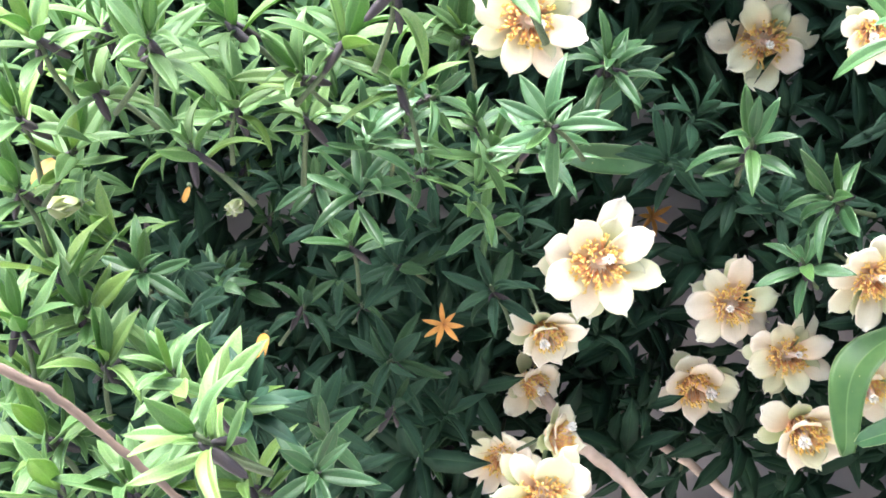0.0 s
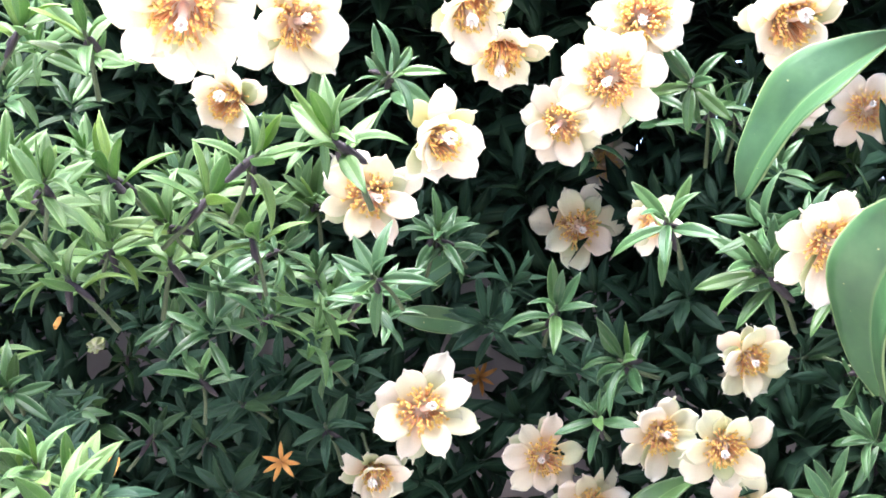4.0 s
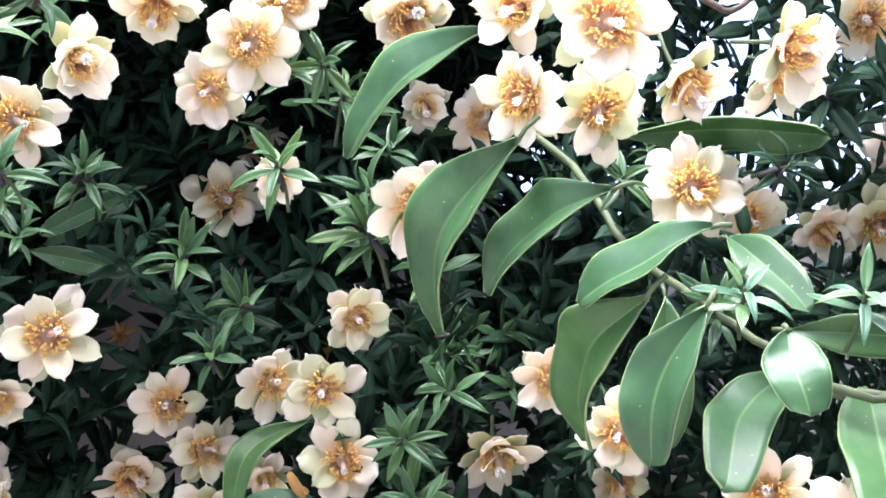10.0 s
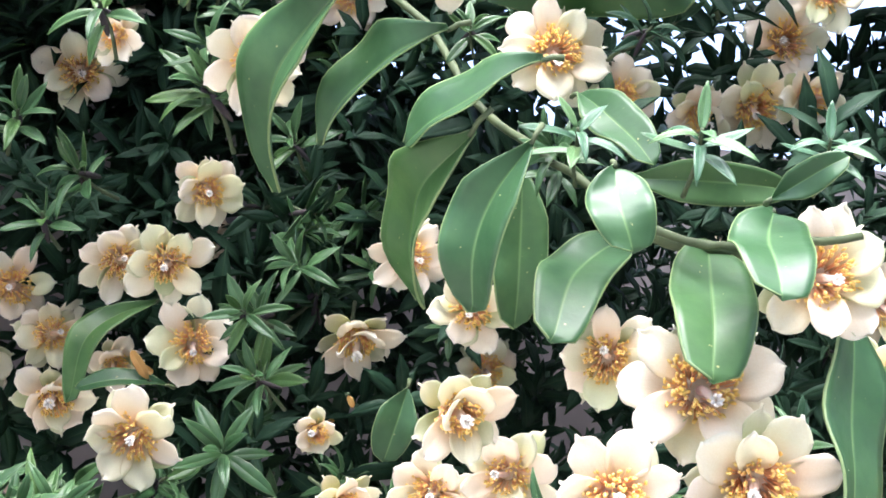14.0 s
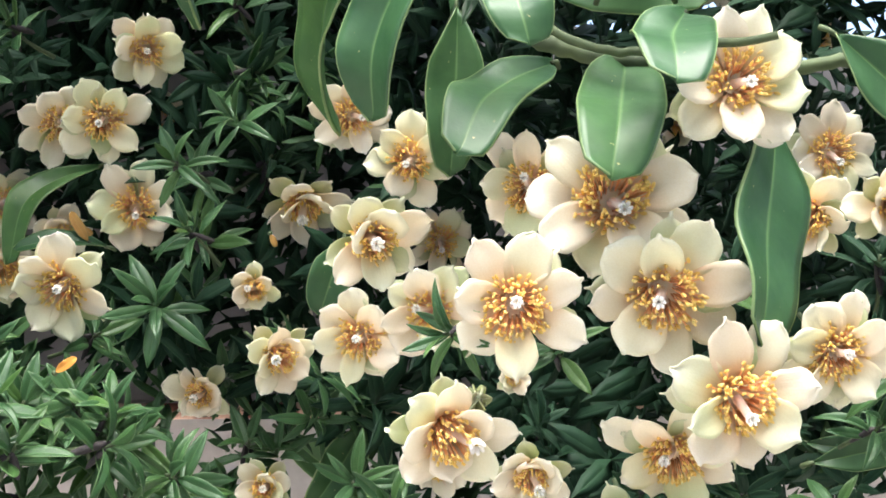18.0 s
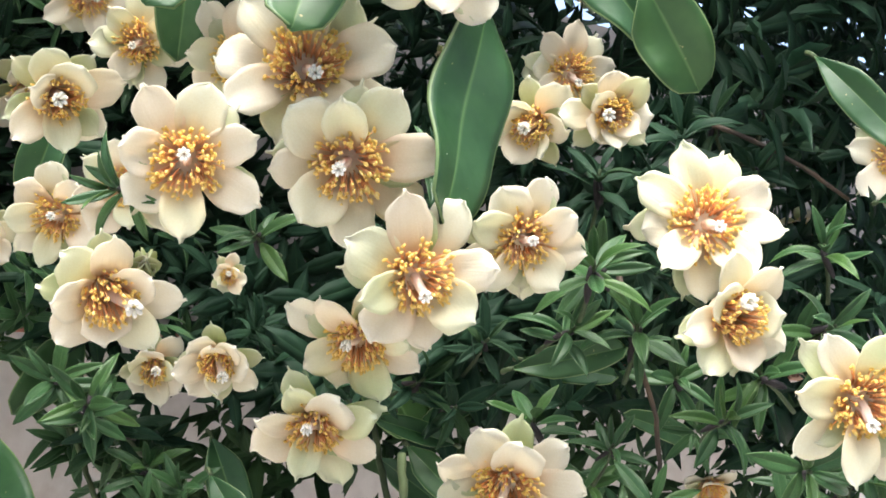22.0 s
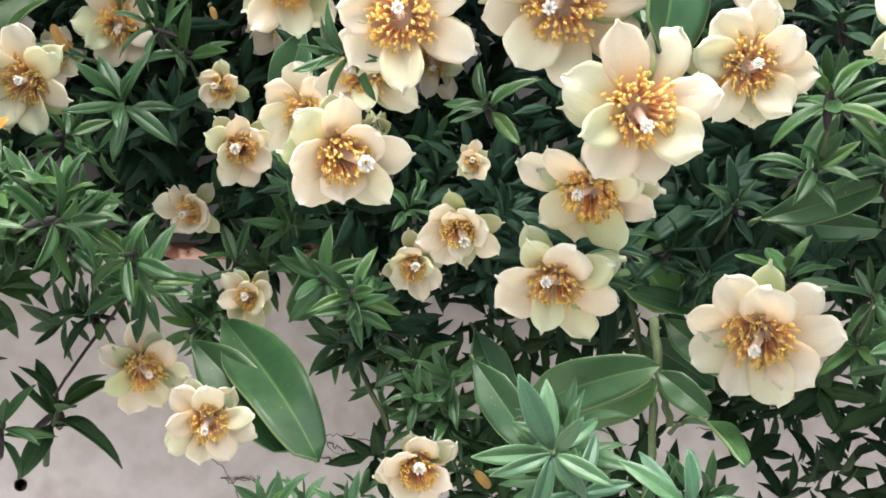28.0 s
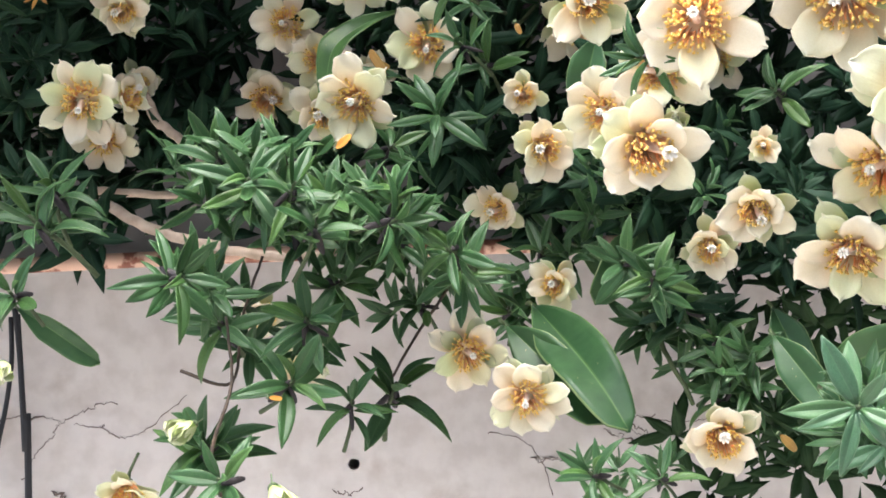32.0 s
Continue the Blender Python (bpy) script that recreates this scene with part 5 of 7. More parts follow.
more_shoot(0.2036, 0.4914, 1.7631, 0.0233, -0.1786, -0.9707, -0.1609, 'd')
shoot(0.0483, 0.3375, 1.7299, 0.0223, -0.0212, -0.9968, 0.0773, 'd')
more_shoot(0.0499, 0.3903, 1.7451, 0.0190, -0.1375, -0.9822, 0.1281, 'd')
more_shoot(0.1113, 0.5387, 1.6646, 0.0234, -0.1287, -0.9859, -0.1070, 'x')
more_shoot(0.1420, 0.5473, 1.6523, 0.0268, -0.1287, -0.9859, -0.1070, 'x')
more_shoot(0.1771, 0.5442, 1.6441, 0.0268, -0.1287, -0.9859, -0.1070, 'x')
shoot(0.3222, 0.5406, 1.7434, 0.0283, -0.0301, -0.9931, -0.1131, 'd')
more_shoot(0.3282, 0.5460, 1.7392, 0.0241, -0.0792, -0.9588, -0.2727, 'd')
shoot(0.2329, 0.4814, 1.7587, 0.0255, -0.0257, -0.9995, -0.0162, 'd')
more_shoot(0.2677, 0.5324, 1.7943, 0.0217, 0.1131, -0.9918, -0.0594, 'x')
shoot(0.1332, 0.4831, 1.6637, 0.0276, -0.1858, -0.9725, -0.1404, 'd')
more_shoot(0.1198, 0.5067, 1.6835, 0.0235, 0.0715, -0.9970, -0.0307, 'x')
shoot(0.1625, 0.4837, 1.6376, 0.0276, -0.1858, -0.9725, -0.1404, 'd')
more_shoot(0.1553, 0.5313, 1.6408, 0.0235, -0.2270, -0.9664, -0.1206, 'x')
more_shoot(0.0285, 0.5950, 1.6303, 0.0344, -0.1858, -0.9725, -0.1404, 'x')
shoot(-0.0450, 0.3870, 1.5599, 0.0213, -0.1800, -0.9827, -0.0434, 'd')
more_shoot(-0.0447, 0.4273, 1.5665, 0.0181, -0.2349, -0.9720, -0.0020, 'd')
shoot(0.0288, 0.6759, 1.5857, 0.0283, -0.1858, -0.9725, -0.1404, 'x')
more_shoot(0.0418, 0.6736, 1.5846, 0.0241, -0.4389, -0.8978, -0.0350, 'x')
more_shoot(0.0778, 0.5917, 1.5927, 0.0247, -0.0912, -0.9654, -0.2444, 'x')
more_shoot(0.1073, 0.5190, 1.6666, 0.0257, -0.1858, -0.9725, -0.1404, 'x')
more_shoot(0.1992, 0.5567, 1.6273, 0.0193, -0.2679, -0.9577, 0.1051, 'x')
shoot(0.2927, 0.5358, 1.7621, 0.0255, -0.0877, -0.9852, -0.1473, 'x')
more_shoot(0.2291, 0.4292, 1.7160, 0.0217, 0.1250, -0.9833, -0.1323, 'd')
shoot(0.2907, 0.6468, 1.7342, 0.0306, -0.0912, -0.9654, -0.2444, 'x')
more_shoot(0.2082, 0.4083, 1.6844, 0.0260, -0.2683, -0.8833, -0.3844, 'd')
shoot(-0.0582, 0.2793, 1.5815, 0.0208, -0.1800, -0.9827, -0.0434, 'l')
more_shoot(-0.0521, 0.3131, 1.5878, 0.0177, -0.4063, -0.9105, 0.0773, 'x')
shoot(0.1672, 0.6195, 1.7697, 0.0234, -0.1858, -0.9725, -0.1404, 'x')
more_shoot(0.2042, 0.6692, 1.7890, 0.0199, -0.3996, -0.8705, -0.2874, 'x')
shoot(0.1880, 0.4186, 1.7519, 0.0264, -0.1858, -0.9725, -0.1404, 'd')
more_shoot(0.1765, 0.4416, 1.7571, 0.0224, 0.0697, -0.9676, -0.2425, 'd')
shoot(0.3056, 0.5256, 1.5922, 0.0300, -0.1858, -0.9725, -0.1404, 'x')
more_shoot(0.2646, 0.4494, 1.5925, 0.0255, -0.4634, -0.8541, -0.2364, 'd')
shoot(0.1475, 0.4823, 1.6133, 0.0242, -0.1858, -0.9725, -0.1404, 'd')
more_shoot(0.1688, 0.5322, 1.6290, 0.0206, -0.4390, -0.8481, -0.2967, 'x')

# shoots in the middle
shoot(0.4650, 0.4505, 1.6567, 0.0230, -0.2615, -0.9422, 0.2095, 'u')
more_shoot(0.3043, 0.2622, 1.6063, 0.0196, -0.4261, -0.8497, 0.3105, 'd')
shoot(0.2941, 0.2279, 1.6012, 0.0214, -0.3405, -0.8868, 0.3125, 'u')
more_shoot(0.3107, 0.2667, 1.6021, 0.0182, -0.1576, -0.9283, 0.3367, 'd')
shoot(0.3268, 0.2017, 1.5973, 0.0218, -0.2933, -0.8786, 0.3769, 'u')
more_shoot(0.4836, 0.4288, 1.6767, 0.0186, -0.0787, -0.9114, 0.4039, 'x')
shoot(0.3632, 0.1803, 1.5924, 0.0176, -0.2933, -0.8786, 0.3769, 'u')
more_shoot(0.7234, 0.5738, 1.7284, 0.0150, -0.1160, -0.9558, 0.2700, 'x')
shoot(0.4481, 0.4333, 1.7230, 0.0228, -0.3066, -0.9217, 0.2374, 'u')
more_shoot(0.3832, 0.3697, 1.7066, 0.0193, -0.1156, -0.9164, 0.3832, 'x')
shoot(0.2931, 0.3061, 1.6681, 0.0170, -0.4048, -0.9141, -0.0242, 'd')
more_shoot(0.3547, 0.3806, 1.7141, 0.0145, -0.1441, -0.9708, 0.1916, 'd')
more_shoot(0.5578, 0.4407, 1.7886, 0.0399, -0.3136, -0.9471, 0.0681, 'x')
shoot(0.4444, 0.3462, 1.7414, 0.0326, -0.2234, -0.9725, 0.0658, 'x')
more_shoot(0.4758, 0.3658, 1.7650, 0.0277, -0.0276, -0.9906, 0.1338, 'x')
more_shoot(0.5821, 0.4282, 1.7953, 0.0362, -0.2234, -0.9725, 0.0658, 'x')
more_shoot(0.2598, 0.5458, 1.5590, 0.0259, -0.3305, -0.9328, -0.1433, 'x')
shoot(0.2543, 0.5558, 1.5284, 0.0279, -0.3107, -0.9426, -0.1224, 'x')
more_shoot(0.2493, 0.5558, 1.5376, 0.0237, -0.2777, -0.9376, -0.2093, 'x')
shoot(0.2115, 0.4118, 1.6636, 0.0299, -0.3047, -0.9267, -0.2201, 'd')
more_shoot(0.2273, 0.4069, 1.6807, 0.0254, -0.4369, -0.8581, -0.2698, 'd')
shoot(0.2874, 0.5360, 1.7650, 0.0314, -0.3107, -0.9426, -0.1224, 'x')
more_shoot(0.2767, 0.5396, 1.7697, 0.0267, -0.5109, -0.8474, -0.1445, 'x')
shoot(0.2248, 0.6685, 1.7681, 0.0214, -0.2957, -0.9016, -0.3156, 'x')
more_shoot(0.2483, 0.6565, 1.7633, 0.0182, -0.2270, -0.8652, -0.4471, 'x')
shoot(0.2828, 0.4724, 1.6244, 0.0246, -0.3107, -0.9426, -0.1224, 'd')
more_shoot(0.3013, 0.4988, 1.6178, 0.0209, -0.4752, -0.8675, -0.1470, 'd')
more_shoot(0.3013, 0.5243, 1.6170, 0.0216, -0.3787, -0.8802, -0.2861, 'x')
more_shoot(0.3192, 0.4820, 1.5987, 0.0227, -0.1708, -0.9758, -0.1362, 'd')
shoot(0.2756, 0.4897, 1.6693, 0.0286, -0.4032, -0.9070, -0.1216, 'd')
more_shoot(0.3038, 0.5283, 1.6651, 0.0243, -0.1848, -0.9723, 0.1429, 'x')
more_shoot(0.2465, 0.6091, 1.6873, 0.0315, -0.3436, -0.8970, -0.2779, 'x')
more_shoot(0.1845, 0.6325, 1.6628, 0.0324, -0.4032, -0.9070, -0.1216, 'x')
shoot(0.3047, 0.5324, 1.5865, 0.0266, -0.4032, -0.9070, -0.1216, 'x')
more_shoot(0.4828, 0.4219, 1.7063, 0.0243, -0.3136, -0.9471, 0.0681, 'x')
shoot(0.3866, 0.3106, 1.6844, 0.0238, -0.3136, -0.9471, 0.0681, 'x')
more_shoot(0.7377, 0.5580, 1.7665, 0.0262, -0.3136, -0.9471, 0.0681, 'x')
more_shoot(0.5325, 0.4178, 1.6549, 0.0214, -0.3136, -0.9471, 0.0681, 'x')
shoot(0.4358, 0.3572, 1.7127, 0.0267, -0.3136, -0.9471, 0.0681, 'x')
more_shoot(0.4558, 0.4084, 1.7312, 0.0227, -0.3940, -0.9191, 0.0089, 'x')
more_shoot(0.1494, 0.6411, 1.6915, 0.0324, -0.4032, -0.9070, -0.1216, 'x')
shoot(0.2477, 0.5572, 1.5176, 0.0323, -0.3557, -0.9316, -0.0753, 'x')
more_shoot(0.2287, 0.5652, 1.5286, 0.0275, -0.3970, -0.9158, -0.0618, 'x')
shoot(0.2753, 0.5739, 1.4882, 0.0330, -0.4017, -0.9127, -0.0746, 'x')
more_shoot(0.2929, 0.5692, 1.4722, 0.0281, -0.5077, -0.8415, 0.1847, 'd')
more_shoot(0.2502, 0.5527, 1.5685, 0.0223, -0.4241, -0.9041, 0.0522, 'x')
shoot(0.3114, 0.7130, 1.6506, 0.0276, -0.4017, -0.9127, -0.0746, 'x')
more_shoot(0.2913, 0.5454, 1.6214, 0.0235, -0.5793, -0.7930, 0.1887, 'x')
shoot(0.2044, 0.4069, 1.4494, 0.0262, -0.4012, -0.9157, 0.0231, 'd')
more_shoot(0.1994, 0.4663, 1.4610, 0.0223, -0.1902, -0.9784, 0.0812, 'd')
shoot(0.2827, 0.2379, 1.4691, 0.0183, -0.4797, -0.8357, -0.2675, 'd')
shoot(0.3894, 0.4505, 1.4374, 0.0229, -0.3910, -0.8798, -0.2705, 'x')
more_shoot(0.3741, 0.4595, 1.4260, 0.0194, -0.1492, -0.8857, -0.4396, 'x')
shoot(0.3080, 0.5324, 1.5837, 0.0290, -0.3091, -0.9480, -0.0759, 'x')
more_shoot(0.3178, 0.5382, 1.6035, 0.0246, -0.1688, -0.9700, -0.1752, 'x')
shoot(0.4051, 0.7140, 1.4577, 0.0265, -0.4017, -0.9127, -0.0746, 'x')
more_shoot(0.3166, 0.4724, 1.4464, 0.0225, -0.2645, -0.9321, -0.2476, 'd')
more_shoot(0.1990, 0.5890, 1.6142, 0.0295, -0.4017, -0.9127, -0.0746, 'x')
more_shoot(0.2187, 0.5432, 1.6772, 0.0286, -0.4017, -0.9127, -0.0746, 'x')
shoot(0.2957, 0.5143, 1.6507, 0.0286, -0.4017, -0.9127, -0.0746, 'x')
more_shoot(0.2981, 0.5585, 1.6757, 0.0243, -0.1834, -0.9644, 0.1905, 'x')
shoot(0.2731, 0.5266, 1.6387, 0.0286, -0.4017, -0.9127, -0.0746, 'x')
more_shoot(0.2698, 0.5778, 1.6645, 0.0243, -0.2376, -0.9435, -0.2311, 'x')
shoot(0.5827, 0.6251, 1.4622, 0.0255, -0.3091, -0.9480, -0.0759, 'x')
shoot(0.3992, 0.2501, 1.4936, 0.0212, -0.3091, -0.9480, -0.0759, 'd')
more_shoot(0.4302, 0.2816, 1.5048, 0.0180, -0.2346, -0.9586, -0.1618, 'x')
shoot(0.5114, 0.3459, 1.5475, 0.0222, -0.2153, -0.9736, -0.0765, 'x')
more_shoot(0.5148, 0.6551, 1.5444, 0.0190, -0.4012, -0.9157, 0.0231, 'x')
more_shoot(0.6389, 0.5366, 1.6296, 0.0219, -0.2386, -0.9697, -0.0533, 'x')
shoot(0.5473, 0.6330, 1.5063, 0.0254, -0.4200, -0.8948, -0.1518, 'x')
more_shoot(0.4042, 0.4170, 1.4420, 0.0227, -0.3135, -0.9371, -0.1535, 'x')
shoot(0.5787, 0.6317, 1.4867, 0.0233, -0.3278, -0.9325, -0.1519, 'x')
shoot(0.2044, 0.4137, 1.4391, 0.0286, -0.4229, -0.9050, 0.0450, 'd')
shoot(0.2291, 0.4049, 1.4224, 0.0286, -0.3325, -0.9421, 0.0439, 'd')
shoot(0.1907, 0.4177, 1.4534, 0.0262, -0.5093, -0.8594, 0.0456, 'd')
more_shoot(0.1852, 0.4721, 1.4507, 0.0223, -0.6863, -0.7256, 0.0497, 'd')
shoot(0.3261, 0.3997, 1.4064, 0.0254, -0.4235, -0.9044, -0.0527, 'd')
more_shoot(0.3613, 0.4704, 1.3978, 0.0216, -0.2083, -0.9781, 0.0043, 'x')
shoot(0.3192, 0.4263, 1.4162, 0.0265, -0.4235, -0.9044, -0.0527, 'd')
more_shoot(0.3510, 0.4659, 1.4155, 0.0225, -0.1510, -0.9880, 0.0339, 'd')
shoot(0.4594, 0.2275, 1.4622, 0.0233, -0.1420, -0.9788, -0.1478, 'd')
more_shoot(0.5077, 0.2564, 1.4699, 0.0198, 0.0772, -0.9870, -0.1413, 'x')
more_shoot(0.5474, 0.3279, 1.5510, 0.0250, -0.2386, -0.9697, -0.0533, 'x')

# shoots on the right
shoot(0.4329, 0.1961, 1.4572, 0.0237, -0.4764, -0.8714, -0.1166, 'd')
more_shoot(0.4611, 0.2423, 1.4690, 0.0202, -0.3656, -0.9189, -0.1480, 'x')
shoot(0.4743, 0.2110, 1.3777, 0.0214, -0.4764, -0.8714, -0.1166, 'd')
more_shoot(0.4929, 0.2467, 1.3704, 0.0182, -0.6648, -0.7470, 0.0057, 'd')
shoot(0.4451, 0.2220, 1.4380, 0.0214, -0.5691, -0.8050, 0.1677, 'd')
more_shoot(0.4767, 0.2394, 1.4474, 0.0182, -0.5968, -0.7508, 0.2832, 'x')
shoot(0.4778, 0.2242, 1.4416, 0.0266, -0.5609, -0.8188, -0.1223, 'd')
shoot(0.4620, 0.2656, 1.4058, 0.0236, -0.4889, -0.8687, 0.0791, 'd')
more_shoot(0.5019, 0.2981, 1.4133, 0.0200, -0.6690, -0.7301, 0.1397, 'x')
shoot(0.5010, 0.2007, 1.4084, 0.0219, -0.4889, -0.8687, 0.0791, 'd')
more_shoot(0.5217, 0.2387, 1.4032, 0.0187, -0.4011, -0.9156, -0.0283, 'd')
shoot(0.5139, 0.1974, 1.4253, 0.0243, -0.4764, -0.8714, -0.1166, 'd')
more_shoot(0.5383, 0.2039, 1.4398, 0.0207, -0.5389, -0.8150, -0.2131, 'd')
shoot(0.4934, 0.1580, 1.3920, 0.0234, -0.4764, -0.8714, -0.1166, 'd')
more_shoot(0.5725, 0.2278, 1.3838, 0.0199, -0.3184, -0.9350, -0.1560, 'd')
more_shoot(0.8635, 0.4513, 1.5440, 0.0285, -0.4046, -0.8978, 0.1742, 'x')
shoot(0.5949, 0.2559, 1.5347, 0.0278, -0.4032, -0.9114, 0.0829, 'x')
shoot(0.5665, 0.2737, 1.5456, 0.0278, -0.4889, -0.8687, 0.0791, 'x')
more_shoot(0.6021, 0.3119, 1.5554, 0.0237, -0.5697, -0.8207, -0.0444, 'x')
shoot(0.5686, 0.2511, 1.5188, 0.0243, -0.4889, -0.8687, 0.0791, 'x')
shoot(0.5367, 0.1837, 1.4432, 0.0245, -0.3891, -0.9146, -0.1100, 'd')
shoot(0.5698, 0.1744, 1.4376, 0.0230, -0.3980, -0.9173, -0.0127, 'd')
shoot(0.4887, 0.2605, 1.5061, 0.0248, -0.4032, -0.9114, 0.0829, 'x')
more_shoot(0.5301, 0.2771, 1.5213, 0.0243, -0.4032, -0.9114, 0.0829, 'x')
more_shoot(0.5709, 0.3049, 1.5694, 0.0294, -0.4889, -0.8687, 0.0791, 'x')
more_shoot(0.6443, 0.2552, 1.5659, 0.0294, -0.4889, -0.8687, 0.0791, 'x')
shoot(0.6083, 0.2790, 1.5717, 0.0294, -0.4889, -0.8687, 0.0791, 'x')
more_shoot(0.6552, 0.3064, 1.5779, 0.0250, -0.4588, -0.8874, -0.0453, 'x')
more_shoot(0.8459, 0.4576, 1.5829, 0.0289, -0.4889, -0.8687, 0.0791, 'x')
shoot(0.4463, 0.3244, 1.4209, 0.0234, -0.5691, -0.8219, -0.0230, 'x')
more_shoot(0.4708, 0.3561, 1.4207, 0.0199, -0.7730, -0.6343, -0.0110, 'x')
shoot(0.4591, 0.3172, 1.4100, 0.0210, -0.5691, -0.8219, -0.0230, 'x')
more_shoot(0.4864, 0.3628, 1.4229, 0.0179, -0.3631, -0.9212, -0.1397, 'x')
shoot(0.4675, 0.3072, 1.4385, 0.0210, -0.5717, -0.8171, 0.0745, 'x')
more_shoot(0.4651, 0.3351, 1.4364, 0.0179, -0.3307, -0.9432, -0.0327, 'x')
shoot(0.4105, 0.4130, 1.4383, 0.0233, -0.5691, -0.8219, -0.0230, 'x')
more_shoot(0.3944, 0.4237, 1.4403, 0.0198, -0.7296, -0.6719, -0.1275, 'x')
more_shoot(0.3423, 0.3550, 1.4414, 0.0191, -0.4101, -0.9021, -0.1343, 'd')
shoot(0.6135, 0.2005, 1.3786, 0.0273, -0.4851, -0.8743, -0.0179, 'd')
more_shoot(0.5999, 0.2103, 1.3756, 0.0232, -0.6145, -0.7571, -0.2218, 'd')
shoot(0.5289, 0.1988, 1.3774, 0.0204, -0.4883, -0.8556, 0.1718, 'd')
more_shoot(0.7138, 0.3795, 1.3583, 0.0174, -0.3091, -0.9043, 0.2945, 'd')
shoot(0.5901, 0.2154, 1.3863, 0.0250, -0.4889, -0.8687, 0.0791, 'd')
more_shoot(0.5830, 0.2050, 1.3922, 0.0213, -0.2531, -0.9615, 0.1070, 'd')
shoot(0.5060, 0.2328, 1.4235, 0.0214, -0.4851, -0.8743, -0.0179, 'd')
more_shoot(0.5096, 0.2595, 1.4379, 0.0182, -0.5442, -0.8300, 0.1226, 'd')
shoot(0.4811, 0.2413, 1.3966, 0.0188, -0.4889, -0.8687, 0.0791, 'd')
more_shoot(0.6470, 0.4055, 1.3874, 0.0160, -0.2930, -0.9449, 0.1459, 'd')
shoot(0.5255, 0.2494, 1.4757, 0.0206, -0.4889, -0.8687, 0.0791, 'd')
more_shoot(0.5496, 0.2711, 1.4717, 0.0175, -0.3774, -0.8746, 0.3042, 'x')
more_shoot(0.5948, 0.2036, 1.4640, 0.0229, -0.4889, -0.8687, 0.0791, 'x')
shoot(0.7647, 0.3031, 1.5207, 0.0241, -0.4889, -0.8687, 0.0791, 'x')
shoot(0.3307, 0.4064, 1.4021, 0.0210, -0.6397, -0.7581, -0.1267, 'd')
more_shoot(0.3511, 0.4594, 1.4022, 0.0179, -0.5366, -0.7943, -0.2848, 'd')
shoot(0.3738, 0.4610, 1.3472, 0.0237, -0.5691, -0.8219, -0.0230, 'd')
more_shoot(0.3702, 0.4423, 1.3616, 0.0201, -0.7628, -0.6238, -0.1701, 'd')
shoot(0.4220, 0.3284, 1.4214, 0.0206, -0.5691, -0.8219, -0.0230, 'x')
more_shoot(0.4307, 0.3742, 1.4179, 0.0175, -0.7442, -0.6675, -0.0263, 'x')
shoot(0.5170, 0.2979, 1.3795, 0.0215, -0.3324, -0.9396, 0.0814, 'd')
more_shoot(0.5509, 0.3248, 1.3862, 0.0183, -0.5536, -0.8326, 0.0144, 'd')
shoot(0.4244, 0.3488, 1.4113, 0.0220, -0.4223, -0.9063, -0.0178, 'x')
more_shoot(0.4575, 0.3893, 1.4096, 0.0187, -0.2196, -0.9567, 0.1911, 'x')

# shoots low
shoot(0.3383, 0.2069, 1.3457, 0.0254, -0.1626, -0.9860, 0.0369, 'u')
more_shoot(0.3529, 0.2447, 1.3377, 0.0216, -0.0624, -0.9688, 0.2398, 'd')
more_shoot(0.3645, 0.2559, 1.3522, 0.0216, 0.0880, -0.9886, 0.1218, 'd')
more_shoot(0.3570, 0.2381, 1.3455, 0.0216, -0.4042, -0.9117, -0.0740, 'd')
shoot(0.3829, 0.2064, 1.3279, 0.0258, -0.0471, -0.9401, 0.3376, 'u')
more_shoot(0.3951, 0.2508, 1.3243, 0.0219, -0.1855, -0.9569, 0.2232, 'd')
more_shoot(0.4156, 0.2531, 1.3250, 0.0219, -0.1716, -0.9431, 0.2846, 'd')
more_shoot(0.4100, 0.2501, 1.3150, 0.0219, 0.0169, -0.9201, 0.3914, 'd')
shoot(0.3550, 0.4915, 1.4021, 0.0336, -0.1700, -0.9791, -0.1115, 'd')
more_shoot(0.3892, 0.5399, 1.4135, 0.0286, -0.2145, -0.9370, -0.2756, 'x')
more_shoot(0.3811, 0.5228, 1.4103, 0.0286, -0.1330, -0.9606, -0.2440, 'x')
more_shoot(0.3558, 0.5494, 1.3917, 0.0286, 0.1004, -0.9787, -0.1789, 'd')
shoot(0.3851, 0.4568, 1.3533, 0.0289, -0.0575, -0.9834, 0.1721, 'd')
more_shoot(0.3862, 0.4434, 1.3524, 0.0246, 0.1706, -0.9844, 0.0423, 'd')
more_shoot(0.3859, 0.4392, 1.3677, 0.0246, -0.1982, -0.9624, 0.1858, 'd')
more_shoot(0.4044, 0.4552, 1.3380, 0.0246, 0.0044, -0.9711, 0.2387, 'd')
shoot(0.3533, 0.2217, 1.3324, 0.0212, -0.0575, -0.9834, 0.1721, 'u')
more_shoot(0.3609, 0.2454, 1.3364, 0.0180, -0.1707, -0.9796, 0.1057, 'd')
more_shoot(0.3638, 0.2578, 1.3351, 0.0180, -0.2618, -0.9444, 0.1990, 'd')
more_shoot(0.3675, 0.2804, 1.3318, 0.0180, -0.2491, -0.8956, 0.3685, 'd')
shoot(0.2519, 0.5700, 1.5111, 0.0441, -0.1700, -0.9791, -0.1115, 'x')
more_shoot(0.2628, 0.5696, 1.5056, 0.0375, 0.0306, -0.9995, 0.0003, 'x')
more_shoot(0.2592, 0.5743, 1.5040, 0.0375, -0.2920, -0.9435, 0.1568, 'x')
shoot(0.2341, 0.6032, 1.5419, 0.0348, -0.1163, -0.9931, -0.0150, 'x')
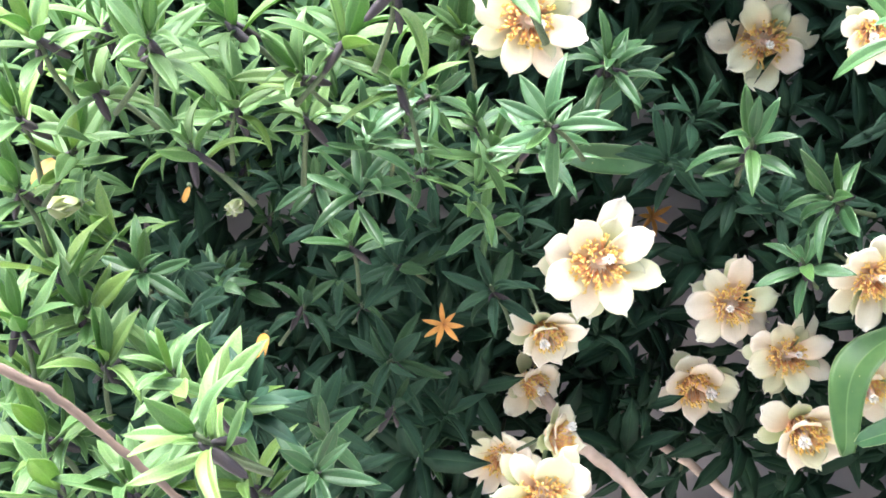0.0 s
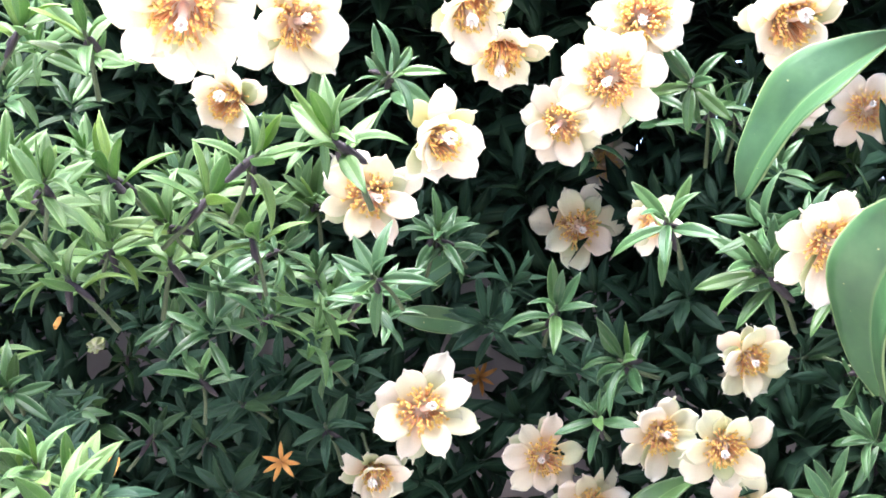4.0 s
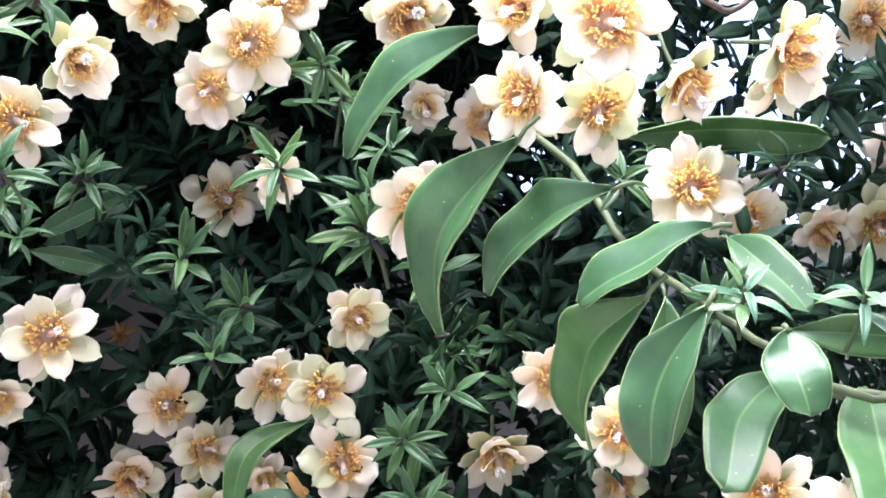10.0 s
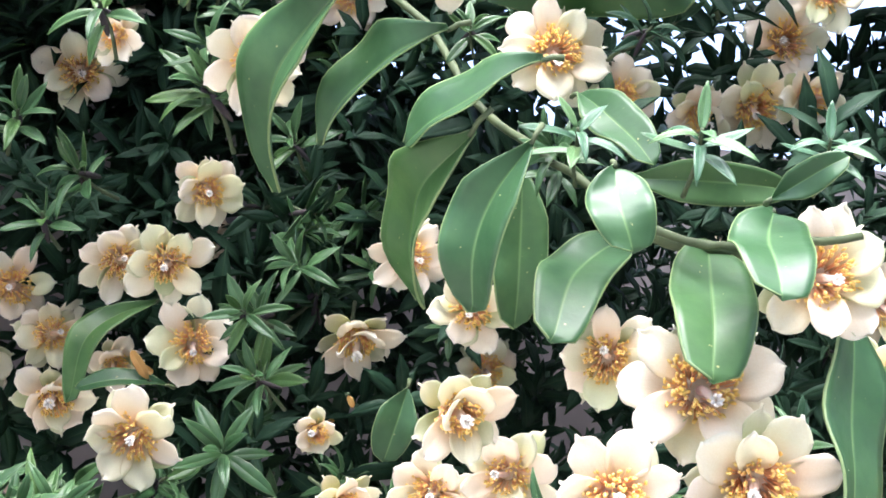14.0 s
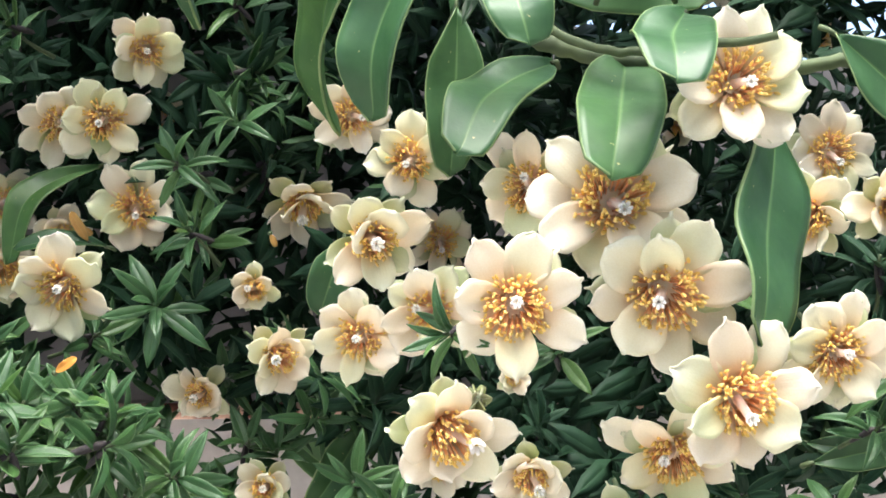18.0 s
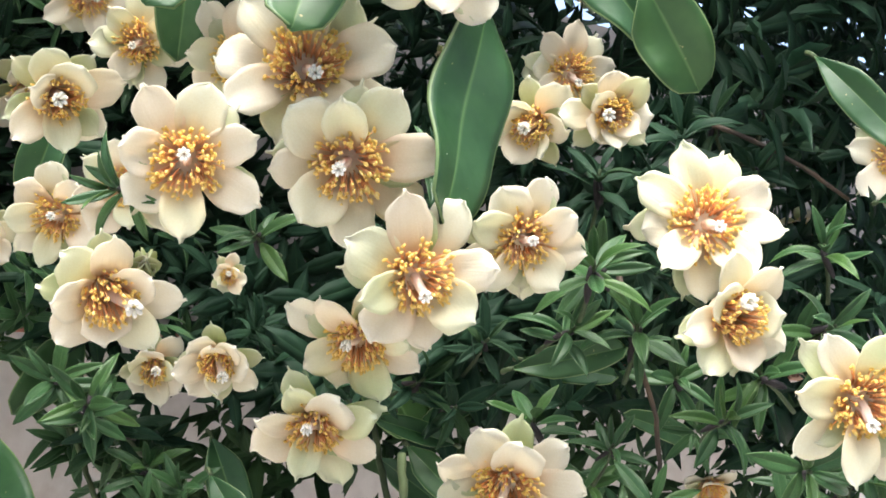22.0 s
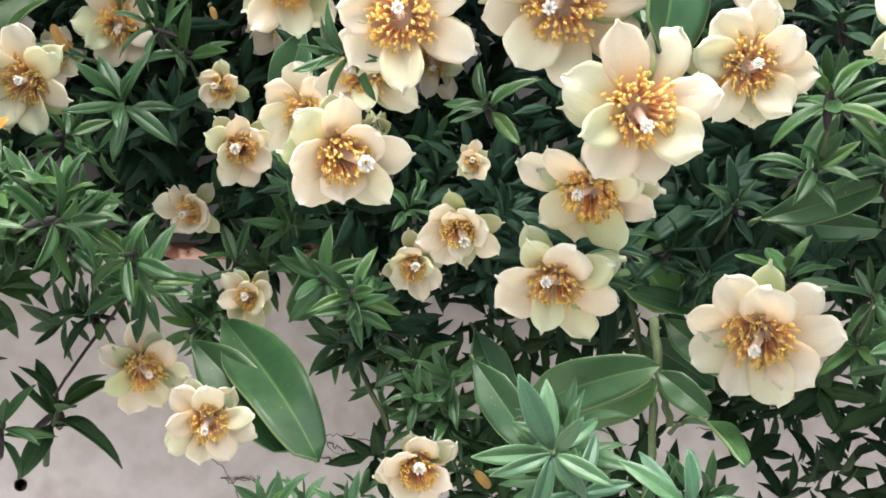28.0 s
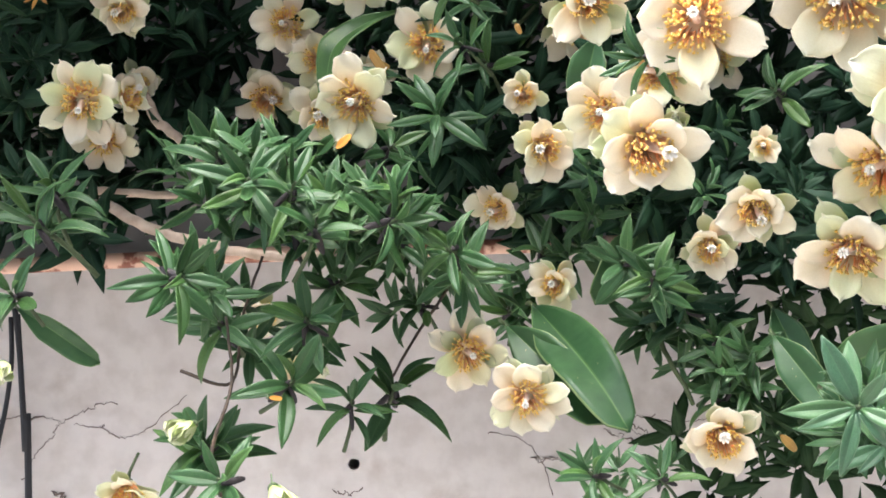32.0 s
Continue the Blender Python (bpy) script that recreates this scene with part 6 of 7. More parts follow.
more_shoot(0.2290, 0.4445, 1.4996, 0.0296, -0.2301, -0.9731, 0.0077, 'd')
more_shoot(0.2286, 0.6040, 1.5431, 0.0296, -0.0088, -0.9999, -0.0124, 'x')
more_shoot(0.2505, 0.5692, 1.5212, 0.0296, -0.0657, -0.9940, 0.0876, 'x')
shoot(0.2041, 0.4393, 1.4338, 0.0298, -0.1654, -0.9861, -0.0122, 'd')
more_shoot(0.1861, 0.5005, 1.4540, 0.0253, -0.3153, -0.9387, 0.1397, 'd')
more_shoot(0.2063, 0.4735, 1.4299, 0.0253, -0.1405, -0.9696, -0.2005, 'd')
shoot(0.1925, 0.4400, 1.4452, 0.0271, -0.0671, -0.9976, -0.0178, 'd')
more_shoot(0.1751, 0.5030, 1.4404, 0.0230, -0.0920, -0.9957, 0.0132, 'd')
more_shoot(0.1712, 0.4919, 1.4696, 0.0230, -0.1786, -0.9701, -0.1643, 'd')
more_shoot(0.1878, 0.4813, 1.4435, 0.0230, -0.2832, -0.9560, -0.0759, 'd')
shoot(0.1721, 0.4302, 1.4526, 0.0292, -0.1594, -0.9835, 0.0853, 'd')
more_shoot(0.1744, 0.4548, 1.4560, 0.0248, -0.1236, -0.9923, 0.0107, 'd')
more_shoot(0.1720, 0.4824, 1.4678, 0.0248, -0.0147, -0.9449, 0.3271, 'd')
more_shoot(0.1829, 0.4693, 1.4544, 0.0248, 0.0838, -0.9521, 0.2941, 'd')
shoot(0.1355, 0.4363, 1.4547, 0.0318, -0.1521, -0.9721, 0.1783, 'd')
more_shoot(0.1209, 0.4775, 1.4546, 0.0270, -0.3269, -0.9128, 0.2449, 'd')
more_shoot(0.1268, 0.4900, 1.4679, 0.0270, 0.0975, -0.9278, 0.3601, 'd')
more_shoot(0.1462, 0.4591, 1.4645, 0.0270, -0.1988, -0.9782, 0.0594, 'd')
shoot(0.1162, 0.4494, 1.4793, 0.0325, -0.2226, -0.9108, 0.3477, 'd')
more_shoot(0.0918, 0.4815, 1.4847, 0.0276, -0.0262, -0.8987, 0.4377, 'd')
more_shoot(0.0876, 0.6855, 1.5408, 0.0276, 0.0386, -0.8959, 0.4425, 'x')
more_shoot(0.0948, 0.5090, 1.4775, 0.0276, -0.4086, -0.8113, 0.4181, 'd')
shoot(0.1482, 0.4440, 1.4774, 0.0271, -0.0575, -0.9834, 0.1721, 'd')
more_shoot(0.1235, 0.4971, 1.4835, 0.0230, -0.0216, -0.9809, 0.1932, 'd')
more_shoot(0.1566, 0.4883, 1.4779, 0.0230, -0.1777, -0.9790, 0.0998, 'd')
more_shoot(0.1589, 0.4854, 1.4770, 0.0230, 0.0499, -0.9522, 0.3015, 'd')
shoot(0.1558, 0.4348, 1.4377, 0.0292, -0.1594, -0.9835, 0.0853, 'd')
more_shoot(0.1676, 0.4685, 1.4464, 0.0248, -0.2845, -0.9453, 0.1592, 'd')
more_shoot(0.1624, 0.4766, 1.4574, 0.0248, -0.4211, -0.9060, 0.0426, 'd')
shoot(0.2368, 0.4357, 1.4157, 0.0325, -0.0625, -0.9949, 0.0793, 'd')
more_shoot(0.2457, 0.4674, 1.4181, 0.0276, 0.0841, -0.9947, 0.0589, 'd')
more_shoot(0.2261, 0.4829, 1.4177, 0.0276, 0.0955, -0.9899, 0.1049, 'd')
shoot(0.2185, 0.4777, 1.4030, 0.0259, -0.1700, -0.9791, -0.1115, 'd')
more_shoot(0.2061, 0.5020, 1.3986, 0.0220, -0.1495, -0.9586, -0.2422, 'd')
shoot(0.1778, 0.4464, 1.4111, 0.0298, -0.1700, -0.9791, -0.1115, 'd')
more_shoot(0.1871, 0.4969, 1.4277, 0.0253, 0.0883, -0.9764, -0.1972, 'd')
shoot(0.1050, 0.4333, 1.4185, 0.0285, -0.1521, -0.9721, 0.1783, 'd')
more_shoot(0.1042, 0.4585, 1.4205, 0.0243, -0.1179, -0.9872, 0.1072, 'd')
more_shoot(0.1105, 0.4736, 1.4180, 0.0243, 0.0838, -0.9262, 0.3675, 'd')
shoot(0.1168, 0.4343, 1.3920, 0.0311, -0.1654, -0.9861, -0.0122, 'd')
more_shoot(0.1281, 0.4729, 1.4065, 0.0265, -0.3606, -0.9201, 0.1528, 'd')
more_shoot(0.1286, 0.4722, 1.3817, 0.0265, -0.4086, -0.9127, -0.0083, 'd')
shoot(0.1603, 0.4267, 1.3921, 0.0311, -0.1654, -0.9861, -0.0122, 'd')
more_shoot(0.1559, 0.4727, 1.3816, 0.0265, -0.1692, -0.9846, -0.0443, 'd')
more_shoot(0.1609, 0.4619, 1.3943, 0.0265, -0.2047, -0.9641, -0.1693, 'd')
shoot(0.1526, 0.4190, 1.3617, 0.0330, -0.1594, -0.9835, 0.0853, 'd')
shoot(0.2054, 0.4890, 1.3579, 0.0377, -0.0625, -0.9949, 0.0793, 'd')
shoot(0.1814, 0.4401, 1.3519, 0.0265, -0.1729, -0.9624, -0.2096, 'd')
shoot(0.1045, 0.4737, 1.3341, 0.0356, -0.1440, -0.9534, 0.2650, 'd')
shoot(0.2977, 0.5334, 1.4352, 0.0290, -0.1440, -0.9534, 0.2650, 'd')
more_shoot(0.3244, 0.5456, 1.4413, 0.0246, -0.3087, -0.8459, 0.4349, 'd')
more_shoot(0.3104, 0.5228, 1.4289, 0.0246, -0.1622, -0.8679, 0.4696, 'd')
more_shoot(0.2985, 0.5570, 1.4335, 0.0246, 0.0652, -0.9742, 0.2158, 'd')
shoot(0.2773, 0.5408, 1.4011, 0.0322, -0.0625, -0.9949, 0.0793, 'd')
more_shoot(0.2927, 0.5382, 1.4010, 0.0274, -0.0355, -0.9969, 0.0706, 'd')
more_shoot(0.2870, 0.5389, 1.4035, 0.0274, 0.1199, -0.9814, 0.1499, 'd')
more_shoot(0.2872, 0.5373, 1.4170, 0.0274, -0.1677, -0.9379, 0.3038, 'd')
more_shoot(0.3108, 0.7060, 1.6121, 0.0269, 0.0384, -0.9851, -0.1677, 'x')
more_shoot(0.2531, 0.5510, 1.5639, 0.0269, -0.3051, -0.9346, 0.1830, 'x')
more_shoot(0.2984, 0.7084, 1.6109, 0.0269, -0.0681, -0.9888, 0.1328, 'x')
more_shoot(0.2323, 0.5533, 1.5760, 0.0255, 0.0513, -0.9815, 0.1845, 'x')
more_shoot(0.2340, 0.5538, 1.5683, 0.0255, -0.2922, -0.9398, 0.1773, 'x')
shoot(0.2074, 0.4701, 1.4868, 0.0259, -0.1654, -0.9861, -0.0122, 'd')
more_shoot(0.2013, 0.6182, 1.5222, 0.0220, -0.3080, -0.9513, 0.0131, 'x')
more_shoot(0.2172, 0.4954, 1.4868, 0.0220, -0.2474, -0.9670, 0.0603, 'd')
more_shoot(0.1899, 0.6190, 1.5332, 0.0220, 0.0027, -0.9989, -0.0465, 'x')
more_shoot(0.3358, 0.4815, 1.4586, 0.0212, -0.0822, -0.9886, -0.1264, 'd')
more_shoot(0.3337, 0.4755, 1.4555, 0.0212, 0.0715, -0.9974, 0.0030, 'd')
more_shoot(0.3202, 0.5040, 1.4608, 0.0220, -0.0874, -0.9946, 0.0552, 'd')
more_shoot(0.3206, 0.4753, 1.4602, 0.0220, 0.1123, -0.9929, -0.0391, 'd')
shoot(0.3617, 0.4703, 1.3958, 0.0296, -0.1594, -0.9835, 0.0853, 'x')
more_shoot(0.3525, 0.5144, 1.3871, 0.0252, -0.4348, -0.8989, -0.0538, 'd')
more_shoot(0.3595, 0.5109, 1.3849, 0.0252, 0.0431, -0.9975, 0.0549, 'd')
more_shoot(0.3839, 0.5027, 1.3926, 0.0252, -0.4150, -0.9063, -0.0797, 'x')
shoot(0.3739, 0.4537, 1.3769, 0.0259, -0.1700, -0.9791, -0.1115, 'd')
more_shoot(0.3857, 0.4728, 1.3909, 0.0220, -0.0905, -0.9721, -0.2164, 'x')
more_shoot(0.3697, 0.4912, 1.3856, 0.0220, -0.1212, -0.9891, -0.0836, 'd')
more_shoot(0.3699, 0.5098, 1.3663, 0.0220, 0.0590, -0.9499, -0.3069, 'd')
more_shoot(0.3880, 0.4237, 1.4365, 0.0185, -0.0569, -0.9981, 0.0237, 'x')
more_shoot(0.3944, 0.3802, 1.4424, 0.0185, 0.0128, -0.9832, -0.1822, 'x')
shoot(0.3101, 0.3470, 1.3164, 0.0207, -0.1354, -0.9292, 0.3440, 'd')
more_shoot(0.3063, 0.3696, 1.3035, 0.0176, -0.1618, -0.9053, 0.3927, 'd')
more_shoot(0.3032, 0.3924, 1.3175, 0.0176, -0.0287, -0.9513, 0.3069, 'd')
more_shoot(0.3497, 0.4676, 1.3126, 0.0176, -0.0595, -0.9805, 0.1872, 'd')
shoot(0.2869, 0.3761, 1.3157, 0.0218, -0.1354, -0.9292, 0.3440, 'd')
more_shoot(0.2947, 0.4342, 1.3135, 0.0185, 0.0365, -0.9103, 0.4122, 'd')
more_shoot(0.3121, 0.4349, 1.2977, 0.0185, -0.1982, -0.8701, 0.4512, 'd')
more_shoot(0.2989, 0.3968, 1.3024, 0.0185, -0.1295, -0.8551, 0.5020, 'd')
shoot(0.1071, 0.4744, 1.3282, 0.0381, -0.0818, -0.9811, 0.1752, 'd')
shoot(0.1207, 0.3893, 1.3193, 0.0279, 0.0061, -0.9930, -0.1181, 'd')
shoot(0.0225, 0.4574, 1.4493, 0.0375, -0.0818, -0.9811, 0.1752, 'd')
more_shoot(0.0205, 0.5086, 1.4554, 0.0318, -0.0795, -0.9922, 0.0963, 'd')
shoot(0.0259, 0.4793, 1.4706, 0.0330, -0.0716, -0.9373, 0.3412, 'd')
more_shoot(0.0046, 0.6760, 1.5172, 0.0280, -0.1372, -0.9120, 0.3865, 'x')
more_shoot(-0.0043, 0.5381, 1.4880, 0.0280, -0.0187, -0.9413, 0.3371, 'x')
more_shoot(0.0268, 0.5178, 1.4646, 0.0280, 0.1225, -0.9201, 0.3721, 'd')
shoot(0.0165, 0.4379, 1.4104, 0.0277, -0.0864, -0.9929, 0.0820, 'd')
shoot(-0.0412, 0.6724, 1.5648, 0.0431, -0.0864, -0.9929, 0.0820, 'x')
more_shoot(-0.0212, 0.6714, 1.5649, 0.0367, -0.2436, -0.9540, 0.1748, 'x')
more_shoot(-0.0148, 0.5963, 1.5638, 0.0367, -0.0231, -0.9994, 0.0273, 'x')
more_shoot(-0.0506, 0.6252, 1.5359, 0.0367, -0.1672, -0.9266, 0.3369, 'x')
shoot(-0.0070, 0.6739, 1.6134, 0.0437, -0.0864, -0.9929, 0.0820, 'x')
more_shoot(0.0238, 0.6361, 1.6151, 0.0371, 0.1172, -0.9813, 0.1528, 'x')
more_shoot(0.0123, 0.6352, 1.6040, 0.0371, -0.3220, -0.9466, 0.0155, 'x')
more_shoot(0.0064, 0.6144, 1.5987, 0.0371, -0.2984, -0.9349, 0.1923, 'x')
more_shoot(0.0758, 0.6662, 1.5980, 0.0436, -0.0864, -0.9929, 0.0820, 'x')
more_shoot(0.1054, 0.6441, 1.6112, 0.0388, -0.0864, -0.9929, 0.0820, 'x')
shoot(0.0956, 0.6966, 1.5436, 0.0345, -0.0716, -0.9373, 0.3412, 'x')
more_shoot(0.0995, 0.6777, 1.5630, 0.0293, -0.1367, -0.9746, 0.1776, 'x')
more_shoot(0.1250, 0.4382, 1.4794, 0.0293, -0.0444, -0.8725, 0.4866, 'd')
more_shoot(0.1022, 0.6801, 1.5402, 0.0293, -0.0171, -0.9722, 0.2335, 'x')
shoot(0.1288, 0.6782, 1.5350, 0.0292, 0.0173, -0.9415, 0.3365, 'x')
more_shoot(0.1363, 0.4192, 1.4741, 0.0248, 0.0762, -0.9224, 0.3787, 'd')
more_shoot(0.1364, 0.6764, 1.5445, 0.0248, -0.0384, -0.9713, 0.2346, 'x')
more_shoot(0.1513, 0.4188, 1.4751, 0.0248, 0.2002, -0.9114, 0.3596, 'd')
shoot(0.1353, 0.3966, 1.4566, 0.0318, 0.0135, -0.9852, 0.1708, 'd')
more_shoot(0.1470, 0.4383, 1.4558, 0.0270, 0.1157, -0.9462, 0.3023, 'd')
more_shoot(0.1339, 0.4431, 1.4658, 0.0270, -0.0497, -0.9554, 0.2910, 'd')
more_shoot(0.1125, 0.4400, 1.4533, 0.0270, -0.0753, -0.9971, 0.0063, 'd')
shoot(0.1039, 0.3924, 1.4118, 0.0311, -0.0864, -0.9929, 0.0820, 'd')
more_shoot(0.0967, 0.4427, 1.4144, 0.0265, 0.1483, -0.9461, 0.2880, 'd')
more_shoot(0.1086, 0.4427, 1.4065, 0.0265, -0.0103, -0.9890, 0.1477, 'd')
more_shoot(0.1166, 0.4133, 1.4075, 0.0265, 0.1879, -0.9805, 0.0574, 'd')
shoot(0.1563, 0.3950, 1.4532, 0.0292, -0.0818, -0.9811, 0.1752, 'd')
more_shoot(0.1681, 0.6259, 1.5016, 0.0248, -0.1256, -0.9905, 0.0554, 'x')
more_shoot(0.1353, 0.4287, 1.4495, 0.0248, -0.2319, -0.9723, 0.0280, 'd')
more_shoot(0.1394, 0.4288, 1.4689, 0.0248, 0.1611, -0.9867, -0.0210, 'd')
shoot(0.1664, 0.3963, 1.4344, 0.0292, -0.0903, -0.9958, -0.0156, 'd')
more_shoot(0.1846, 0.4342, 1.4356, 0.0248, -0.0182, -0.9896, -0.1423, 'd')
more_shoot(0.1833, 0.4303, 1.4426, 0.0248, 0.0245, -0.9977, -0.0629, 'd')
more_shoot(0.1630, 0.4458, 1.4382, 0.0248, 0.1944, -0.9807, 0.0185, 'd')
shoot(0.2034, 0.3926, 1.4356, 0.0292, -0.0903, -0.9958, -0.0156, 'd')
more_shoot(0.2027, 0.4437, 1.4387, 0.0248, -0.0633, -0.9773, 0.2020, 'd')
more_shoot(0.2184, 0.4510, 1.4329, 0.0248, -0.1618, -0.9868, 0.0011, 'd')
more_shoot(0.2102, 0.4121, 1.4426, 0.0248, -0.2416, -0.9699, 0.0291, 'd')
shoot(0.2522, 0.5803, 1.4433, 0.0298, 0.0112, -0.9969, 0.0780, 'd')
more_shoot(0.2390, 0.4352, 1.4151, 0.0253, 0.0703, -0.9735, 0.2178, 'd')
more_shoot(0.2618, 0.5772, 1.4624, 0.0253, 0.0456, -0.9989, 0.0134, 'd')
shoot(-0.0209, 0.5925, 1.5961, 0.0393, -0.0864, -0.9929, 0.0820, 'x')
more_shoot(-0.0474, 0.6525, 1.6121, 0.0334, -0.0635, -0.9905, 0.1222, 'x')
more_shoot(-0.0535, 0.6511, 1.6249, 0.0334, -0.0817, -0.9933, 0.0819, 'x')
more_shoot(-0.0538, 0.6194, 1.6105, 0.0334, 0.0113, -0.9446, 0.3279, 'x')
more_shoot(0.0500, 0.6333, 1.6122, 0.0380, -0.0864, -0.9929, 0.0820, 'x')
shoot(0.0114, 0.6768, 1.5048, 0.0354, -0.0864, -0.9929, 0.0820, 'x')
more_shoot(0.0001, 0.6241, 1.4938, 0.0301, -0.2355, -0.9700, 0.0611, 'x')
more_shoot(-0.0052, 0.6527, 1.4844, 0.0301, -0.1659, -0.9819, 0.0911, 'x')
more_shoot(0.0224, 0.6763, 1.4998, 0.0301, 0.1523, -0.9871, -0.0496, 'x')

# shoots between the flowers
shoot(0.3488, 0.2858, 1.4687, 0.0205, -0.5713, -0.8203, 0.0291, 'd')
shoot(0.5297, 0.1809, 1.4719, 0.0213, -0.5713, -0.8203, 0.0291, 'd')
shoot(0.2631, 0.4986, 1.5405, 0.0308, -0.4237, -0.9058, -0.0005, 'd')
shoot(0.2513, 0.4672, 1.5675, 0.0249, -0.4045, -0.9119, -0.0695, 'd')
shoot(0.2414, 0.4351, 1.5334, 0.0233, -0.4045, -0.9119, -0.0695, 'd')
shoot(0.2347, 0.4352, 1.5642, 0.0241, -0.1828, -0.9792, -0.0886, 'd')

# branches woody
branch([(-0.1275, 0.3212, 1.6072), (-0.1108, 0.3319, 1.5959), (-0.0995, 0.3429, 1.5813), (-0.0859, 0.3540, 1.5641), (-0.0700, 0.3754, 1.5423)], 0.0014, 'brown')
branch([(0.0436, 0.6627, 1.5795), (0.0577, 0.6250, 1.5437), (0.0788, 0.6064, 1.5204), (0.1033, 0.5881, 1.4927)], 0.0035, 'pale')
branch([(0.0787, 0.6837, 1.5624), (0.1033, 0.6754, 1.5349), (0.1391, 0.6673, 1.5038), (0.1617, 0.6688, 1.4795)], 0.0030, 'pale')
branch([(0.0211, 0.6260, 1.4865), (0.0574, 0.6003, 1.4653), (0.0919, 0.5741, 1.4504), (0.1310, 0.5471, 1.4392), (0.1773, 0.5187, 1.4331)], 0.0035, 'pale')
branch([(-0.0024, 0.6514, 1.4989), (0.0657, 0.6457, 1.4925), (0.1112, 0.6414, 1.4927)], 0.0030, 'pale')
branch([(0.2853, 0.3862, 1.7184), (0.2990, 0.3558, 1.6855), (0.2977, 0.3164, 1.6419), (0.3053, 0.2772, 1.6098), (0.3093, 0.2434, 1.5871), (0.3275, 0.2218, 1.5654), (0.3445, 0.2029, 1.5603), (0.3721, 0.1779, 1.5608)], 0.0018, 'green')
branch([(0.3198, 0.2484, 1.5777), (0.3358, 0.2363, 1.5677), (0.3581, 0.2205, 1.5626), (0.3936, 0.2040, 1.5613), (0.4166, 0.1931, 1.5621), (0.4465, 0.1784, 1.5656)], 0.0030, 'green')
branch([(0.3197, 0.2820, 1.7510), (0.3371, 0.2782, 1.7431), (0.3674, 0.2745, 1.7648)], 0.0016, 'twig')
branch([(0.5525, 0.2594, 1.5373), (0.5758, 0.2451, 1.5266), (0.6042, 0.2286, 1.5065)], 0.0011, 'twig')
branch([(0.4839, 0.2420, 1.4627), (0.4857, 0.2328, 1.4324), (0.4937, 0.2310, 1.4078), (0.4973, 0.2322, 1.3830)], 0.0011, 'twig')
branch([(0.4303, 0.3275, 1.3049), (0.4459, 0.3446, 1.3498), (0.4570, 0.3760, 1.3853), (0.4645, 0.4075, 1.4258)], 0.0018, 'green')
branch([(0.3458, 0.4935, 1.3981), (0.3540, 0.4825, 1.3730), (0.3613, 0.4597, 1.3432)], 0.0016, 'green')
branch([(0.4264, 0.3048, 1.3904), (0.4236, 0.2973, 1.3692), (0.4278, 0.2976, 1.3481)], 0.0018, 'green')
branch([(0.2418, 0.4718, 1.4189), (0.2178, 0.4797, 1.3859), (0.2028, 0.4475, 1.3638)], 0.0009, 'twig')
branch([(0.0957, 0.4529, 1.3700), (0.1216, 0.4492, 1.3632), (0.1264, 0.4572, 1.3952), (0.1369, 0.4640, 1.4281)], 0.0009, 'twig')
branch([(0.1193, 0.4027, 1.3107), (0.1160, 0.4006, 1.3315), (0.1248, 0.4086, 1.3621), (0.1219, 0.4174, 1.3946)], 0.0009, 'twig')
crack([(-0.0969, 1.3436), (-0.0728, 1.3459), (-0.0526, 1.3468), (-0.0294, 1.3426), (-0.0200, 1.3467), (-0.0057, 1.3516), (0.0108, 1.3551)], 0.0022)
crack([(-0.0294, 1.3426), (-0.0363, 1.3309), (-0.0464, 1.3210), (-0.0565, 1.3010)], 0.0016)
crack([(-0.0004, 1.3373), (0.0147, 1.3288), (0.0332, 1.3343), (0.0625, 1.3582)], 0.0010)
crack([(-0.0200, 1.3405), (-0.0016, 1.3373), (0.0025, 1.3388)], 0.0012)
crack([(-0.0343, 1.2910), (-0.0290, 1.2875), (-0.0262, 1.2792)], 0.0030)
crack([(0.3479, 1.3407), (0.3648, 1.3367), (0.3904, 1.3292), (0.4188, 1.3292)], 0.0016)
crack([(0.3789, 1.3199), (0.3895, 1.3150), (0.4043, 1.3098), (0.4153, 1.3108)], 0.0028)
crack([(0.3223, 1.3020), (0.3306, 1.2989), (0.3499, 1.3009)], 0.0030)
crack([(0.3986, 1.3228), (0.4080, 1.3189), (0.4133, 1.3135)], 0.0020)
crack([(0.2876, 1.3216), (0.3125, 1.3158), (0.3285, 1.2983), (0.3355, 1.2731)], 0.0010)
crack([(0.7044, 1.3250), (0.7470, 1.3275), (0.7800, 1.3332), (0.8134, 1.3333), (0.8534, 1.3362), (0.9250, 1.3483)], 0.0018)
crack([(0.3981, 1.3212), (0.4066, 1.3148), (0.4237, 1.3162)], 0.0010)
crack([(0.3220, 1.3018), (0.3360, 1.2992), (0.3482, 1.3003)], 0.0010)
crack([(0.9818, 1.3480), (1.0335, 1.3542), (1.1044, 1.3499), (1.1799, 1.3627), (1.2899, 1.3589)], 0.0012)
crack([(0.4203, 1.3258), (0.4435, 1.3232), (0.4747, 1.3281)], 0.0010)
crack([(0.1699, 1.2835), (0.1791, 1.2806), (0.1910, 1.2834)], 0.0025)
cable([(-0.0581, 0.7280, 1.4259), (-0.0548, 0.7280, 1.3951), (-0.0523, 0.7280, 1.3545), (-0.0507, 0.7280, 1.3223), (-0.0481, 0.7280, 1.2588)], 0.0022)
cable([(-0.0609, 0.7280, 1.4198), (-0.0604, 0.7280, 1.3872), (-0.0642, 0.7280, 1.3550), (-0.0703, 0.7280, 1.3232), (-0.0777, 0.7280, 1.2603)], 0.0018)
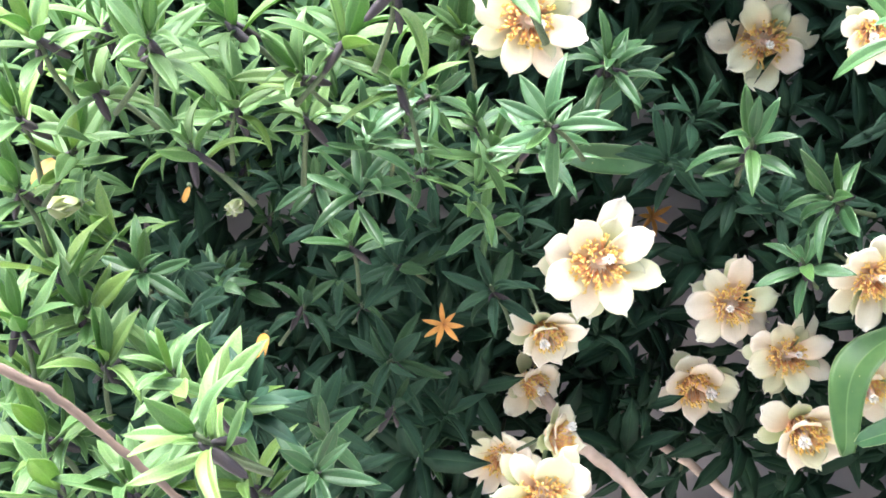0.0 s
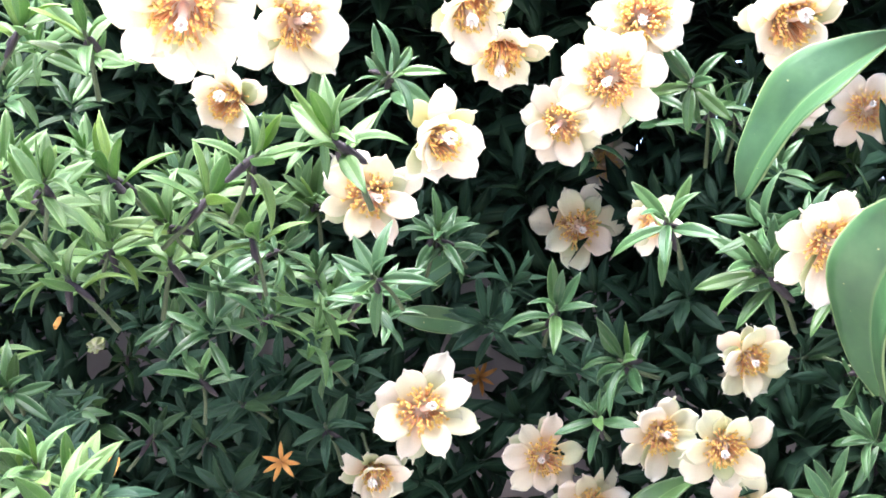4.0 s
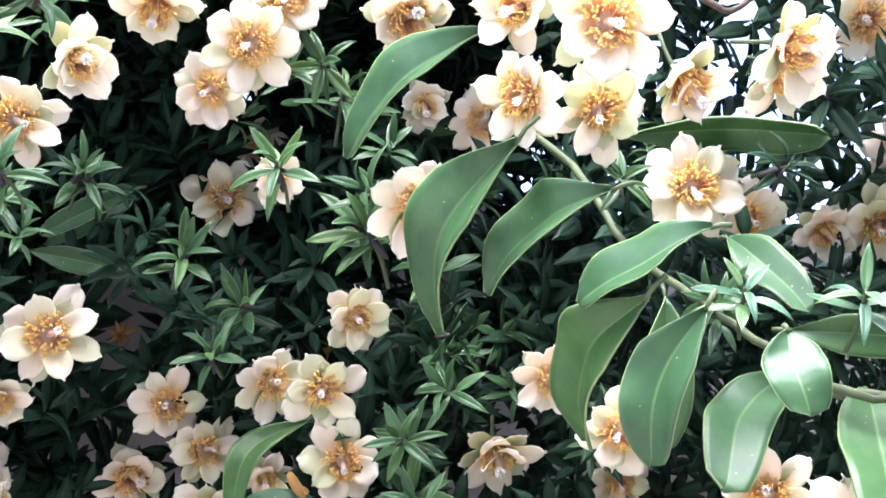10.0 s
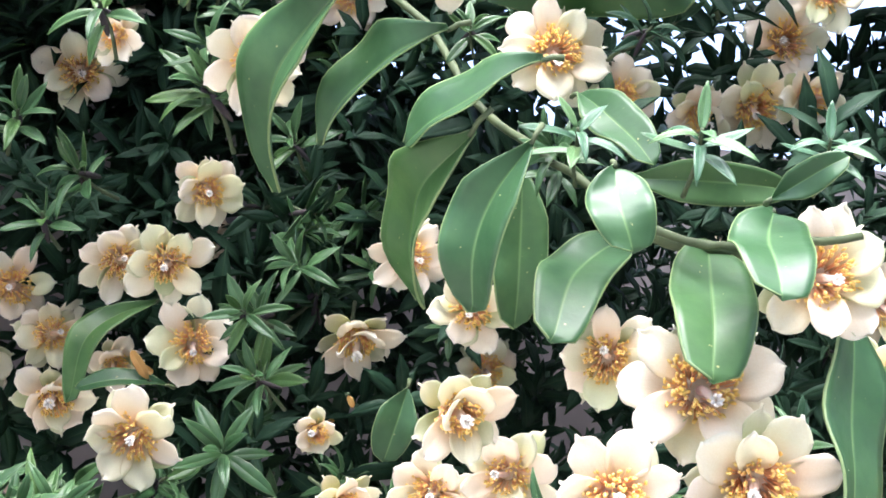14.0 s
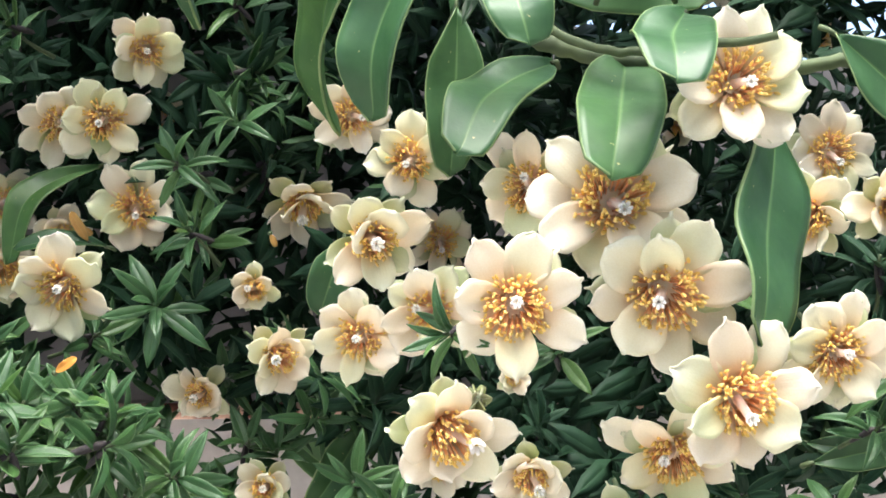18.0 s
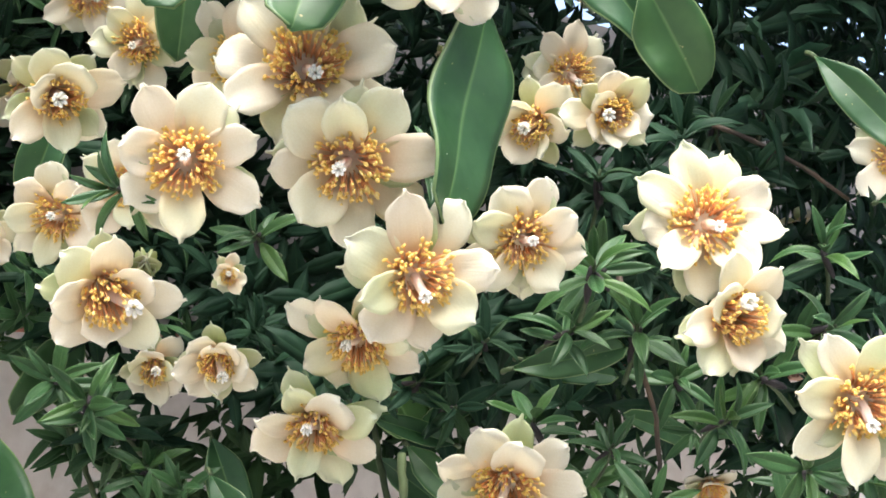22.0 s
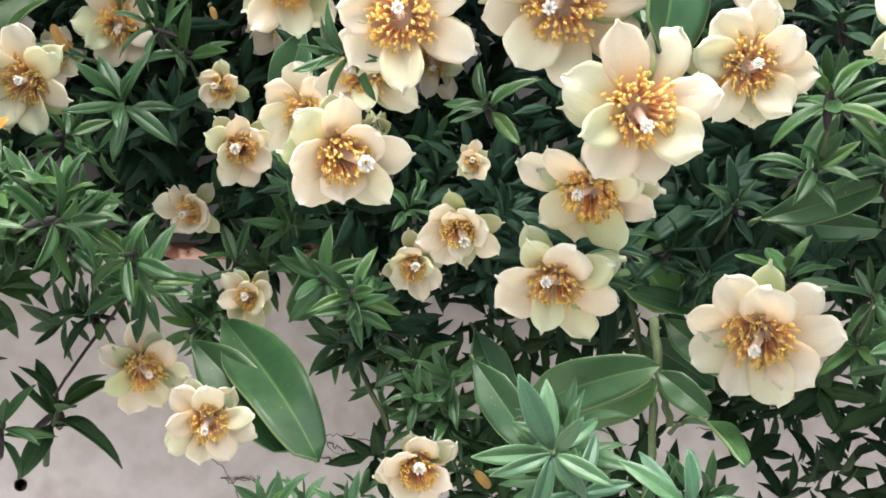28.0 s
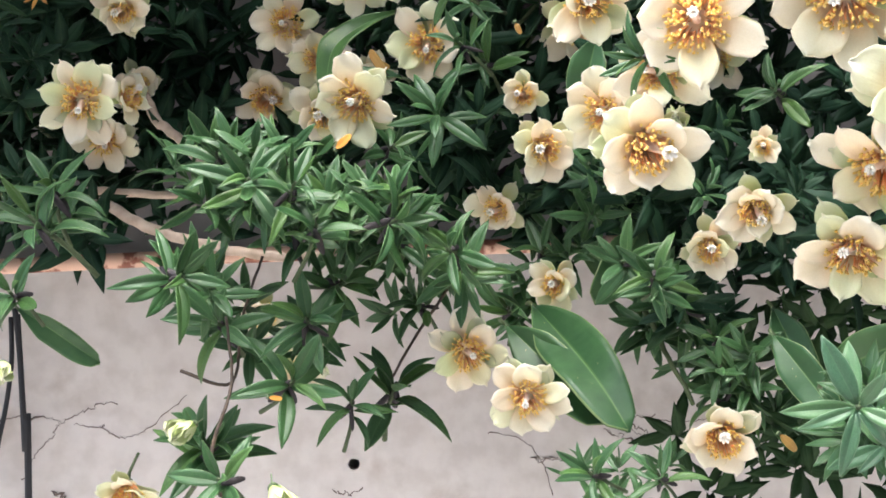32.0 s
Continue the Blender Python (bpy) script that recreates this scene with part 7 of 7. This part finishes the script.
cable([(-0.0557, 0.7280, 1.4217), (-0.0536, 0.7280, 1.3869), (-0.0515, 0.7280, 1.3545), (-0.0491, 0.7280, 1.3223), (-0.0466, 0.7280, 1.2587)], 0.0015)

# ---- the mass of leaves behind ----
deep = random.Random(11)


def front(x, z):
    """How far the shrub's face stands from the wall's side, by place along it."""
    lean = 0.56 - 0.9 * max(0.0, min(0.42, x - 0.08))
    return lean + 0.05 * math.sin(9 * x + 3 * z)


def small_leaf(width, fold, bend):
    """A folded closed leaf of few faces, one unit long, for the joined masses."""
    verts, uv, faces = [(0, 0, 0), (0, 1, -bend)], [(0.5, 0), (0.5, 1)], []
    for v, share in ((0.32, 0.9), (0.68, 0.85)):
        w, z = width / 2 * share, -bend * v * v
        verts += [(-w, v, z + w * fold), (0, v, z), (w, v, z + w * fold), (0, v, z - 0.02)]
        uv += [(0.04, v), (0.5, v), (0.96, v), (0.5, v)]
    for k in range(4):
        a, b = 2 + k, 2 + (k + 1) % 4
        faces += [(0, b, a), (a, b, b + 4, a + 4), (a + 4, b + 4, 1)]
    return np.array(verts), faces, np.array(uv)


def mass(name, count, kind, box, density, label, coarse=1.0):
    pieces = []
    base = small_leaf(0.3, 0.4, 0.25)
    while count > 0:
        x, z = deep.uniform(box[0], box[1]), deep.uniform(box[2], box[3])
        y0 = front(x, z) + 0.05
        y = deep.uniform(min(y0, 0.60), 0.72)
        if deep.random() > density(x, y, z) or hides_flower(x, y, z, 0.028):
            continue
        count -= 1
        centre = Vector((x, y, z))
        n = Vector((deep.uniform(-0.6, 0.6), -1 + deep.uniform(-0.3, 0.6), deep.uniform(-0.3, 0.9))).normalized()
        size = deep.uniform(0.02, 0.036) * coarse
        turn = n.to_track_quat("Z", "Y").to_matrix().to_4x4()
        for i in range(7):
            m = Matrix.Translation(centre) @ turn @ Matrix.Rotation(i * 2.4 + deep.uniform(-0.3, 0.3), 4, "Z") @ Matrix.Translation((0, 0, -i * 0.1 * size)) @ Matrix.Rotation(radians(60 - 9 * i + deep.uniform(-10, 10)), 4, "X") @ Matrix.Scale(size * deep.uniform(0.8, 1.2), 4)
            pieces.append(moved(base, m))
    v, f, uv = join(pieces)
    tagged(new(name, mesh_of(name, v, f, [kind], uv)), label, "foliage", kind="stuff")


def thick(x, y, z):
    low = (1.395 if x < 0.3 else 1.355) + 0.08 * (y + 0.1)
    d = max(0.0, min(1.0, (z - low) / 0.06))
    if 0.03 < x < 0.24 and z < 1.56:
        d *= 0.9 if y > 0.6 else 0.12
    if x > 0.46 and z > 1.76:
        d *= 0.07
    return d


# these leaves carry the shade of the shrub's inside in their colour
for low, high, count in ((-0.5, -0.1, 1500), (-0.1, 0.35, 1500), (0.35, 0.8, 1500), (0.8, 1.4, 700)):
    mass("background_foliage", count, LEAF_SHADED, (low, high, 1.38, 2.3), thick, "dense leaves deep inside the shrub, in a green darkened for shade")


mass("background_foliage", 1900, LEAF_SHADED, (-0.5, 0.46, 1.72, 2.05), lambda x, y, z: 1.0 if y > 0.56 else 0.15, "dense leaves deep inside the shrub, in a green darkened for shade")


# leaf masses added overhead, mostly out of view, to shade the inside
def canopy(x, y, z):
    return 1.0 if z > 1.97 - 0.25 * (y - 0.35) else 0.0


front_of = front


def front(x, z):
    return 0.3


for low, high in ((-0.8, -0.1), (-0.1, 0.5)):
    mass("upper_foliage", 300, LEAF_SHADED, (low, high, 1.9, 2.3), canopy, "added leaf canopy, mostly out of view, that shades the shrub", 1.4)
mass("upper_foliage", 800, LEAF_SHADED, (-0.04, 0.42, 1.87, 2.0), lambda x, y, z: 1.0 if y > 0.43 else 0.0, "added leaf canopy, mostly out of view, that shades the shrub", 1.4)
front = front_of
mass("upper_foliage", 300, LEAF_SHADED, (0.5, 1.4, 2.1, 2.45), lambda x, y, z: 1.0, "added leaf canopy, mostly out of view, that shades the shrub", 1.4)
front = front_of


# unseen leaves added above the right side to block light from above
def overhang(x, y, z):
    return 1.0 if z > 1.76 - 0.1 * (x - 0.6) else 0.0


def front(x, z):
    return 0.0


mass("upper_foliage", 900, LEAF_SHADED, (0.54, 1.15, 1.7, 2.0), lambda x, y, z: overhang(x, y, z) if y < 0.42 else 0.0, "added leaf canopy, mostly out of view, that shades the shrub", 1.4)
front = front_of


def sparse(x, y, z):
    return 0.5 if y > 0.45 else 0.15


mass("low_foliage", 300, LEAF_SHADED, (0.40, 1.3, 1.25, 1.45), sparse, "dark leaves hanging low before the wall")

# shoots between the measured ones and the dark mass
left = 170
while left:
    x, z = deep.uniform(-0.45, 0.95), deep.uniform(1.42, 2.1)
    y = deep.uniform(front(x, z) + 0.03, front(x, z) + 0.12)
    if y > 0.68 or deep.random() > thick(x, y, z) or hides_flower(x, y, z, 0.03) or (x > 0.45 and deep.random() < 0.6) or (0.0 < x < 0.26 and z < 1.76):
        continue
    left -= 1
    # past x 0.4 the shade is put into the leaf colour
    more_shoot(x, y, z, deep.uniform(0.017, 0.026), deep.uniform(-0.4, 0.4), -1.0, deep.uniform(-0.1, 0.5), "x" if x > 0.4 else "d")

left = 170
while left:
    x, z = deep.uniform(-0.34, 0.03), deep.uniform(1.52, 1.95)
    y = deep.uniform(0.36, 0.55)
    if hides_flower(x, y, z, 0.035) or (x > -0.1 and z < 1.62):
        continue
    left -= 1
    # light by height, in the colour: upper whorls lit, lowest ones shaded
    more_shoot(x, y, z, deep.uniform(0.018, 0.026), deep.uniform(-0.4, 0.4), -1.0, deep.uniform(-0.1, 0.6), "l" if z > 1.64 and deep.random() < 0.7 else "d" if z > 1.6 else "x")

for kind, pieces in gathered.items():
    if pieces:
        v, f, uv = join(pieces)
        tagged(new("inner_foliage", mesh_of("inner_foliage", v, f, [{"d": LEAF_MID, "l": LEAF_LIT, "x": LEAF_SHADED}[kind]], uv)), {"d": "dark green leaf whorls between the flowers", "l": "leaf whorls in the outer shrub, brightened in colour for open light", "x": "leaf whorls inside the shrub, darkened in colour for shade"}[kind], "foliage", kind="stuff")

for protos in (*KINDS.values(), *SHOOTS.values()):
    for ob in protos:
        if ob not in used:
            used.add(ob)
            for o in (*ob.children_recursive, ob):
                bpy.data.objects.remove(o)
